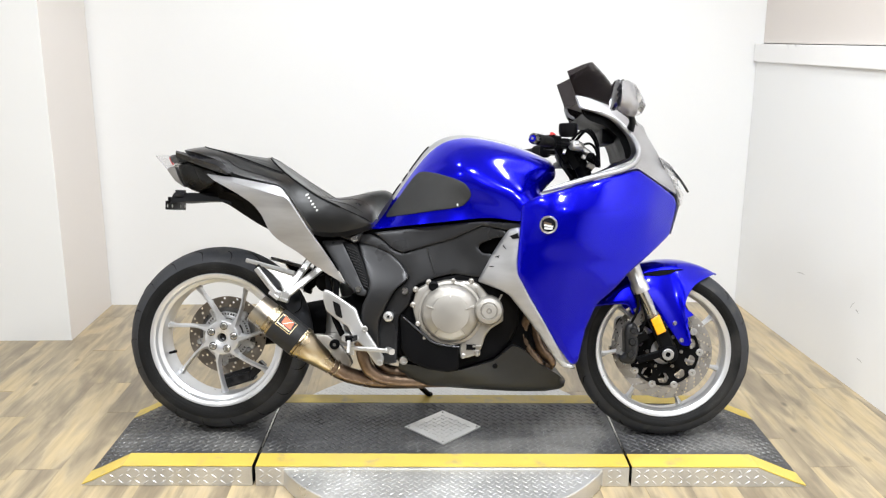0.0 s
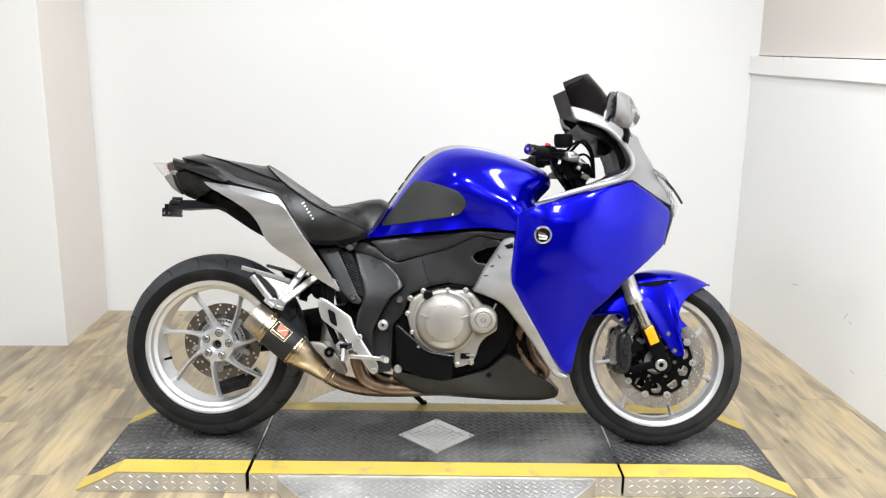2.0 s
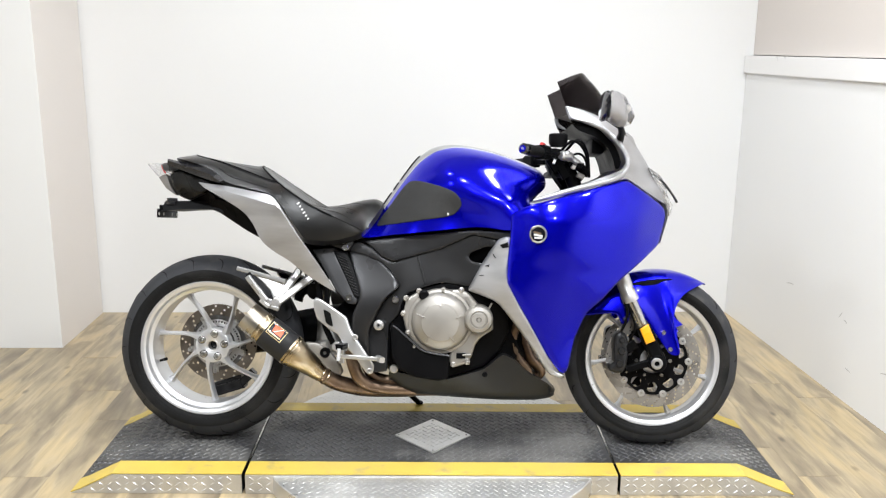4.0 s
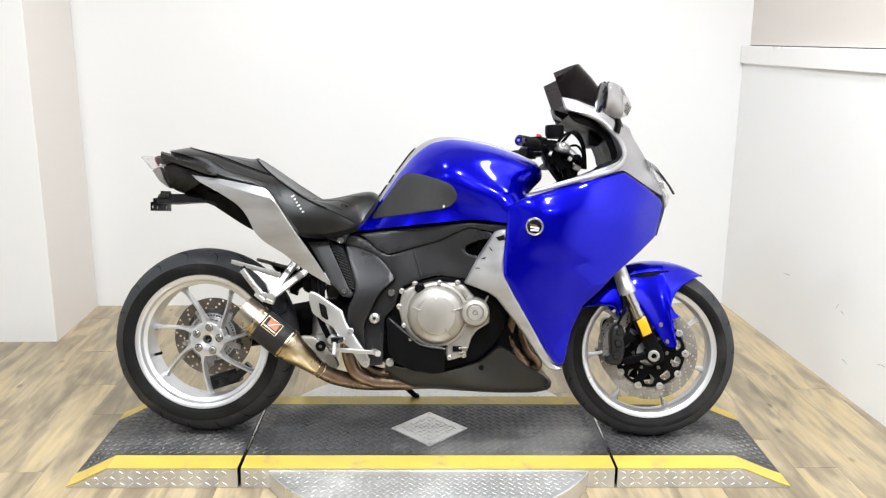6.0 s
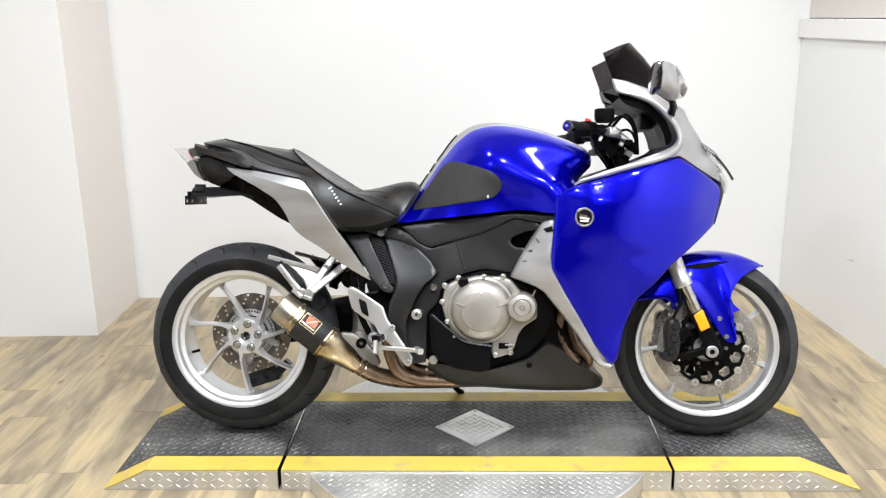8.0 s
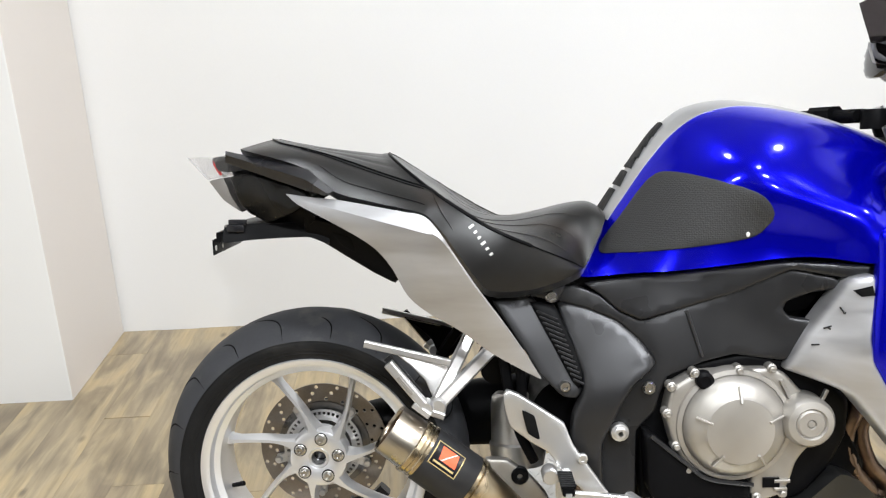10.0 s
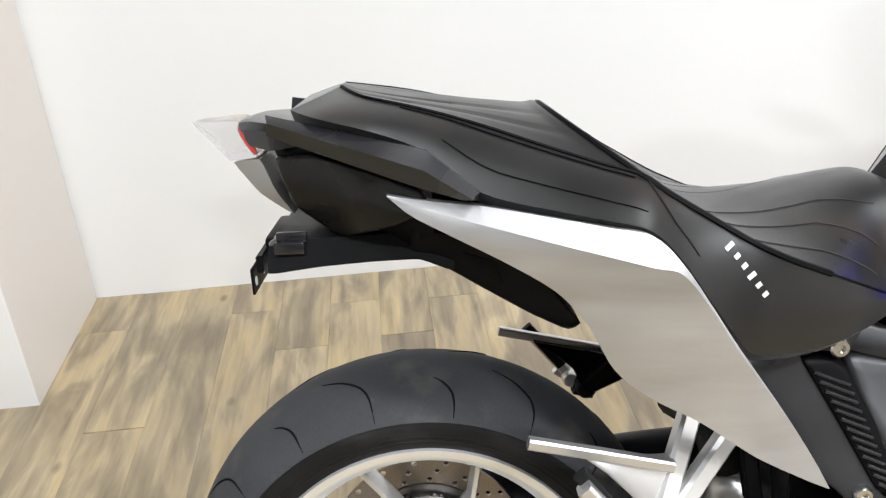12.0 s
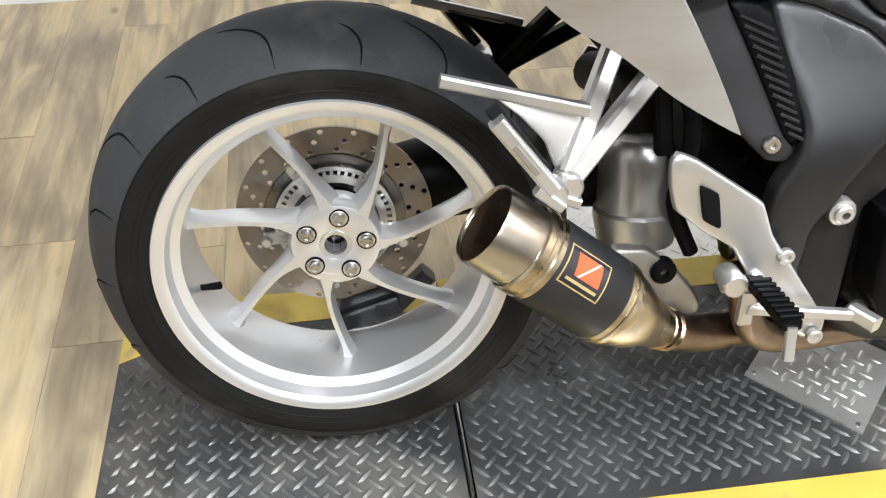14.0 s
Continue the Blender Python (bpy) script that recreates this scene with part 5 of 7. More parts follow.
for s in (-1, 1):
    rows = []
    for k in range(11 * 5 + 1):
        u = k / 5
        a = glide([(x, 0, z) for x, z in TAIL_TOP], u)
        c, b = (glide([(x, y, z) for x, z, y in line], u) for line in (TAIL_CREASE, TAIL_LOW))
        lean = 0.36 * math.hypot(a.x - c.x, a.z - c.z)
        a = Vector((a.x, c.y - lean, a.z))
        row = [a + Vector((0, -0.02, -0.002)), a, a.lerp(c, 0.5), c]
        row += [c.lerp(b, w) + Vector((0, 0.0015 * math.sin(math.pi * w) * min(1, (c - b).length / 0.05), 0)) for w in (0.02, 0.25, 0.5, 0.75, 1)]
        row.append(b + Vector((0, -0.016, 0.002)))
        rows.append([Vector((p.x, p.y * s, p.z)) for p in row])
    part("tail_side_panel", loft(rows, True), SILVER, bike, "brushed silver tail side panel", angle=14)

cowl_w = tps([(-0.15, 0.925, 0.085), (-0.10, 0.85, 0.075), (-0.12, 0.825, 0.045), (-0.05, 0.90, 0.122), (0.0, 0.87, 0.145), (0.03, 0.83, 0.150), (-0.06, 0.81, 0.070), (0.0, 0.80, 0.105), (-0.05, 0.86, 0.118)])
cowl_bm, cowl_y = inflated(straight2(TAIL_COWL, 0.01, 2), lambda x, z: x < -0.13, cowl_w, 0.03, 0.014)
cowl = part("tail_cowl", cowl_bm, BLACK, bike, "black plastic tail cowl", angle=45)
# rear cap over the lamp, between the grab rails
cap = []
for x, y, top, low in ((-0.186, 0.045, 0.934, 0.925), (-0.170, 0.062, 0.937, 0.908), (-0.145, 0.085, 0.936, 0.905), (-0.112, 0.092, 0.934, 0.910), (-0.08, 0.09, 0.932, 0.915)):
    side = [(x, -y, low), (x, -y, top - 0.010), (x + 0.001, -y + 0.008, top - 0.002), (x + 0.001, -y * 0.5, top - 0.001)]
    cap.append(side + [(a, -b, c) for a, b, c in reversed(side)])
part("rear_cap", loft(cap, True, True), SATIN, cowl, "dark grey cap above the tail lamp", angle=28)
# grab rails: an upper facet, a lower facet and a hooked front end
RAIL_TOP = [(-0.142, 0.100, 0.950), (0.026, 0.165, 0.917), (0.076, 0.206, 0.880)]
RAIL_EDGE = [(-0.137, 0.115, 0.937), (0.022, 0.190, 0.890), (0.064, 0.209, 0.870)]
RAIL_LOW = [(-0.142, 0.106, 0.925), (0.012, 0.176, 0.879), (0.060, 0.201, 0.868)]
for s in (-1, 1):
    rows = []
    for k in range(2 * 4 + 1):
        i, f = min(k // 4, 1), k / 4 - min(k // 4, 1)
        a, b, c = (Vector(line[i]).lerp(Vector(line[i + 1]), f) for line in (RAIL_TOP, RAIL_EDGE, RAIL_LOW))
        a = a + Vector((0, 0, -0.004))
        ridge = a.lerp(b, 0.72) + Vector((0, 0.004, 0.0))
        ring = [a, ridge, ridge + Vector((0, -0.0008, -0.0015)), c, c + Vector((0, -0.02, 0.004)), a + Vector((0, -0.02, -0.012)), a + Vector((0, -0.005, 0.0006)), a + Vector((0, -0.0015, 0.0006))]
        rows.append([Vector((p.x, p.y * s, p.z)) for p in ring])
    part("grab_rail", loft(rows, True, True), SATIN, bike, "satin black faceted pillion grab rail", angle=11)
both_sides("cowl_side", straight2(TAIL_BULGE, 0.008, 1), tps([(-0.13, 0.86, 0.092), (-0.05, 0.86, 0.142), (0.02, 0.845, 0.168), (-0.06, 0.81, 0.102), (-0.10, 0.83, 0.085), (-0.12, 0.90, 0.096), (-0.03, 0.89, 0.132)], 1e-3), SMOKEDPLASTIC, bike, 0.03, 0.004, 0.010, "dark smoked tail side panel")
upper_lens = [(-0.246, 0.932), (-0.190, 0.934), (-0.170, 0.912), (-0.160, 0.896), (-0.200, 0.888)]
lens_bm, _ = inflated(straight2(upper_lens, 0.008, 1), lambda x, z: False, tps([(-0.246, 0.930, 0.012), (-0.185, 0.93, 0.045), (-0.160, 0.898, 0.066), (-0.188, 0.890, 0.045)]), 0.02, 0.012)
lamp = part("tail_lamp", lens_bm, LENS, bike, "clear tail lamp lens with a red core")
lower_lens = [(-0.199, 0.8865), (-0.160, 0.8945), (-0.146, 0.855), (-0.130, 0.824), (-0.172, 0.848)]
low_bm, _ = inflated(straight2(lower_lens, 0.008, 1), lambda x, z: False, tps([(-0.185, 0.888, 0.045), (-0.160, 0.893, 0.066), (-0.146, 0.855, 0.066), (-0.13, 0.826, 0.052), (-0.163, 0.848, 0.040)]), 0.01, 0.012)
part("lower_lens", low_bm, GREYLENS, lamp, "grey tinted lower lens")
for s in (-1, 1):
    part("lamp_core", plate(straight2([(-0.186, 0.930), (-0.177, 0.922), (-0.161, 0.899), (-0.168, 0.897), (-0.184, 0.918)], 0.008, 1), lambda x, z: 0.058 + (x + 0.173) * 0.85, 0.006, 0.002, 0.01, s), REDPLASTIC, lamp, "red lamp strip")
liner_w = tps([(-0.02, 0.80, 0.110), (0.03, 0.785, 0.110), (0.03, 0.82, 0.135), (0.10, 0.79, 0.152), (0.15, 0.76, 0.163), (0.18, 0.715, 0.152), (0.172, 0.692, 0.120), (0.12, 0.722, 0.118), (0.08, 0.748, 0.114)])
hanger_side = [(-0.158, 0.800), (-0.110, 0.806), (-0.04, 0.808), (0.05, 0.812), (0.05, 0.768), (0.012, 0.782), (-0.04, 0.780), (-0.10, 0.776), (-0.160, 0.769)]
liner = part("tail_liner", inflate(straight2(hanger_side, 0.01, 1), [0] * len(straight2(hanger_side, 0.01, 1)), tps([(-0.15, 0.79, 0.098), (-0.05, 0.78, 0.106), (-0.05, 0.81, 0.095), (0.05, 0.79, 0.112)]), 0.01, 0.014), BLACK, bike, "black plastic undertail and plate hanger")
side_liner = straight2([(0.005, 0.825), (0.033, 0.818), (0.114, 0.797), (0.148, 0.762), (0.185, 0.710), (0.174, 0.692), (0.133, 0.712), (0.086, 0.740), (0.035, 0.770), (0.0, 0.783)], 0.008, 1)
for s in (-1, 1):
    part("side_liner", plate(side_liner, liner_w, 0.05, 0.006, 0.012, s), BLACK, liner)
bm = bmesh.new()
box_into(bm, (-0.179, -0.105, 0.746), (-0.176, 0.105, 0.776), None, 0.001)
bar_into(bm, (-0.168, -0.10, 0.780), (-0.168, 0.10, 0.780), 0.020, 0.008, (1, 0, 0))
box_into(bm, (-0.168, -0.060, 0.782), (-0.125, 0.060, 0.800), None, 0.005)
part("plate_bracket", bm, BLACK, liner, "black number plate bracket with bolt holes")
for y in (-0.092, -0.045, 0.045, 0.092):
    part("bolt_hole", lathe([(0, 0.0045), (0.0055, 0.0045), (0.0055, 0.0), (0, 0.0)], 12, Matrix.Translation((-0.1752, y, 0.759)) @ Matrix.Rotation(radians(-90), 4, "Y")), CREAM, liner)
for x, y, z, hz in ((*(-0.131, -0.099, 0.809), 0.008), (*(-0.134, -0.104, 0.798), 0.010)):
    part("plate_lamp", box((x - 0.016, y - 0.001, z - hz * 0.7), (x + 0.018, y + 0.010, z + hz * 0.7), 0.002), SATIN, liner, "small glossy plate lamp housing")
for x, y, z in ((-0.150, -0.070, 0.802), (-0.153, -0.088, 0.800)):
    part("bracket_bolt", lathe([(0, 0.004), (0.0035, 0.004), (0.0045, 0.002), (0.0045, -0.004), (0, -0.004)], 12, at_side(x, y, z)), STEEL, liner)
part("recess", plate(straight2([(0.055, 0.795), (0.095, 0.785), (0.102, 0.752), (0.072, 0.768)], 0.008, 0), lambda x, z: liner_w(x, z) + 0.002, 0.004, 0.003, 0.01, -1), GAPSHADE, liner)

# the tail rises a little towards its end and is broadest at the flanks
TAIL_BREADTH = {"seat": 1.12, "tail_side_panel": 1.14, "grab_rail": 1.05, "cowl_side": 1.08}


def raise_tail(ob, broad):
    for v in ob.data.vertices:
        v.co.z += 0.028 * max(0.0, 0.45 - v.co.x)
        v.co.y *= 1 + (broad - 1) * min(1.0, max(0.0, (0.55 - v.co.x) / 0.20))
    for c in ob.children:
        raise_tail(c, broad)


for ob in list(bike.children):
    kind_name = ob.name.split(".")[0]
    if kind_name in ("seat", "tail_side_panel", "grab_rail", "cowl_side", "tail_cowl", "tail_lamp", "tail_liner"):
        raise_tail(ob, TAIL_BREADTH.get(kind_name, 1.0))

# side frame covers
frame_w = tps([(0.48, 0.68, 0.128), (0.56, 0.66, 0.150), (0.64, 0.61, 0.182), (0.74, 0.62, 0.190), (0.88, 0.60, 0.215), (0.95, 0.69, 0.235), (0.65, 0.52, 0.192), (0.60, 0.40, 0.185), (0.59, 0.27, 0.190), (0.52, 0.65, 0.145)])
both_sides("frame_cover", straight2(FRAME_MAIN, 0.010, 1), frame_w, CHARCOAL, bike, 0.02, 0.005, 0.014, "dark grey satin frame cover")
both_sides("tank_side_cover", straight2(FRAME_PANEL, 0.010, 1), lambda x, z: frame_w(x, z) + 0.010, CHARCOAL, bike, 0.02, 0.006, 0.014, "dark grey cover under the tank")
pivot_y = tps([(0.48, 0.66, 0.138), (0.56, 0.645, 0.152), (0.63, 0.595, 0.182), (0.655, 0.552, 0.206), (0.60, 0.51, 0.212), (0.52, 0.50, 0.204), (0.50, 0.56, 0.178), (0.50, 0.40, 0.200), (0.57, 0.40, 0.204), (0.555, 0.31, 0.186), (0.545, 0.26, 0.172)], 1e-4)
both_sides("pivot_cover", straight2(PIVOT_COVER, 0.010, 2), pivot_y, CHARCOAL, bike, 0.03, 0.008, 0.014, "dark grey swingarm pivot cover")
vent_y = tps([(0.36, 0.66, 0.150), (0.43, 0.67, 0.142), (0.5, 0.52, 0.185), (0.44, 0.53, 0.180), (0.41, 0.60, 0.165), (0.47, 0.62, 0.158)])
both_sides("vent_panel", straight2(VENT_FRAME, 0.010, 1), vent_y, CHARCOAL, bike, 0.02, 0.005, 0.014, "dark grey panel with a louvred vent")
vent = both_sides("vent_inset", straight2(VENT_DARK, 0.010, 1), lambda x, z: max(vent_y(x, z), frame_w(x, z)) + 0.006, BLACK, bike, 0.02, 0.006, 0.014, "black louvred vent")
for k in range(13):
    u = (k + 0.7) / 13.6
    a = Vector((0.436, 0, 0.653)).lerp(Vector((0.507, 0, 0.513)), u)
    b = Vector((0.476, 0, 0.645)).lerp(Vector((0.524, 0, 0.514)), u) - Vector((0, 0, 0.009))
    ya = max(vent_y(a.x, a.z), frame_w(a.x, a.z)) + 0.0085
    yb = max(vent_y(b.x, b.z), frame_w(b.x, b.z)) + 0.0085
    bm = bmesh.new()
    bar_into(bm, (a.x, -ya + 0.002, a.z), (b.x, -yb + 0.002, b.z), 0.0036, 0.006)
    part("louvre", bm, CHARCOAL, vent)
tab = both_sides("frame_tab", straight2(FRAME_TAB, 0.008, 1), 0.152, CHARCOAL, bike, 0.02, 0.004, 0.012)
part("tab_bolt", joined(lambda b: bolt_into(b, 0.468, -0.153, 0.672, 0.0115, 0.006)), STEEL, tab)
bolt(0.487, -0.187, 0.508, 0.011, bike, STEEL, 0.008, "panel_bolt")
bolt(0.640, -0.200, 0.505, 0.012, bike, STEEL, 0.008, "panel_bolt")
bolt(0.638, -0.200, 0.277, 0.014, bike, ALLOY, 0.008, "panel_bolt")
nut = bmesh.new()
lathe_into(nut, [(0.005, 0.010), (0.010, 0.010), (0.0125, 0.008), (0.0125, 0.003), (0.0165, 0.002), (0.0175, 0.0), (0.0175, -0.012), (0.005, -0.012)], 12, at_side(0.586, -0.1985, 0.420), True)
part("pivot_nut", nut, ALLOY, bike, "silver swingarm pivot nut")
groove = bmesh.new()
tube_into(groove, [(x, -frame_w(x, z) - 0.001, z) for x, z in ((0.712, 0.645), (0.722, 0.61), (0.737, 0.56))], 0.0035, 8)
part("panel_joint", groove, CHARCOAL, bike)

filler = straight2([(0.30, 0.66), (0.34, 0.70), (0.50, 0.70), (0.60, 0.715), (0.75, 0.765), (1.02, 0.78), (1.02, 0.66), (0.70, 0.58), (0.45, 0.58)], 0.02, 2)
part("inner_frame", inflate(filler, [0] * len(filler), tps([(0.32, 0.70, 0.13), (0.50, 0.72, 0.118), (0.8, 0.7, 0.15), (1.0, 0.7, 0.19), (0.5, 0.6, 0.11)]), 0.02, 0.03), BLACK, bike, "black inner frame")

# ----- engine -----
core = [(0.45, 0.60), (0.60, 0.70), (0.90, 0.72), (1.02, 0.70), (1.05, 0.52), (1.10, 0.30), (1.0, 0.22), (0.66, 0.20), (0.55, 0.30), (0.50, 0.45)]
part("engine_block", inflate(straight2(core, 0.02, 2), [1] * len(straight2(core, 0.02, 2)), lambda x, z: 0.150, 0.05, 0.024), BLACK, bike, "black engine block behind the covers")
case_y = tps([(0.65, 0.5, 0.175), (0.8, 0.5, 0.195), (0.95, 0.48, 0.205), (1.0, 0.40, 0.18), (0.85, 0.28, 0.19), (0.65, 0.30, 0.18)])
both_sides("crankcase", straight2(CLUTCH_CASE, 0.012, 2), case_y, BLACK, bike, 0.05, 0.010, 0.016, "black crankcase side")
alu = both_sides("clutch_housing", straight2(ALU_CASE, 0.008, 2), 0.222, CASTING, bike, 0.05, 0.008, 0.014, "warm grey cast clutch housing", left=False)
CX, CZ = 0.789, 0.438
clutch = part("clutch_cover", lathe([(0, 0.040), (0.045, 0.0395), (0.060, 0.037), (0.066, 0.030), (0.078, 0.024), (0.088, 0.014), (0.094, 0.004), (0.0945, -0.02), (0, -0.02)], 72, at_side(CX, -0.226, CZ)), CASTING, bike, "round cast clutch cover with five ribs")
for k in range(5):
    a = radians(90 + 72 * k)
    bm = bmesh.new()
    bar_into(bm, (CX + 0.052 * math.cos(a), -0.2645, CZ + 0.052 * math.sin(a)), (CX + 0.080 * math.cos(a), -0.2515, CZ + 0.080 * math.sin(a)), 0.0045, 0.010)
    part("rib", bm, CASTING, clutch)
ring = part("cover_ring", lathe([(0.0955, 0.006), (0.104, 0.004), (0.107, -0.004), (0.107, -0.02), (0.0955, -0.02)], 72, at_side(CX, -0.222, CZ), True), CASTING, alu)
PX, PZ = 0.913, 0.449
part("timing_cover", lathe([(0, 0.030), (0.005, 0.030), (0.007, 0.027), (0.009, 0.030), (0.022, 0.030), (0.026, 0.026), (0.029, 0.030), (0.040, 0.027), (0.046, 0.018), (0.047, -0.03), (0, -0.03)], 48, at_side(PX, -0.235, PZ)), CASTING, alu, "small round timing cover")
for x, z in ((0.676, 0.512), (0.718, 0.536), (0.797, 0.540), (0.856, 0.541), (0.668, 0.462), (0.684, 0.400), (0.832, 0.298), (0.878, 0.306), (0.705, 0.356)):
    bm = bmesh.new()
    lathe_into(bm, [(0, 0.010), (0.004, 0.011), (0.006, 0.009), (0.006, 0.003), (0.009, 0.001), (0.009, -0.02), (0, -0.02)], 14, at_side(x, -0.222, z))
    part("case_bolt", bm, CASTING, alu)
part("filler_plug", lathe([(0, 0.010), (0.010, 0.012), (0.016, 0.009), (0.017, -0.01), (0, -0.01)], 20, at_side(0.734, -0.224, 0.524)), BLACK, alu)
for p, q in (((0.872, 0.52), (0.888, 0.485)), ((0.955, 0.50), (0.945, 0.48)), ((0.862, 0.33), (0.89, 0.33)), ((0.862, 0.315), (0.885, 0.315))):
    part("casting_rib", joined(lambda b: bar_into(b, (p[0], -0.224, p[1]), (q[0], -0.224, q[1]), 0.006, 0.010)), CASTING, alu)
part("timing_plate", joined(lambda b: box_into(b, (0.842, -0.226, 0.318), (0.872, -0.222, 0.336))), BLACK, alu, "small black stamped plate")
guard = both_sides("lower_guard", straight2(BLACK_GUARD, 0.010, 1), 0.232, BLACK, bike, 0.05, 0.008, 0.014, "black lower engine guard", left=False)
tube_line = [(0.636, -0.232, 0.424), (0.70, -0.236, 0.371), (0.739, -0.238, 0.342), (0.82, -0.238, 0.329)]
part("guard_rim", tube(tube_line, 0.004, 8), CHARCOAL, guard)
belly_w = tps([(0.62, 0.25, 0.165), (0.70, 0.20, 0.165), (0.80, 0.235, 0.195), (0.93, 0.27, 0.20), (1.0, 0.32, 0.195), (1.15, 0.21, 0.13), (1.0, 0.19, 0.15), (0.8, 0.19, 0.155), (1.06, 0.27, 0.17)])
part("belly_pan", inflate(straight2(BELLY_PAN, 0.012, 2), [1 if z < 0.2 else 0 for x, z in straight2(BELLY_PAN, 0.012, 2)], belly_w, 0.03, 0.016), BELLY, bike, "black plastic belly pan", angle=45)
bolt(0.937, -0.196, 0.262, 0.009, bike, BLACK, 0.004, "panel_bolt")
for k, (dx, y) in enumerate(((0.0, -0.13), (0.045, -0.10), (0.02, 0.10), (0.05, 0.13))):
    part("header_pipe", tube([(1.055 + dx, y * 0.6, 0.50), (1.048 + dx, y, 0.44), (1.030 + dx * 0.9, y, 0.38), (1.045 + dx, y, 0.31), (1.085 + dx, y * 0.9, 0.255), (1.06, y * 0.8, 0.215)], 0.019, 16), HEADER, bike, "heat-browned exhaust header pipe")
part("cylinder_head", joined(lambda b: bar_into(b, (0.79, 0, 0.555), (0.87, 0, 0.56), 0.06, 0.37), lambda b: bar_into(b, (0.80, 0, 0.585), (0.83, 0, 0.59), 0.02, 0.39), lambda b: bar_into(b, (0.85, 0, 0.58), (0.87, 0, 0.585), 0.03, 0.39)), CASTING, bike, "grey cylinder head glimpsed above the clutch")

# ----- silver duct and blue fairing -----
duct_y = tps([(0.88, 0.54, 0.232), (0.965, 0.695, 0.268), (1.005, 0.715, 0.292), (1.0, 0.6, 0.306), (1.03, 0.49, 0.298), (1.10, 0.36, 0.286), (1.19, 0.268, 0.268), (0.93, 0.56, 0.262), (0.96, 0.63, 0.272)])
duct = both_sides("intake_duct", straight2(SILVER_DUCT, 0.008, 2), duct_y, SILVER, bike, 0.05, 0.012, 0.012, "silver fairing duct panel")
part("duct_slot", plate(straight2([(0.974, 0.690), (1.000, 0.700), (1.003, 0.684), (0.985, 0.680)], 0.006, 0), lambda x, z: duct_y(x, z) + 0.002, 0.003, 0.001, 0.008, -1), GAPSHADE, duct)
for (x, z), strokes in (((0.962, 0.655), (((-0.008, 0.006), (0.0, -0.006)), ((0.0, -0.006), (0.009, 0.002)))), ((0.940, 0.622), (((-0.010, 0.0), (0.004, 0.004)), ((-0.004, 0.002), (0.006, -0.004)))), ((0.922, 0.588), (((-0.010, 0.004), (0.006, 0.004)), ((0.006, 0.004), (0.009, -0.006))))):
    for a, b in strokes:
        bm = bmesh.new()
        bar_into(bm, (x + a[0], -duct_y(x, z) - 0.001, z + a[1]), (x + b[0], -duct_y(x, z) - 0.001, z + b[1]), 0.0028, 0.002)
        part("printed_bar", bm, CHARCOAL, duct)
fairing_y = tps([(1.02, 0.79, 0.288), (1.07, 0.815, 0.300), (1.2, 0.845, 0.312), (1.32, 0.885, 0.285), (1.382, 0.90, 0.255), (1.46, 0.86, 0.205), (1.535, 0.815, 0.125), (1.512, 0.70, 0.145), (1.43, 0.64, 0.215), (1.36, 0.575, 0.250),
                 (1.26, 0.48, 0.268), (1.2, 0.30, 0.262), (1.14, 0.335, 0.275), (1.05, 0.49, 0.300), (1.005, 0.6, 0.308), (1.1, 0.72, 0.322), (1.25, 0.76, 0.312), (1.42, 0.78, 0.235), (1.2, 0.6, 0.312)])
fairing_smooth = fairing_y


def fairing_y(x, z):
    """The fairing's half width, with the shoulder line that carries on from the tank."""
    ax, az, bx, bz = 1.02, 0.790, 1.50, 0.745
    L = math.hypot(bx - ax, bz - az)
    along = ((x - ax) * (bx - ax) + (z - az) * (bz - az)) / L
    off = ((x - ax) * (az - bz) + (z - az) * (bx - ax)) / L
    reach = 0.10 if off > 0 else 0.16
    return fairing_smooth(x, z) + 0.018 * max(0, 1 - abs(off) / reach) * min(1, max(0, along / 0.08), max(0, (0.50 - along) / 0.10))


BADGE_X, BADGE_Z = 1.091, 0.727
fairing = both_sides("fairing", straight2(FAIRING, 0.012, 2), fairing_y, BLUE, bike, 0.02, 0.010, 0.016, "glossy metallic blue side fairing")
bm = lathe([(0, 0.006), (0.022, 0.006), (0.0255, 0.009), (0.028, 0.006), (0.028, -0.01), (0, -0.01)], 36, at_side(BADGE_X, -fairing_y(BADGE_X, BADGE_Z) - 0.001, BADGE_Z))
part("badge", bm, STEEL, fairing, "round chrome badge")
bm = lathe([(0, 0.0072), (0.0215, 0.0072), (0.0215, 0.0), (0, 0.0)], 28, at_side(BADGE_X, -fairing_y(BADGE_X, BADGE_Z) - 0.001, BADGE_Z))
part("badge_field", bm, GLOSSBLACK, fairing)
for (a, b), c in ((((-0.015, 0.007), (0.008, 0.001)), HEADER), (((-0.014, -0.001), (0.014, -0.006)), CREAM), (((-0.013, -0.011), (0.012, -0.012)), CREAM)):
    bm = bmesh.new()
    y = -fairing_y(BADGE_X, BADGE_Z) - 0.0085
    bar_into(bm, (BADGE_X + a[0], y, BADGE_Z + a[1]), (BADGE_X + b[0], y, BADGE_Z + b[1]), 0.006, 0.002)
    part("badge_mark", bm, c, fairing)
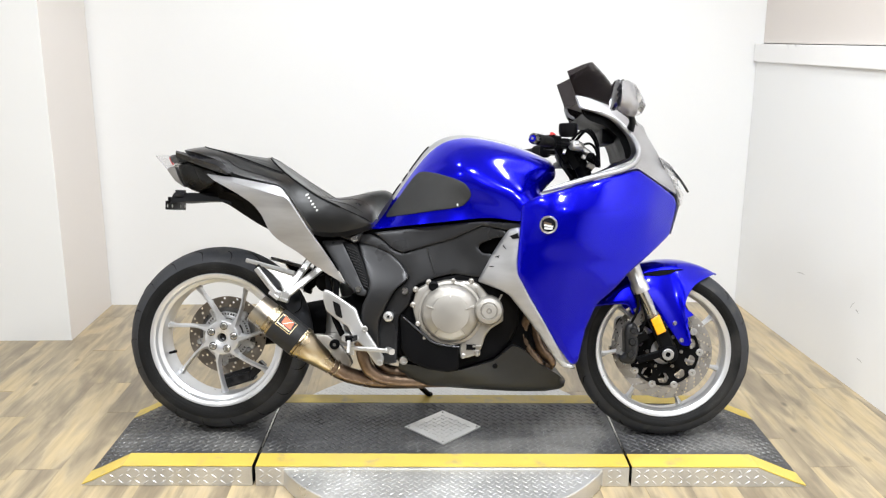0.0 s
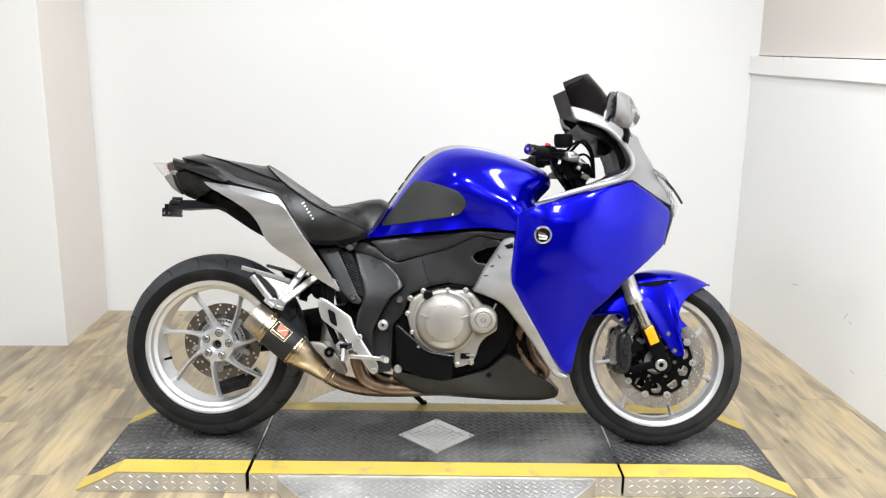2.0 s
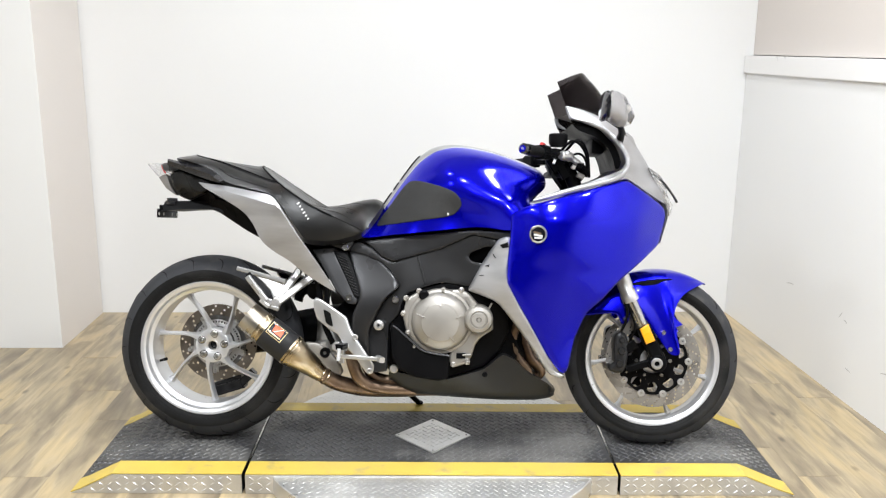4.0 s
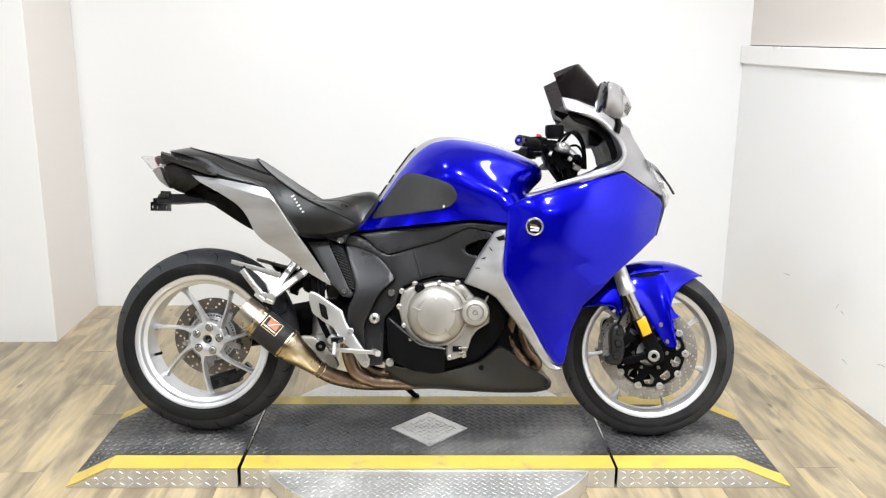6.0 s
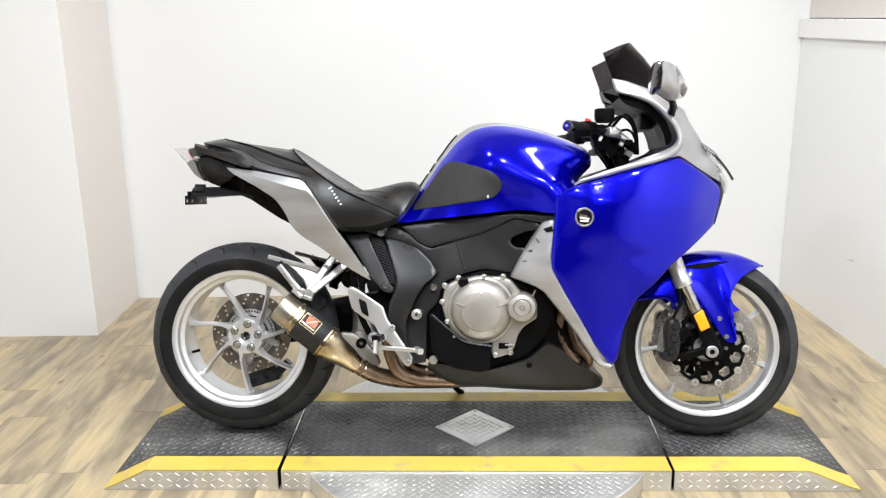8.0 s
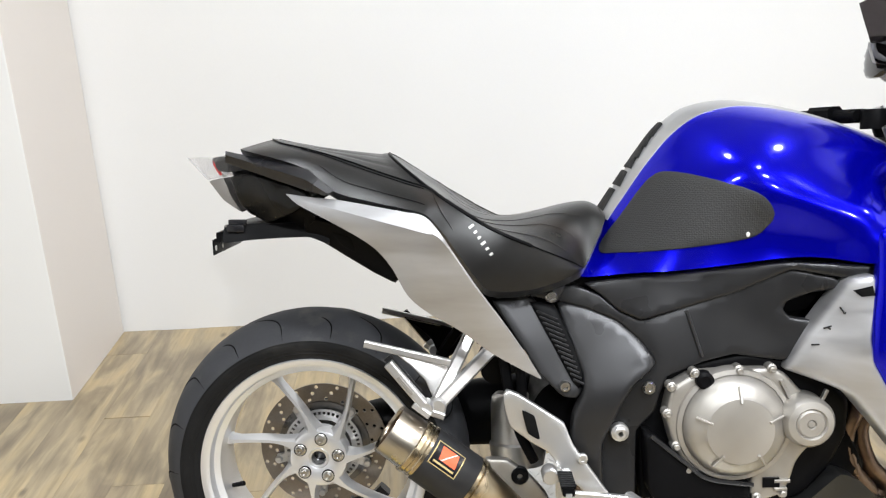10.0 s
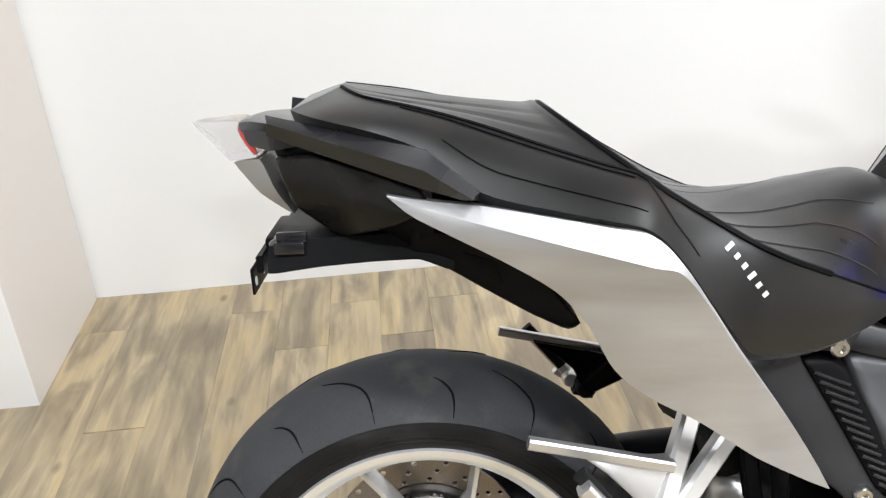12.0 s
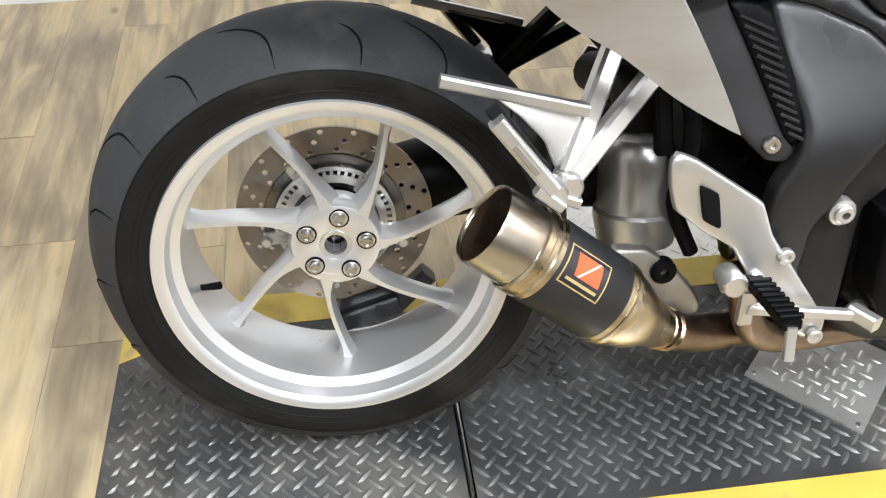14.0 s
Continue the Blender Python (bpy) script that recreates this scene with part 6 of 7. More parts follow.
nose_y = tps([(1.075, 0.825, 0.306), (1.2, 0.875, 0.300), (1.33, 0.91, 0.268), (1.385, 0.95, 0.225), (1.385, 0.995, 0.192), (1.33, 1.065, 0.178), (1.21, 1.105, 0.176), (1.2, 1.145, 0.172), (1.30, 1.118, 0.164), (1.35, 1.09, 0.146), (1.445, 1.02, 0.080), (1.50, 0.93, 0.062), (1.535, 0.84, 0.118), (1.46, 0.87, 0.195), (1.43, 0.95, 0.165)])
nose = both_sides("nose_panel", straight2(NOSE_SILVER, 0.008, 2), nose_y, SILVER, bike, 0.02, 0.008, 0.012, "silver upper fairing panel")
bridge = bmesh.new()
rows = []
for x, z, h in ((1.20, 1.148, 0.138), (1.30, 1.118, 0.128), (1.36, 1.085, 0.110), (1.40, 1.057, 0.090), (1.447, 1.022, 0.066), (1.48, 0.972, 0.052), (1.506, 0.925, 0.060), (1.53, 0.878, 0.085), (1.54, 0.83, 0.115), (1.545, 0.79, 0.120), (1.515, 0.70, 0.140)):
    rows.append([bridge.verts.new((x + 0.045 * (1 - v * v) * (0.25 if x > 1.44 else 1.0), h * v * 0.98, z - 0.004 + 0.012 * (1 - v * v))) for v in [-1 + k / 5 for k in range(11)]])
for A, B in zip(rows, rows[1:]):
    for k in range(10):
        bridge.faces.new((A[k], A[k + 1], B[k + 1], B[k]))
part("nose_bridge", bridge, SILVER, bike)
hl_bm, _ = inflated(straight2(HEADLAMP, 0.008, 1), lambda x, z: x > 1.56, lambda x, z: 0.085, 0.03, 0.012)
head = part("headlamp", hl_bm, LENS, bike, "clear headlamp lens with a dark edge")
part("headlamp_edge", tube([(1.500, -0.075, 0.935), (1.535, -0.085, 0.905), (1.565, -0.09, 0.865), (1.582, -0.088, 0.838)], 0.004, 8), GLOSSBLACK, head)
part("reflector", joined(lambda b: bar_into(b, (1.515, -0.06, 0.86), (1.515, 0.06, 0.86), 0.07, 0.02, (1, 0, 0))), ALLOY, head)

# ----- smoked screen, mirrors, handlebars -----
def sheet(edges, thick=0.004, m=8):
    """A curved sheet between half-curves given as (edge point, middle point) pairs from base to tip, alike on both sides."""
    bm = bmesh.new()
    rows = []
    for (ex, ey, ez), (cx, cz) in edges:
        row = []
        for k in range(-m, m + 1):
            v = abs(k) / m
            c = math.sqrt(max(0, 1 - v ** 2.2))
            row.append(bm.verts.new((ex + (cx - ex) * c, ey * (k / m), ez + (cz - ez) * c)))
        rows.append(row)
    for A, B in zip(rows, rows[1:]):
        for k in range(2 * m):
            bm.faces.new((A[k], A[k + 1], B[k + 1], B[k]))
    bmesh.ops.solidify(bm, geom=bm.faces[:], thickness=thick)
    return bm


SCREEN_EDGES = [((1.212, 0.165, 1.093), (1.435, 1.050)), ((1.201, 0.162, 1.128), (1.395, 1.118)), ((1.191, 0.158, 1.154), (1.352, 1.180)), ((1.176, 0.154, 1.193), (1.311, 1.233)), ((1.163, 0.150, 1.229), (1.268, 1.278))]
part("windscreen", sheet(SCREEN_EDGES), SMOKE, bike, "dark smoked windscreen")
cockpit = straight2([(1.21, 1.095), (1.30, 1.080), (1.36, 1.02), (1.380, 0.97), (1.374, 0.945), (1.358, 0.940), (1.356, 0.968), (1.338, 1.012), (1.295, 1.050), (1.235, 1.070)], 0.012, 2)
part("inner_fairing", inflate(cockpit, [0] * len(cockpit), lambda x, z: 0.148, 0.02, 0.02), BLACK, bike, "black inner fairing and dash")
for s in (-1, 1):
    rim = [(1.078, 0.304, 0.832), (1.124, 0.305, 0.845), (1.24, 0.298, 0.878), (1.335, 0.274, 0.905), (1.381, 0.236, 0.938), (1.387, 0.203, 0.985), (1.352, 0.180, 1.040), (1.308, 0.172, 1.078), (1.248, 0.168, 1.103), (1.206, 0.164, 1.123), (1.198, 0.157, 1.146)]
    bm = bmesh.new()
    tube_into(bm, spline([(x, y * s, z) for x, y, z in rim], step=0.012), lambda u: 0.0035 + 0.0060 * min(1, u * 8, (1 - u) * 6 + 0.4), 12)
    part("rim", bm, SILVER, nose, "pale silver rim round the cockpit")
for s in (-1, 1):
    mir = new("mirror")
    mir.parent = bike
    tagged(mir, "silver fairing mirror with a black inner face")
    small = [(1.300 + 0.72 * (x - 1.300), 1.118 + 0.90 * (z - 1.118)) for x, z in MIRROR_SHELL]
    for name, outline, wide, m in (("shell", small, 0.050, SILVER), ("clear_cover", MIRROR_SHELL, 0.055, LENS)):
        shell, _ = inflated(straight2(outline, 0.006, 1), lambda x, z: x > 1.31, lambda x, z: wide, 0.030, 0.010)
        bmesh.ops.translate(shell, verts=shell.verts, vec=(0, s * 0.330, 0))
        part(name, shell, m, mir, "clear moulded indicator cover" if m is LENS else "")
    face, _ = inflated(straight2(MIRROR_GLASS, 0.006, 1), lambda x, z: True, lambda x, z: 0.058, 0.012, 0.010)
    bmesh.ops.translate(face, verts=face.verts, vec=(0, s * 0.330, 0))
    part("face", face, GLOSSBLACK, mir)
    part("stem", joined(lambda b: tube_into(b, [(1.340, s * 0.315, 1.078), (1.362, s * 0.24, 1.055), (1.372, s * 0.15, 1.035)], lambda u: 0.009 + 0.004 * u, 12)), BLACK, mir)
    part("indicator_bulb", joined(lambda b: lathe_into(b, [(0, 0.012), (0.010, 0.010), (0.015, 0.0), (0, 0.0)], 14, Matrix.Translation((1.350, s * 0.352, 1.112)) @ Matrix.Rotation(radians(90), 4, "Y"))), STEEL, mir)
    bar = new("handlebar")
    bar.parent = bike
    tagged(bar, "black clip-on handlebar with switchgear")
    root, tip = Vector((1.150, s * 0.12, 0.992)), Vector((1.045, s * 0.345, 0.990))
    way = (tip - root).normalized()
    part("bar_tube", joined(lambda b: tube_into(b, [root, tip], 0.011, 16)), BLACK, bar)
    part("grip", joined(lambda b: tube_into(b, [root + way * 0.115, root + way * 0.12, tip - way * 0.012, tip - way * 0.008], lambda u: 0.0175, 20)), RUBBER, bar)
    part("bar_end", joined(lambda b: tube_into(b, [tip - way * 0.008, tip + way * 0.012, tip + way * 0.020], lambda u: 0.017 if u < 0.6 else 0.011, 20)), GLOSSBLACK, bar, "black bar end weight")
    part("bar_end_ring", joined(lambda b: tube_into(b, [tip + way * 0.0195, tip + way * 0.022], lambda u: 0.010, 20)), BLUE, bar, "blue anodised ring")
    part("bar_end_bolt", joined(lambda b: tube_into(b, [tip + way * 0.021, tip + way * 0.0245], lambda u: 0.0045, 6)), STEEL, bar)
    sw = bmesh.new()
    bar_into(sw, root + way * 0.055, root + way * 0.112, 0.046, 0.044)
    bar_into(sw, root + way * 0.02 + Vector((0.02, 0, 0.0)), root + way * 0.07 + Vector((0.02, 0, 0)), 0.03, 0.05)
    part("switchgear", sw, BLACK, bar)
    part("lever", joined(lambda b: tube_into(b, [root + way * 0.05 + Vector((0.045, 0, -0.002)), root + way * 0.12 + Vector((0.062, 0, -0.006)), root + way * 0.21 + Vector((0.052, 0, -0.010))], lambda u: 0.008 - 0.003 * u, 10, flat=0.6)), BLACK, bar)
    if s < 0:
        part("kill_switch", joined(lambda b: bar_into(b, root + way * 0.075 + Vector((0.0, 0, 0.024)), root + way * 0.095 + Vector((0.0, 0, 0.026)), 0.014, 0.012)), REDPLASTIC, bar, "red switch")
        res = lathe([(0, 0.022), (0.028, 0.022), (0.031, 0.018), (0.031, -0.006), (0.026, -0.02), (0, -0.02)], 24, Matrix.Translation((1.168, -0.165, 1.034)))
        part("reservoir", res, BLACK, bar, "black brake fluid reservoir")
    part("clamp", lathe([(0.0, 0.02), (0.028, 0.02), (0.030, 0.015), (0.030, -0.022), (0.0, -0.022)], 24, Matrix.Translation((1.185, s * 0.108, 0.985))), BLACK, bar)
for pts, r in (([(1.165, -0.16, 0.985), (1.21, -0.20, 1.03), (1.255, -0.17, 1.0), (1.27, -0.12, 0.94), (1.24, -0.08, 0.89)], 0.0045), ([(1.18, -0.15, 0.97), (1.235, -0.19, 0.99), (1.262, -0.17, 0.95), (1.23, -0.12, 0.90)], 0.004),
               ([(1.14, -0.12, 0.96), (1.15, -0.17, 0.92), (1.18, -0.16, 0.88)], 0.006), ([(1.20, -0.05, 1.0), (1.235, -0.14, 1.04), (1.27, -0.12, 1.0), (1.285, -0.08, 0.92)], 0.005)):
    part("control_cable", tube(pts, r, 8), BLACK, bike)
head_stock = new("steering_head")
head_stock.parent = bike
tagged(head_stock, "black steering head with silver fork caps")
part("top_yoke", joined(lambda b: box_into(b, (1.15, -0.13, 0.925), (1.225, 0.13, 0.945), None, 0.008)), BLACK, head_stock)
part("dash", joined(lambda b: box_into(b, (1.290, -0.085, 1.000), (1.335, 0.085, 1.060), None, 0.012)), BLACK, head_stock)
for s in (-1, 1):
    part("fork_leg_top", joined(lambda b: tube_into(b, [(1.195, 0.105 * s, 0.985), (1.26, 0.105 * s, 0.82)], 0.024, 18)), BLACK, head_stock)
    part("fork_cap", joined(lambda b: tube_into(b, [(1.189, 0.105 * s, 1.000), (1.197, 0.105 * s, 0.980)], 0.021, 16), lambda b: tube_into(b, [(1.186, 0.105 * s, 1.008), (1.189, 0.105 * s, 1.000)], 0.012, 6)), ALLOY, head_stock)
part("master_cylinder", joined(lambda b: tube_into(b, [(1.172, -0.205, 0.984), (1.178, -0.200, 0.983), (1.205, -0.182, 0.980), (1.212, -0.178, 0.979)], lambda u: 0.016 if 0.1 < u < 0.9 else 0.012, 18),
     lambda b: tube_into(b, [(1.205, -0.182, 0.980), (1.232, -0.170, 0.962), (1.238, -0.168, 0.957)], lambda u: 0.010, 14), lambda b: lathe_into(b, [(0, 0.010), (0.006, 0.010), (0.008, 0.006), (0.008, -0.01), (0, -0.01)], 6, at_side(1.192, -0.206, 0.990)),
     lambda b: lathe_into(b, [(0, 0.008), (0.005, 0.008), (0.0065, 0.004), (0.0065, -0.01), (0, -0.01)], 6, at_side(1.222, -0.186, 0.966))), ALLOY, head_stock, "silver master cylinder")
part("hose_joint", joined(lambda b: tube_into(b, [(1.243, -0.170, 0.955), (1.262, -0.160, 0.940), (1.268, -0.158, 0.930)], lambda u: 0.0085 - 0.002 * u, 12), lambda b: tube_into(b, [(1.236, -0.182, 0.952), (1.250, -0.150, 0.955)], 0.0095, 6)), BLACK, head_stock)
part("ignition_switch", joined(lambda b: tube_into(b, [(1.172, -0.02, 0.94), (1.160, -0.02, 0.972)], 0.022, 18), lambda b: bar_into(b, (1.158, -0.02, 0.972), (1.155, -0.02, 0.990), 0.004, 0.018)), DARKSTEEL, head_stock)
for p, q, w, t, m in (((1.165, -0.150, 0.975), (1.200, -0.140, 0.915), 0.030, 0.022, BLACK), ((1.215, -0.135, 0.965), (1.275, -0.120, 0.925), 0.020, 0.016, BLACK), ((1.13, -0.16, 0.985), (1.165, -0.15, 0.935), 0.022, 0.020, BLACK),
                      ((1.150, -0.185, 0.965), (1.158, -0.186, 0.962), 0.016, 0.016, ALLOY), ((1.212, -0.182, 0.950), (1.222, -0.180, 0.944), 0.014, 0.014, ALLOY), ((1.235, -0.150, 0.925), (1.255, -0.146, 0.915), 0.018, 0.014, CASTING)):
    part("control_bracket", joined(lambda b: bar_into(b, p, q, w, t)), m, head_stock)
part("radiator_shroud", inflate(straight2([(1.06, 0.80), (1.36, 0.86), (1.45, 0.79), (1.36, 0.66), (1.21, 0.50), (1.16, 0.35), (1.10, 0.44), (1.03, 0.60)], 0.02, 2), [0] * len(straight2([(1.06, 0.80), (1.36, 0.86), (1.45, 0.79), (1.36, 0.66), (1.21, 0.50), (1.16, 0.35), (1.10, 0.44), (1.03, 0.60)], 0.02, 2)), lambda x, z: 0.10, 0.02, 0.03), BLACK, bike, "black radiator and inner fairing")

# ----- exhaust -----
can = new("exhaust")
can.parent = bike
tagged(can, "short black exhaust can with heat-tinted steel ends")
E0, E1, E2 = Vector((0.160, -0.218, 0.4465)), Vector((0.306, -0.2185, 0.333)), Vector((0.392, -0.171, 0.254))
CAN = 0.89    # girth of the can
ax = (E1 - E0).normalized()
TO_CAN = Matrix.Translation(E0) @ ax.to_track_quat("Z", "Y").to_matrix().to_4x4() @ Matrix.Diagonal((CAN, CAN, 1, 1))
L = (E1 - E0).length
part("tip", lathe([(0.0515, 0.000), (0.0535, -0.002), (0.0545, 0.001), (0.0555, 0.050), (0.058, 0.053), (0.058, 0.060), (0.0555, 0.061), (0.052, 0.058), (0.051, 0.02), (0.0505, 0.004)], 56, TO_CAN, True), TIPSTEEL, can, "open brushed steel exhaust tip")
part("inner_wall", lathe([(0.0502, 0.004), (0.0500, 0.055), (0.036, 0.062), (0.0355, 0.064), (0.0508, 0.058)], 48, TO_CAN, True), HEADER, can, "brown inner wall of the exhaust tip")
# black cone closes the pipe in place of the shade deep inside
part("inner_cone", lathe([(0.0358, 0.0625), (0.033, 0.10), (0, 0.12)], 40, TO_CAN), GAPSHADE, can)
part("rear_band", lathe([(0.0575, 0.050), (0.060, 0.052), (0.0605, 0.060), (0.0585, 0.062), (0.0585, 0.068), (0.0605, 0.070), (0.0605, 0.076), (0.058, 0.078), (0.05, 0.07)], 56, TO_CAN, True), HEATED, can)
part("sleeve", lathe([(0.052, 0.075), (0.0592, 0.0765), (0.0605, 0.08), (0.0605, L - 0.012), (0.0585, L - 0.008), (0.05, L - 0.01)], 64, TO_CAN, True), MATT, can, "matt black exhaust sleeve")
part("front_band", lathe([(0.057, L - 0.012), (0.061, L - 0.010), (0.061, L - 0.004), (0.058, L - 0.002), (0.061, L), (0.0605, L + 0.006), (0.05, L + 0.004)], 56, TO_CAN, True), HEATED, can)
cone = bmesh.new()
tube_into(cone, spline([E1 - ax * 0.004, E1 + ax * 0.02, E1.lerp(E2, 0.6), E2], step=0.012), lambda u: 0.0520 - 0.0245 * u ** 0.8, 40)
part("cone", cone, HEATED, can, "heat-tinted steel cone")
part("link_pipe", tube([E2 - ax * 0.01, (0.435, -0.145, 0.222), (0.50, -0.12, 0.200), (0.56, -0.10, 0.190), (0.70, -0.08, 0.188)], 0.0265, 24), HEADER, can)
for u in (0.0, 0.35):
    c = E2.lerp(Vector((0.435, -0.145, 0.222)), u)
    d = (Vector((0.435, -0.145, 0.222)) - E2).normalized()
    part("weld_ring", lathe([(0.0262, -0.003), (0.0295, 0), (0.0262, 0.003)], 32, Matrix.Translation(c) @ d.to_track_quat("Z", "Y").to_matrix().to_4x4(), True), HEATED, can)
part("header_bend", tube([(0.495, -0.17, 0.335), (0.500, -0.175, 0.29), (0.525, -0.17, 0.235), (0.58, -0.15, 0.205), (0.68, -0.13, 0.196), (0.78, -0.12, 0.196)], 0.021, 20), HEADER, can, "brown heat-stained header pipe")
part("header_bend", tube([(0.535, -0.14, 0.32), (0.545, -0.14, 0.27), (0.575, -0.13, 0.235), (0.64, -0.12, 0.222), (0.74, -0.11, 0.22)], 0.019, 20), HEADER, can)
# maker's plate on the sleeve: black field, gold rim, red mark, no lettering
out_dir = Vector((0.335, -0.84, 0.43))
out_dir = (out_dir - ax * out_dir.dot(ax)).normalized()
across = ax.cross(out_dir)


def on_sleeve(bm, s0, s1, w0, w1, r, skew=0.0, n=8):
    rows = []
    for i in range(n + 1):
        a = (w0 + (w1 - w0) * i / n) / r
        d = out_dir * math.cos(a) + across * math.sin(a)
        k = skew * (i / n - 0.5)
        rows.append([bm.verts.new(E0 + ax * (s + k) + d * rr) for s, rr in ((s0, r - 0.001), (s0, r), (s1, r), (s1, r - 0.001))])
    for A, B in zip(rows, rows[1:]):
        for k in range(4):
            bm.faces.new((A[k], A[(k + 1) % 4], B[(k + 1) % 4], B[k]))


GOLD = material("gold_print", (0.62, 0.48, 0.22), 0.35, metal=0.6)
ORANGE = material("orange_red_print", (0.72, 0.10, 0.03), 0.4)
part("maker_plate", joined(lambda b: on_sleeve(b, 0.082, 0.140, -0.0235, 0.0235, 0.0543)), GOLD, can, "small plate with an orange-red mark")
part("plate_field", joined(lambda b: on_sleeve(b, 0.0838, 0.1382, -0.0217, 0.0217, 0.0546)), GLOSSBLACK, can)
part("plate_mark", joined(lambda b: on_sleeve(b, 0.095, 0.130, -0.0175, 0.009, 0.0549, 0.004)), ORANGE, can)
part("plate_mark", joined(lambda b: on_sleeve(b, 0.1115, 0.1145, -0.0175, 0.009, 0.0552, -0.022)), CREAM, can)
part("plate_bar", joined(lambda b: on_sleeve(b, 0.089, 0.133, 0.0135, 0.0170, 0.0549)), GOLD, can)

# ----- swingarm, pegs and foot controls -----
part("swingarm", joined(lambda b: tube_into(b, spline([(0.56, 0.03, 0.40), (0.42, 0.07, 0.385), (0.25, 0.115, 0.36), (0.08, 0.125, 0.33), (0.0, 0.115, 0.317)], step=0.02), lambda u: 0.085 - 0.030 * u, 20),
     lambda b: lathe_into(b, [(0, 0.03), (0.05, 0.03), (0.075, 0.02), (0.08, -0.05), (0.06, -0.06), (0, -0.06)], 40, at_side(0, 0.105, 0.317))), BLACK, bike, "black single-sided swingarm and shaft drive")
part("gear_case", lathe([(0, 0.150), (0.044, 0.150), (0.052, 0.142), (0.055, 0.125), (0.056, 0.05), (0.060, 0.045), (0.060, 0.035), (0.054, 0.0), (0, 0.0)], 40, Matrix.Translation((0.408, -0.01, 0.292)) @ Matrix.Rotation(radians(-8), 4, "X")), ALLOY, bike, "smooth silver final drive case")
part("swingarm_pivot", joined(lambda b: tube_into(b, [(0.50, -0.11, 0.43), (0.50, 0.12, 0.43)], 0.07, 32)), BLACK, bike, "black swingarm pivot")
part("rubber_hose", tube([(0.385, -0.14, 0.585), (0.405, -0.15, 0.54), (0.408, -0.155, 0.48), (0.400, -0.15, 0.42), (0.43, -0.15, 0.35)], 0.010, 12), BLACK, bike, "black rubber hose")
part("shock_reservoir", joined(lambda b: tube_into(b, [(0.36, 0.10, 0.50), (0.37, -0.02, 0.53), (0.36, -0.11, 0.52)], 0.028, 14)), BLACK, bike, "black rear shock reservoir")
part("cross_brace", joined(lambda b: bar_into(b, (0.33, 0.0, 0.60), (0.46, 0.0, 0.58), 0.05, 0.24), lambda b: bar_into(b, (0.375, -0.13, 0.56), (0.385, -0.135, 0.48), 0.02, 0.02)), BLACK, bike, "black inner subframe")
caliper_r = joined(lambda b: bar_into(b, (-0.020, 0.072, 0.150), (0.080, 0.072, 0.182), 0.050, 0.06), lambda b: bar_into(b, (-0.015, 0.040, 0.148), (0.075, 0.040, 0.176), 0.030, 0.02),
                   lambda b: bar_into(b, (0.070, 0.05, 0.17), (0.120, 0.05, 0.22), 0.028, 0.03), *[lambda b, x=x, z=z: lathe_into(b, [(0, 0.006), (0.011, 0.006), (0.013, 0.003), (0.013, -0.01), (0, -0.01)], 18, at_side(x, 0.036, z)) for x, z in ((0.007, 0.155), (0.045, 0.168))])
part("rear_caliper", caliper_r, CHARCOAL, bike, "black rear brake caliper")
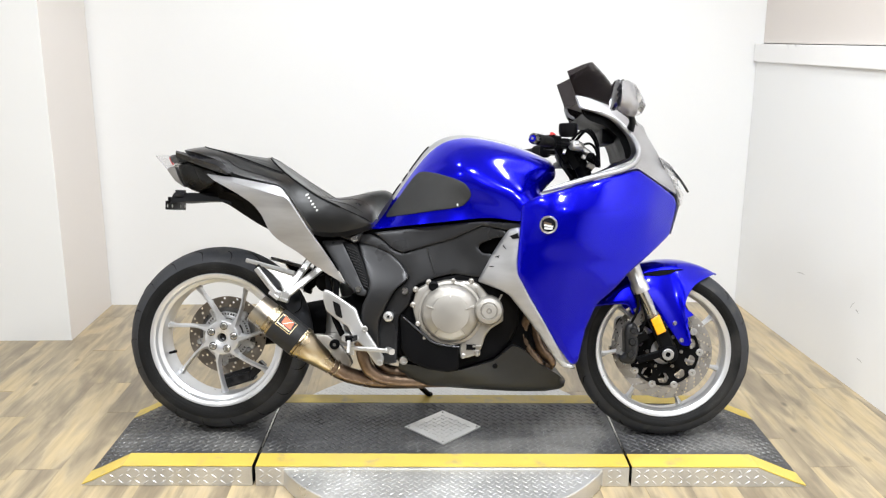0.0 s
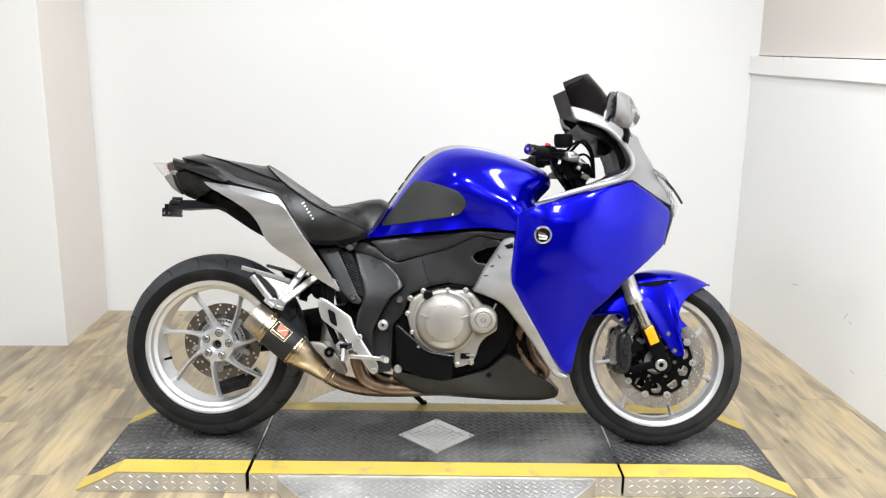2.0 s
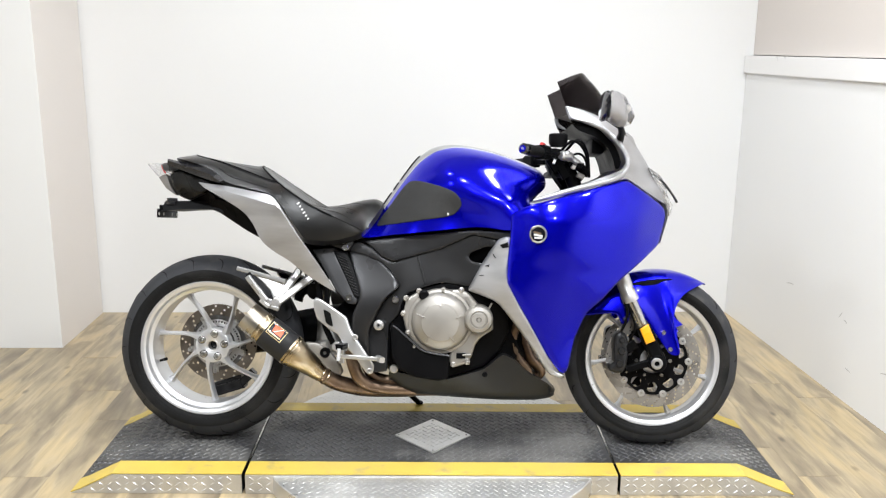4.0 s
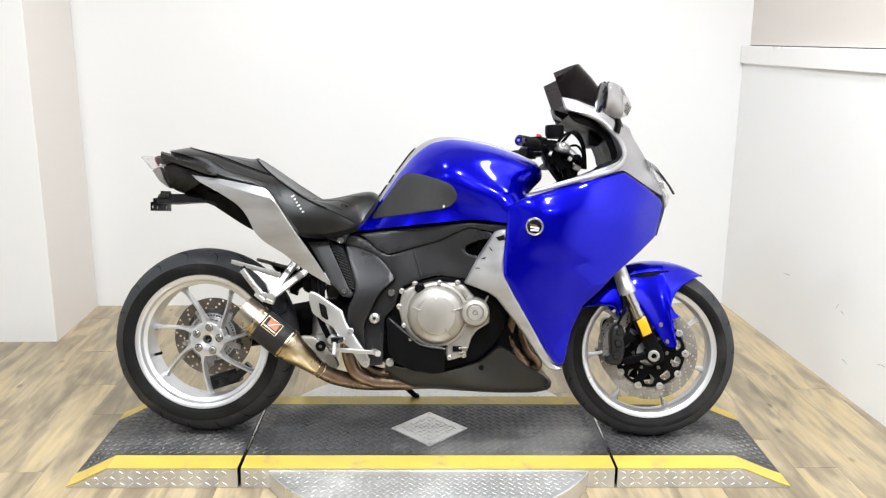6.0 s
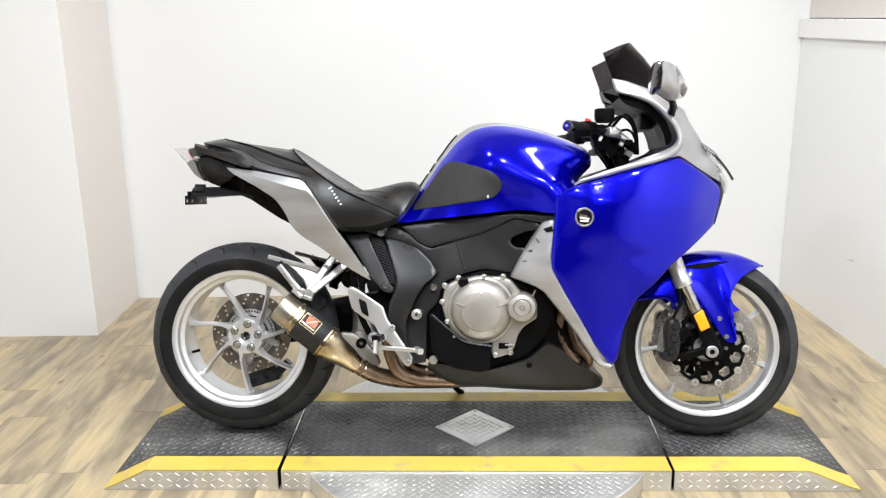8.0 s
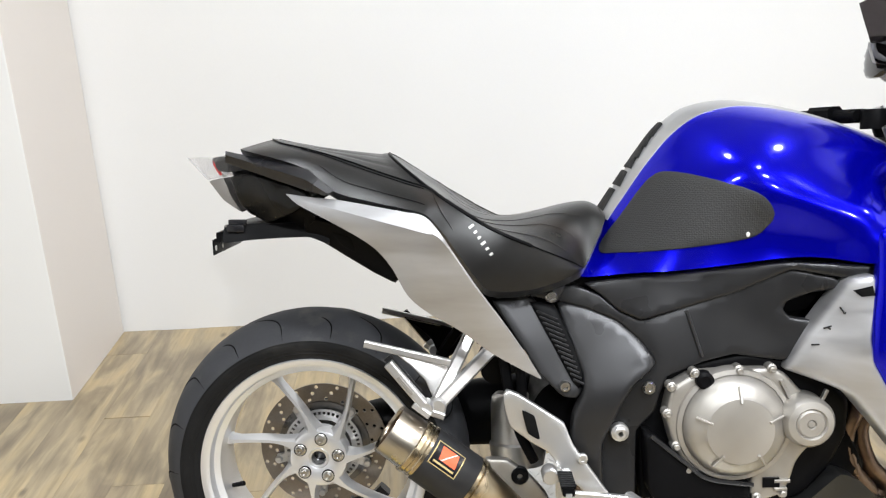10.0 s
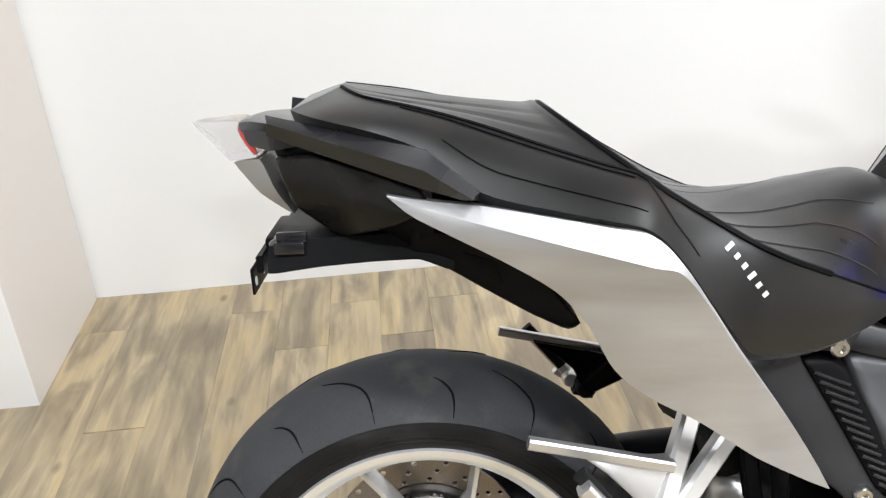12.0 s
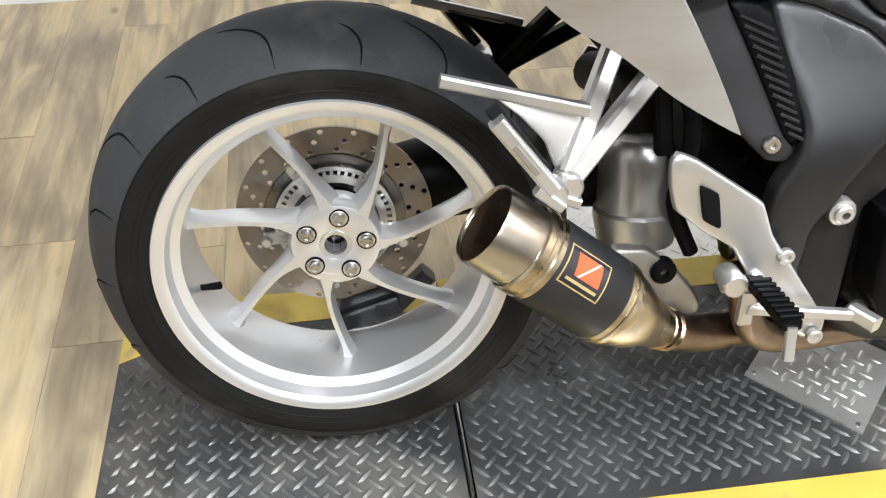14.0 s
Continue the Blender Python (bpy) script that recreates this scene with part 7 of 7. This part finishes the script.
for s in (-1, 1):
    y = 0.188 * s
    hang_y = tps([(0.118, 0.602, 0.187), (0.21, 0.57, 0.189), (0.262, 0.548, 0.186), (0.33, 0.62, 0.112), (0.365, 0.572, 0.138), (0.225, 0.49, 0.206), (0.29, 0.56, 0.165)])
    # the left hanger is the same alloy; black here paints in its shade
    metal = ALLOY if s < 0 else BLACK
    web = bmesh.new()
    plate_into(web, straight2([(0.165, 0.585), (0.215, 0.572), (0.275, 0.560), (0.292, 0.556), (0.275, 0.520), (0.255, 0.488), (0.240, 0.497), (0.228, 0.528), (0.202, 0.556)], 0.006, 1), lambda x, z: hang_y(x, z) - 0.004, 0.010, 0.003, 0.010, s)
    h = part("pillion_hanger", web, metal, bike, "polished cast pillion footrest hanger" if s < 0 else "pillion footrest hanger, black to stand for its shaded inner side")
    for p, q, w, t, m in (((0.116, 0.187, 0.600), (0.275, 0.186, 0.559), 0.013, 0.014, ALLOY), ((0.250, 0.206, 0.494), (0.323, 0.112, 0.612), 0.024, 0.022, metal), ((0.256, 0.207, 0.492), (0.357, 0.138, 0.574), 0.024, 0.022, metal)):
        part("hanger_arm", joined(lambda b: bar_into(b, (p[0], s * p[1], p[2]), (q[0], s * q[1], q[2]), w, t)), m, h)
    if s > 0:
        h.location.z = -0.012
    part("hanger_lug", joined(lambda b: lathe_into(b, [(0, 0.016), (0.013, 0.016), (0.016, 0.012), (0.016, -0.014), (0, -0.014)], 18, at_side(0.250, 0.214 * s, 0.487)), lambda b: bar_into(b, (0.232, 0.222 * s, 0.480), (0.262, 0.224 * s, 0.470), 0.012, 0.022)), metal, h)
    peg = bmesh.new()
    bar_into(peg, (0.165, 0.246 * s, 0.577), (0.226, 0.250 * s, 0.500), 0.017, 0.022)
    lathe_into(peg, [(0, 0.014), (0.011, 0.014), (0.013, 0.010), (0.013, -0.016), (0, -0.016)], 18, at_side(0.230, 0.240 * s, 0.492))
    bar_into(peg, (0.208, 0.252 * s, 0.502), (0.236, 0.254 * s, 0.480), 0.012, 0.014)
    part("folded_footrest", peg, ALLOY, h)
    part("slot", joined(lambda b: bar_into(b, (0.182, 0.2585 * s, 0.554), (0.207, 0.2605 * s, 0.523), 0.006, 0.003)), CASTING, h)
    part("footrest_rubber", joined(lambda b: bar_into(b, (0.163, 0.234 * s, 0.586), (0.217, 0.236 * s, 0.516), 0.016, 0.012)), RUBBER, h)
    rs = bmesh.new()
    plate_into(rs, straight2(REARSET, 0.008, 1), tps([(0.37, 0.50, 0.200), (0.48, 0.44, 0.212), (0.50, 0.36, 0.224), (0.56, 0.28, 0.235), (0.42, 0.41, 0.205)]), 0.010, 0.004, 0.012, s)
    heel = part("heel_plate", rs, ALLOY, bike, "satin aluminium heel guard and footrest plate")
    part("heel_slot", plate(straight2(REARSET_HOLE, 0.008, 1), 0.2075, 0.004, 0.001, 0.01, s), GAPSHADE, heel)
    footpeg = bmesh.new()
    bar_into(footpeg, (0.478, 0.225 * s, 0.352), (0.474, 0.330 * s, 0.362), 0.014, 0.022, (1, 0, 0))
    part("footrest", footpeg, BLACK, heel, "black rubber rider footrest")
    for k in range(8):
        u = (k + 1.5) / 9
        rib = bmesh.new()
        bar_into(rib, (0.465 - 0.004 * u, (0.225 + 0.105 * u) * s, 0.3600 + 0.010 * u), (0.491 - 0.004 * u, (0.225 + 0.105 * u) * s, 0.3600 + 0.010 * u), 0.006, 0.006)
        part("footrest_rib", rib, BLACK, heel)
    part("peg_feeler", joined(lambda b: bar_into(b, (0.474, 0.330 * s, 0.360), (0.473, 0.338 * s, 0.322), 0.011, 0.010)), ALLOY, heel)
    part("footrest_pivot", joined(lambda b: lathe_into(b, [(0, 0.014), (0.013, 0.014), (0.015, 0.01), (0.015, -0.02), (0, -0.02)], 18, at_side(0.452, 0.226 * s, 0.352)), lambda b: bar_into(b, (0.44, 0.225 * s, 0.350), (0.486, 0.232 * s, 0.348), 0.018, 0.02),
         lambda b: bar_into(b, (0.470, 0.236 * s, 0.345), (0.470, 0.236 * s, 0.300), 0.018, 0.014)), ALLOY, heel)
    part("pedal", joined(lambda b: bar_into(b, (0.470, 0.240 * s, 0.322), (0.590, 0.262 * s, 0.318), 0.013, 0.012), lambda b: bar_into(b, (0.590, 0.255 * s, 0.320), (0.606, 0.285 * s, 0.318), 0.018, 0.018)), ALLOY, heel, "polished brake pedal")
    for x, z, yy in ((0.512, 0.382, 0.226), (0.562, 0.275, 0.241), (0.482, 0.352, 0.222)):
        bm = bmesh.new()
        bolt_into(bm, x, yy * s, z, 0.010, 0.005, s)
        part("plate_bolt", bm, ALLOY, heel)
part("linkage_bracket", plate(straight2(LINKAGE, 0.008, 1), 0.140, 0.018, 0.005, 0.012, -1), CASTING, bike, "pale cast linkage bracket")
part("linkage_bolt", joined(lambda b: lathe_into(b, [(0.006, 0.008), (0.014, 0.008), (0.017, 0.004), (0.017, -0.01), (0.006, -0.01)], 20, at_side(0.402, -0.141, 0.318), True)), BLACK, bike)
part("side_stand", joined(lambda b: tube_into(b, [(0.60, 0.13, 0.24), (0.66, 0.22, 0.12), (0.70, 0.285, 0.068)], lambda u: 0.010, 14), lambda b: lathe_into(b, [(0, 0.0), (0.013, 0.0), (0.0145, 0.003), (0.012, 0.008), (0, 0.009)], 20, Matrix.Translation((0.705, 0.29, 0.0615)) @ Matrix.Rotation(radians(12), 4, "X"))), BLACK, bike, "black side stand")
part("centre_stand_foot", joined(lambda b: tube_into(b, [(0.74, 0.05, 0.20), (0.735, 0.06, 0.172), (0.728, 0.06, 0.162)], 0.009, 10)), BLACK, bike, "black stand stub under the belly")


# ---------- floor planks ----------
PLANK, RUN = 0.152, 1.22
shapes = {}


def plank_mesh(length):
    """One board; boards of one length share their mesh."""
    key = round(length, 2)
    if key not in shapes:
        bm = box((-PLANK / 2 + 0.0001, -length / 2 + 0.0006, -0.0045), (PLANK / 2 - 0.0001, length / 2 - 0.0006, 0.0))
        for v in bm.verts:
            if v.co.z > -0.001:
                v.co.x *= 1 - 0.0002 / PLANK * 2
                v.co.y *= 1 - 0.0002 / length * 2
        me = bpy.data.meshes.new("plank")
        bmesh.ops.recalc_face_normals(bm, faces=bm.faces)
        bm.to_mesh(me)
        bm.free()
        me.materials.append(OAK)
        shapes[key] = me
    return shapes[key]


rng = random.Random(4)
col, x = 0, LEFT_X + PLANK / 2
while x < RIGHT_X + 0.45:
    y = REAR_Y - rng.random() * RUN
    while y < BACK_Y:
        ln = RUN if rng.random() < 0.8 else RUN * 0.62
        c = y + ln / 2
        hidden = x < PILLAR_X - 0.1 and y > PILLAR_Y - 0.02
        if not hidden and c + ln / 2 > REAR_Y:
            start, stop = max(y, REAR_Y), min(y + ln, PILLAR_Y if x < PILLAR_X - 0.1 else BACK_Y)
            if stop - start < 0.02:
                y += ln
                continue
            o = new("plank", plank_mesh(stop - start))
            o.location = (x, (start + stop) / 2, 0)
            o.parent = floor
        y += ln
    x += PLANK
    col += 1
